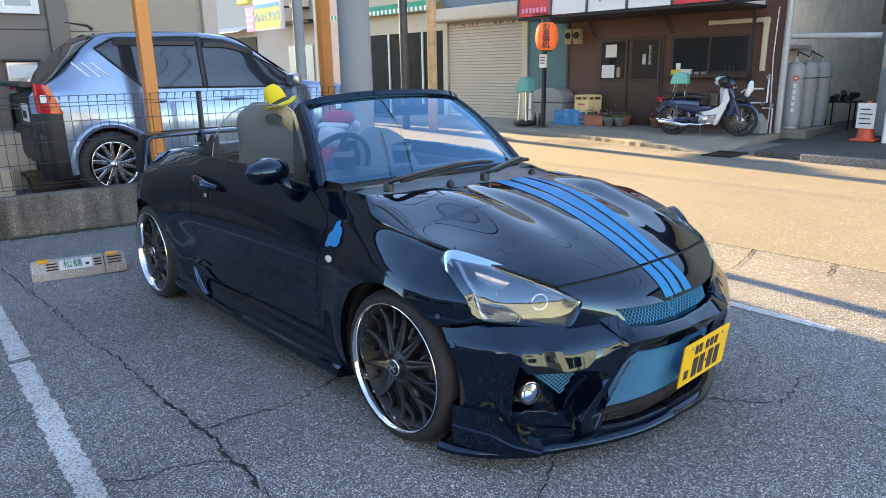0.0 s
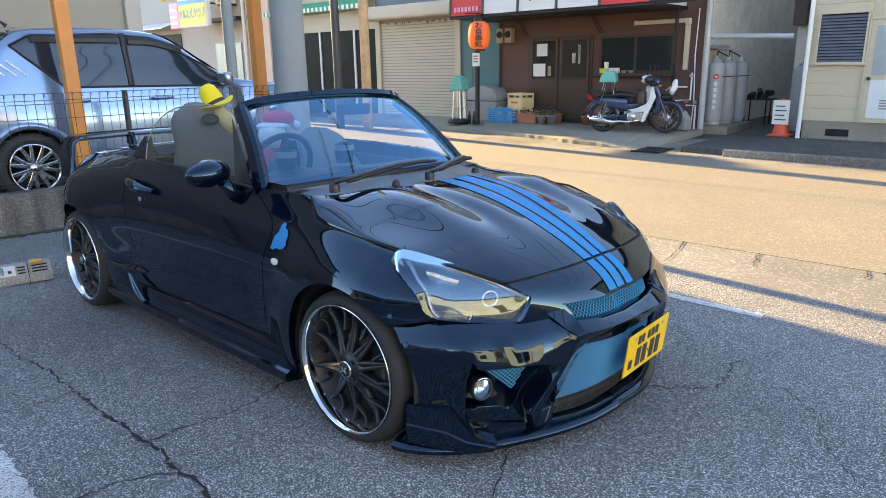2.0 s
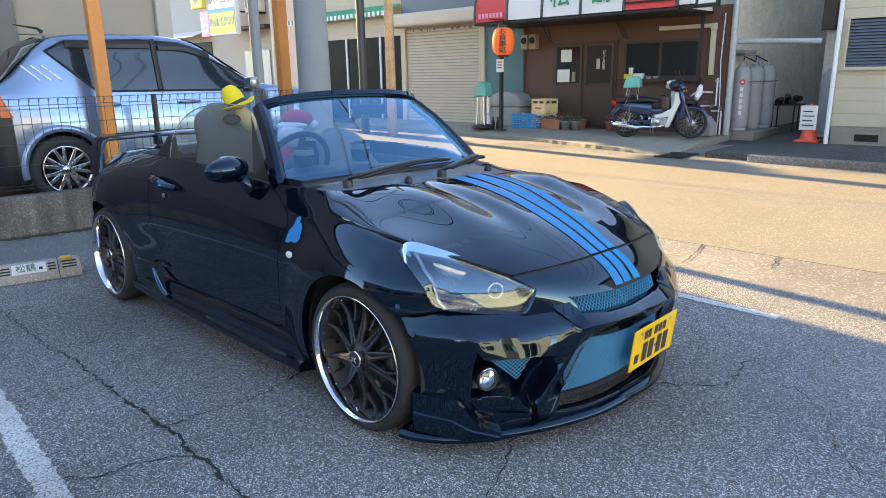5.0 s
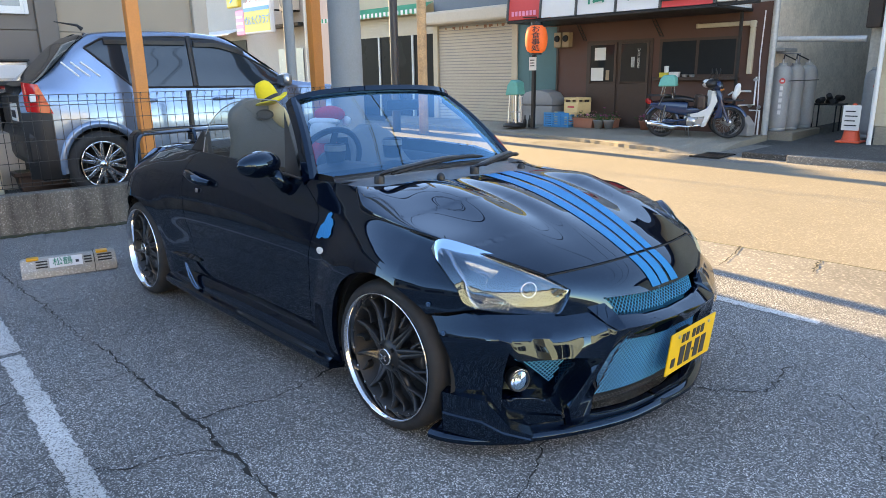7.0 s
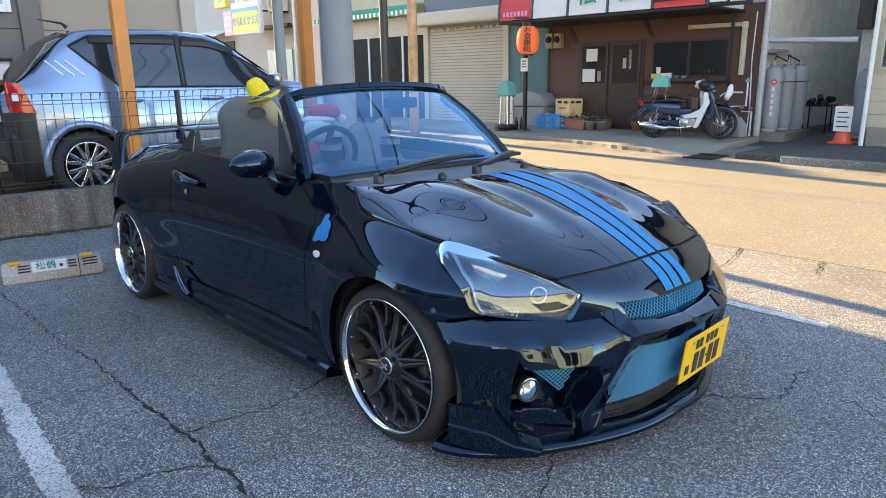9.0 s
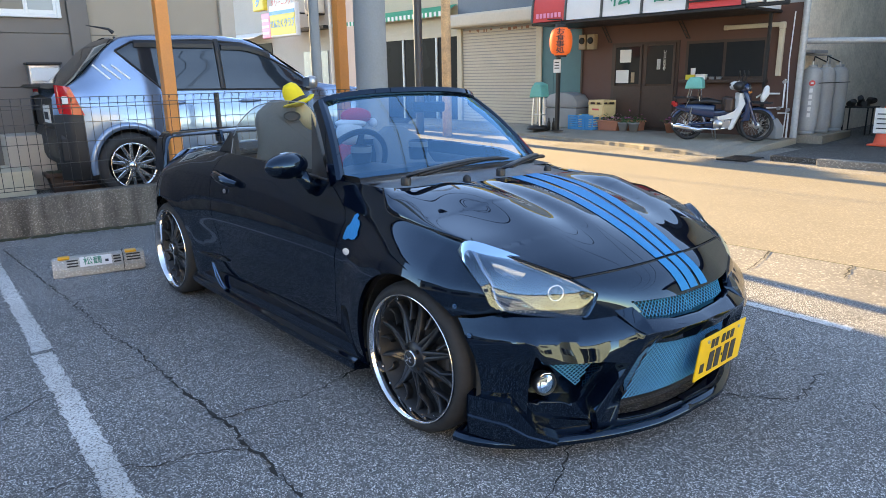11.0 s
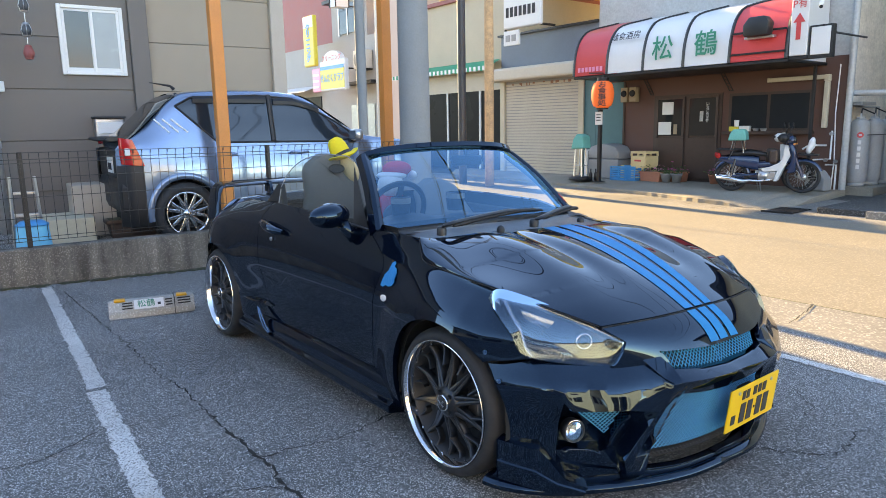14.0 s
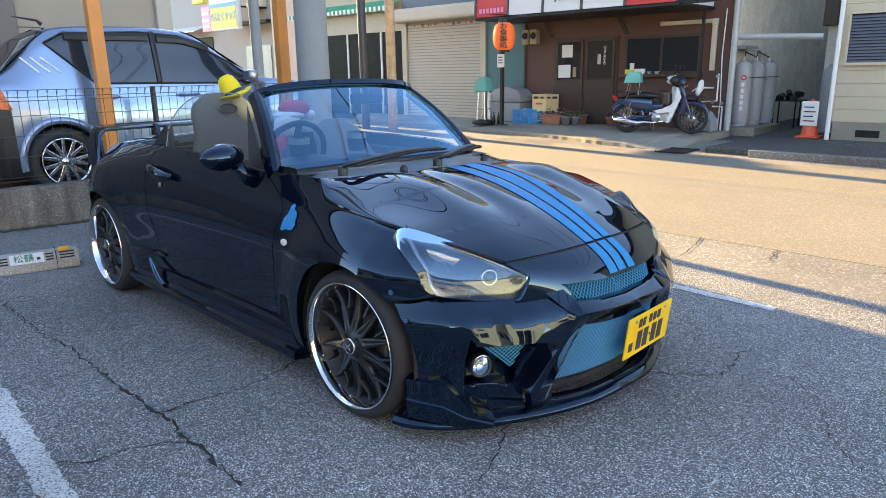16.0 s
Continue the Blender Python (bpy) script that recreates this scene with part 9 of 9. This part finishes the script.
def wall_fittings():
    g = thing("meter_box", pose(-7.39, WALL - 0.10, 1.74), "grey electricity meters on the brown wall", "meter")
    for x in (-0.11, 0.11):
        b = part("meter", box(x - 0.09, -0.05, 0, x + 0.09, 0.09, 0.31, 0.015), M_CARDBOARD, g)
        part("dial", lathe([(0.0, 0.03), (0.06, 0.03), (0.07, 0.0)], 20, m=pose(x, -0.05, 0.18, 90, 0, 0)), M_DARK, b)
    h = thing("pipe_cover", pose(0, WALL - 0.05, 0), "cream plastic pipe cover along the brown wall", "pipe")
    part("run", box(-4.35, -0.04, 1.97, -3.40, 0.045, 2.045, 0.015), M_CREAM, h)
    part("elbow", box(-3.42, -0.045, 1.93, -3.32, 0.045, 2.05, 0.02), M_CREAM, h)
    part("drop", box(-3.41, -0.04, 1.15, -3.33, 0.045, 1.93, 0.012), M_CREAM, h)
    part("cap", box(-4.40, -0.045, 1.965, -4.34, 0.045, 2.05, 0.012), M_CREAM, h)
    k = thing("water_pipes", pose(0, WALL - 0.06, 0), "thin pale pipes and taps beside the window", "pipe")
    for pts, r in (([(-3.18, 0, 2.2), (-3.20, 0, 1.4), (-3.16, 0, 0.6), (-3.18, 0, 0.1)], 0.010), ([(-3.22, -0.02, 1.1), (-3.22, -0.02, 0.62), (-3.50, -0.02, 0.60)], 0.016), ([(-3.12, 0, 0.1), (-3.12, 0, 0.52), (-3.30, 0, 0.52)], 0.016), ([(-3.7, 0, 0.78), (-3.6, 0, 0.85), (-3.3, 0, 0.85)], 0.016)):
        part("pipe", tube(pts, r, 8), M_WHITE, k)
    for x, z in ((-3.28, 0.60), (-3.12, 0.58), (-3.22, 1.05)):
        part("tap", cyl(0.03, 0.03, 0.05, 12, m=pose(x, -0.02, z, 90, 0, 0)), M_STEEL, k)
    for x0 in (-7.09, -5.34):
        br = thing("awning_brace", pose(x0, WALL - 0.03, 0), "small black lattice brace under the awning", "brace", "braces under the awning")
        for dx in (0.0, 0.07):
            part("rail", tube([(dx, 0, 2.20), (dx + 0.20, 0, 1.86)], 0.009, 5), M_BLACKSTEEL, br)
        for k in range(5):
            part("rung", tube([(0.02 + 0.04 * k, 0, 2.16 - 0.068 * k), (0.10 + 0.04 * k, 0, 2.13 - 0.068 * k)], 0.006, 5), M_BLACKSTEEL, br)
    d = thing("downlight_post", pose(-3.49, 10.12, 0.1), "dark steel awning post by the window", "post")
    part("shaft", box(-0.024, -0.024, 0, 0.024, 0.024, 2.12, 0.005), M_BLACKSTEEL, d)
    n = thing("door_notices", pose(0, WALL - 0.066, 0), "white notices and jars behind the door pane", "notice")
    part("sheet", box(-6.66, 0, 1.04, -6.36, 0.006, 1.30), M_PAPER, n)
    part("sheet", box(-6.30, 0, 1.05, -6.22, 0.006, 1.25), M_CARDBOARD, n)
    part("bag", box(-6.58, 0, 1.45, -6.32, 0.008, 1.70), M_PAPER, n)
    words("い\nら\nっ\nし\nゃ\nい\nま\nせ", 0.075, M_PAPER, n, pose(-5.555, -0.004, 1.47), spacing=0.62)
    for i in range(4):
        part("print_bar", box(-5.72 + 0.02 * i, 0, 1.30, -5.71 + 0.02 * i, 0.006, 1.50), M_PAPER, n)
    e = thing("sill_clutter", pose(0, WALL - 0.09, 1.10), "yellow and white boxes and cups on the window sill", "box")
    part("box", box(-5.06, -0.04, 0, -4.88, 0.04, 0.09, 0.004), M_SIGNYEL, e, "yellow box")
    part("box", box(-4.86, -0.04, 0, -4.66, 0.04, 0.10, 0.004), M_PAPER, e, "white box")
    part("cup", cyl(0.04, 0.045, 0.12, 16, m=pose(-4.93, 0, 0.09)), M_WHITE, e)
    for i in range(2):
        part("bowl", lathe([(0.0, 0.0), (0.04, 0.0), (0.06, 0.05), (0.0, 0.05)], 16, m=pose(-4.55 + 0.14 * i, 0, 0)), M_GREYPL, e)
    s = thing("spot_lamp", pose(-3.85, 8.80, 2.62), "black lamp housing under clear wrap on the awning", "lamp")
    b = bmesh.new()
    prism([(-0.20, 0.0), (0.20, 0.0), (0.22, 0.20), (0.14, 0.30), (-0.12, 0.30), (-0.21, 0.18)], 0.20, b, pose(0, 0.10, 0, 90, 0, 0), bevel=0.03)
    part("housing", b, M_BLACK, s, smooth=40)
    part("bracket", box(-0.24, 0.04, -0.03, 0.24, 0.14, 0.01, 0.005), M_STEEL, s)
    c = thing("security_camera", pose(-2.98, 9.0, 2.98), "small white security camera over the sign", "camera")
    part("body", cyl(0.035, 0.035, 0.12, 14, m=pose(0, 0, 0, 75, 0, 20)), M_WHITE, c)
    part("lens", cyl(0.025, 0.025, 0.01, 14, m=pose(0.04, -0.12, -0.03, 75, 0, 20)), M_DARK, c)
    part("mount", tube([(0, 0, 0), (0, 0.05, 0.09)], 0.012, 6), M_WHITE, c)


wall_fittings()


def alley_clutter():
    g = thing("scrap_stand", pose(-2.72, 12.6, 0.03), "dark rusty machine on a small stand in the alley", "machine")
    for x in (-0.2, 0.2):
        for y in (-0.15, 0.15):
            part("leg", tube([(x, y, 0), (x, y, 0.5)], 0.015, 6), M_BLACKSTEEL, g)
    part("top", box(-0.25, -0.2, 0.5, 0.30, 0.2, 0.53), M_BLACKSTEEL, g)
    r = random.Random(3)
    for k in range(7):
        part("piece", cyl(0.05 + 0.03 * r.random(), 0.05, 0.15, 10, m=pose(r.uniform(-0.15, 0.2), r.uniform(-0.1, 0.1), 0.55 + 0.1 * r.random(), r.uniform(0, 90), r.uniform(0, 90), 0)), M_BLACKSTEEL, g)
    h = thing("cylinder_pipes", pose(0, 0, 0), "gas hoses and valves above the cylinders", "pipe")
    part("hose", tube([(-2.99, 10.85, 1.37), (-3.05, 11.05, 1.47), (-2.93, 11.30, 1.37)], 0.012, 6), M_BLACKSTEEL, h)
    part("hose", tube([(-2.93, 11.30, 1.37), (-3.0, 11.5, 1.48), (-2.86, 11.75, 1.37)], 0.012, 6), M_BLACKSTEEL, h)
    part("pipe", tube([(-3.16, 10.8, 1.5), (-3.16, 12.1, 1.5), (-3.16, 12.12, 0.1)], 0.016, 8), M_GALV, h)
    part("regulator", box(-3.20, 10.75, 1.52, -2.95, 11.35, 1.58, 0.01), M_GALV, h)
    part("strap", tube([(-2.81, 10.70, 1.02), (-2.75, 11.25, 1.02), (-2.68, 11.80, 1.02)], 0.008, 5), M_BLACKSTEEL, h)
    m = thing("meter_cabinet", pose(-1.90, 11.9, 1.90), "dark brown cabinet high on the alley wall", "cabinet")
    part("body", box(-0.13, -0.1, 0, 0.10, 0.10, 0.8, 0.01), M_DARKWOOD, m)
    part("lid", box(-0.15, -0.12, 0.8, 0.12, 0.10, 0.83), M_BLACKSTEEL, m)
    part("arm", box(0.1, 0.0, 0.3, 0.32, 0.06, 0.36), M_BLACKSTEEL, m)


alley_clutter()


# ---- sunlit neighbours that the paint mirrors ----
def closing_building(name, x0, y0, x1, y1, h, material, label, rows):
    """A plain building with windows on its west and north sides."""
    g = thing(name, Matrix(), label, "building")
    part("wall", box(x0, y0, -0.2, x1, y1, h), material, g)
    part("roof", box(x0 - 0.3, y0 - 0.3, h, x1 + 0.3, y1 + 0.3, h + 0.15, 0.02), M_BLACK, g)
    for z0, z1, step, w in rows:
        for k in range(int((y1 - y0 - 1) / step)):
            y = y0 + 0.8 + k * step
            o = part("window", box(x0 - 0.03, y, z0, x0 - 0.005, y + w, z1), M_WINDOW, g)
            part("frame", box(x0 - 0.05, y + w / 2 - 0.03, z0, x0 - 0.03, y + w / 2 + 0.03, z1), M_WHITE, o)
        for k in range(int((x1 - x0 - 1) / step)):
            x = x0 + 0.8 + k * step
            part("window", box(x, y1 + 0.005, z0, x + w, y1 + 0.03, z1), M_WINDOW, g)
    return g


closing_building("neighbour_house", 12.0, -13.0, 20.0, -3.2, 5.6, M_OFFWHITE, "cream two-storey neighbouring house in the sun", ((0.9, 2.1, 2.2, 1.5), (3.5, 4.6, 2.2, 1.4)))
closing_building("neighbour_shop", 14.0, -2.4, 22.0, 1.6, 4.2, M_OFFWHITE, "cream neighbouring shop in the sun", ((0.3, 2.4, 1.9, 1.6),))
closing_building("rear_house", -6.0, -17.0, 8.0, -10.0, 3.1, M_TRIM, "pale low house at the back of the lot", ((0.9, 2.1, 2.6, 1.6),))


# ---- overhead cables ----
def cables():
    g = thing("overhead_cables", Matrix(), "black overhead cables strung along the street", "cable")
    for y, z, r in ((3.30, 5.6, 0.012), (3.55, 5.9, 0.010), (3.10, 6.3, 0.014), (3.4, 6.9, 0.008), (8.0, 6.2, 0.012), (8.1, 6.8, 0.010), (8.05, 7.4, 0.008)):
        pts = []
        for k in range(25):
            t = -1 + 2 * k / 24
            pts.append((-40 + 80 * k / 24, y, z + 0.35 * ((t * 2) % 1 - 0.5) ** 2))
        part("cable", tube(pts, r, 5), M_DARK, g)
    for y0, z0, y1, z1 in ((2.1, 8.2, 8.05, 7.2), (2.1, 7.9, 8.05, 6.9)):
        part("cable", tube([(-4.0 - 5.4 * t, y0 + (y1 - y0) * t, z0 + (z1 - z0) * t - 0.5 * math.sin(math.pi * t)) for t in (k / 12 for k in range(13))], 0.012, 5), M_DARK, g)
    return g


cables()
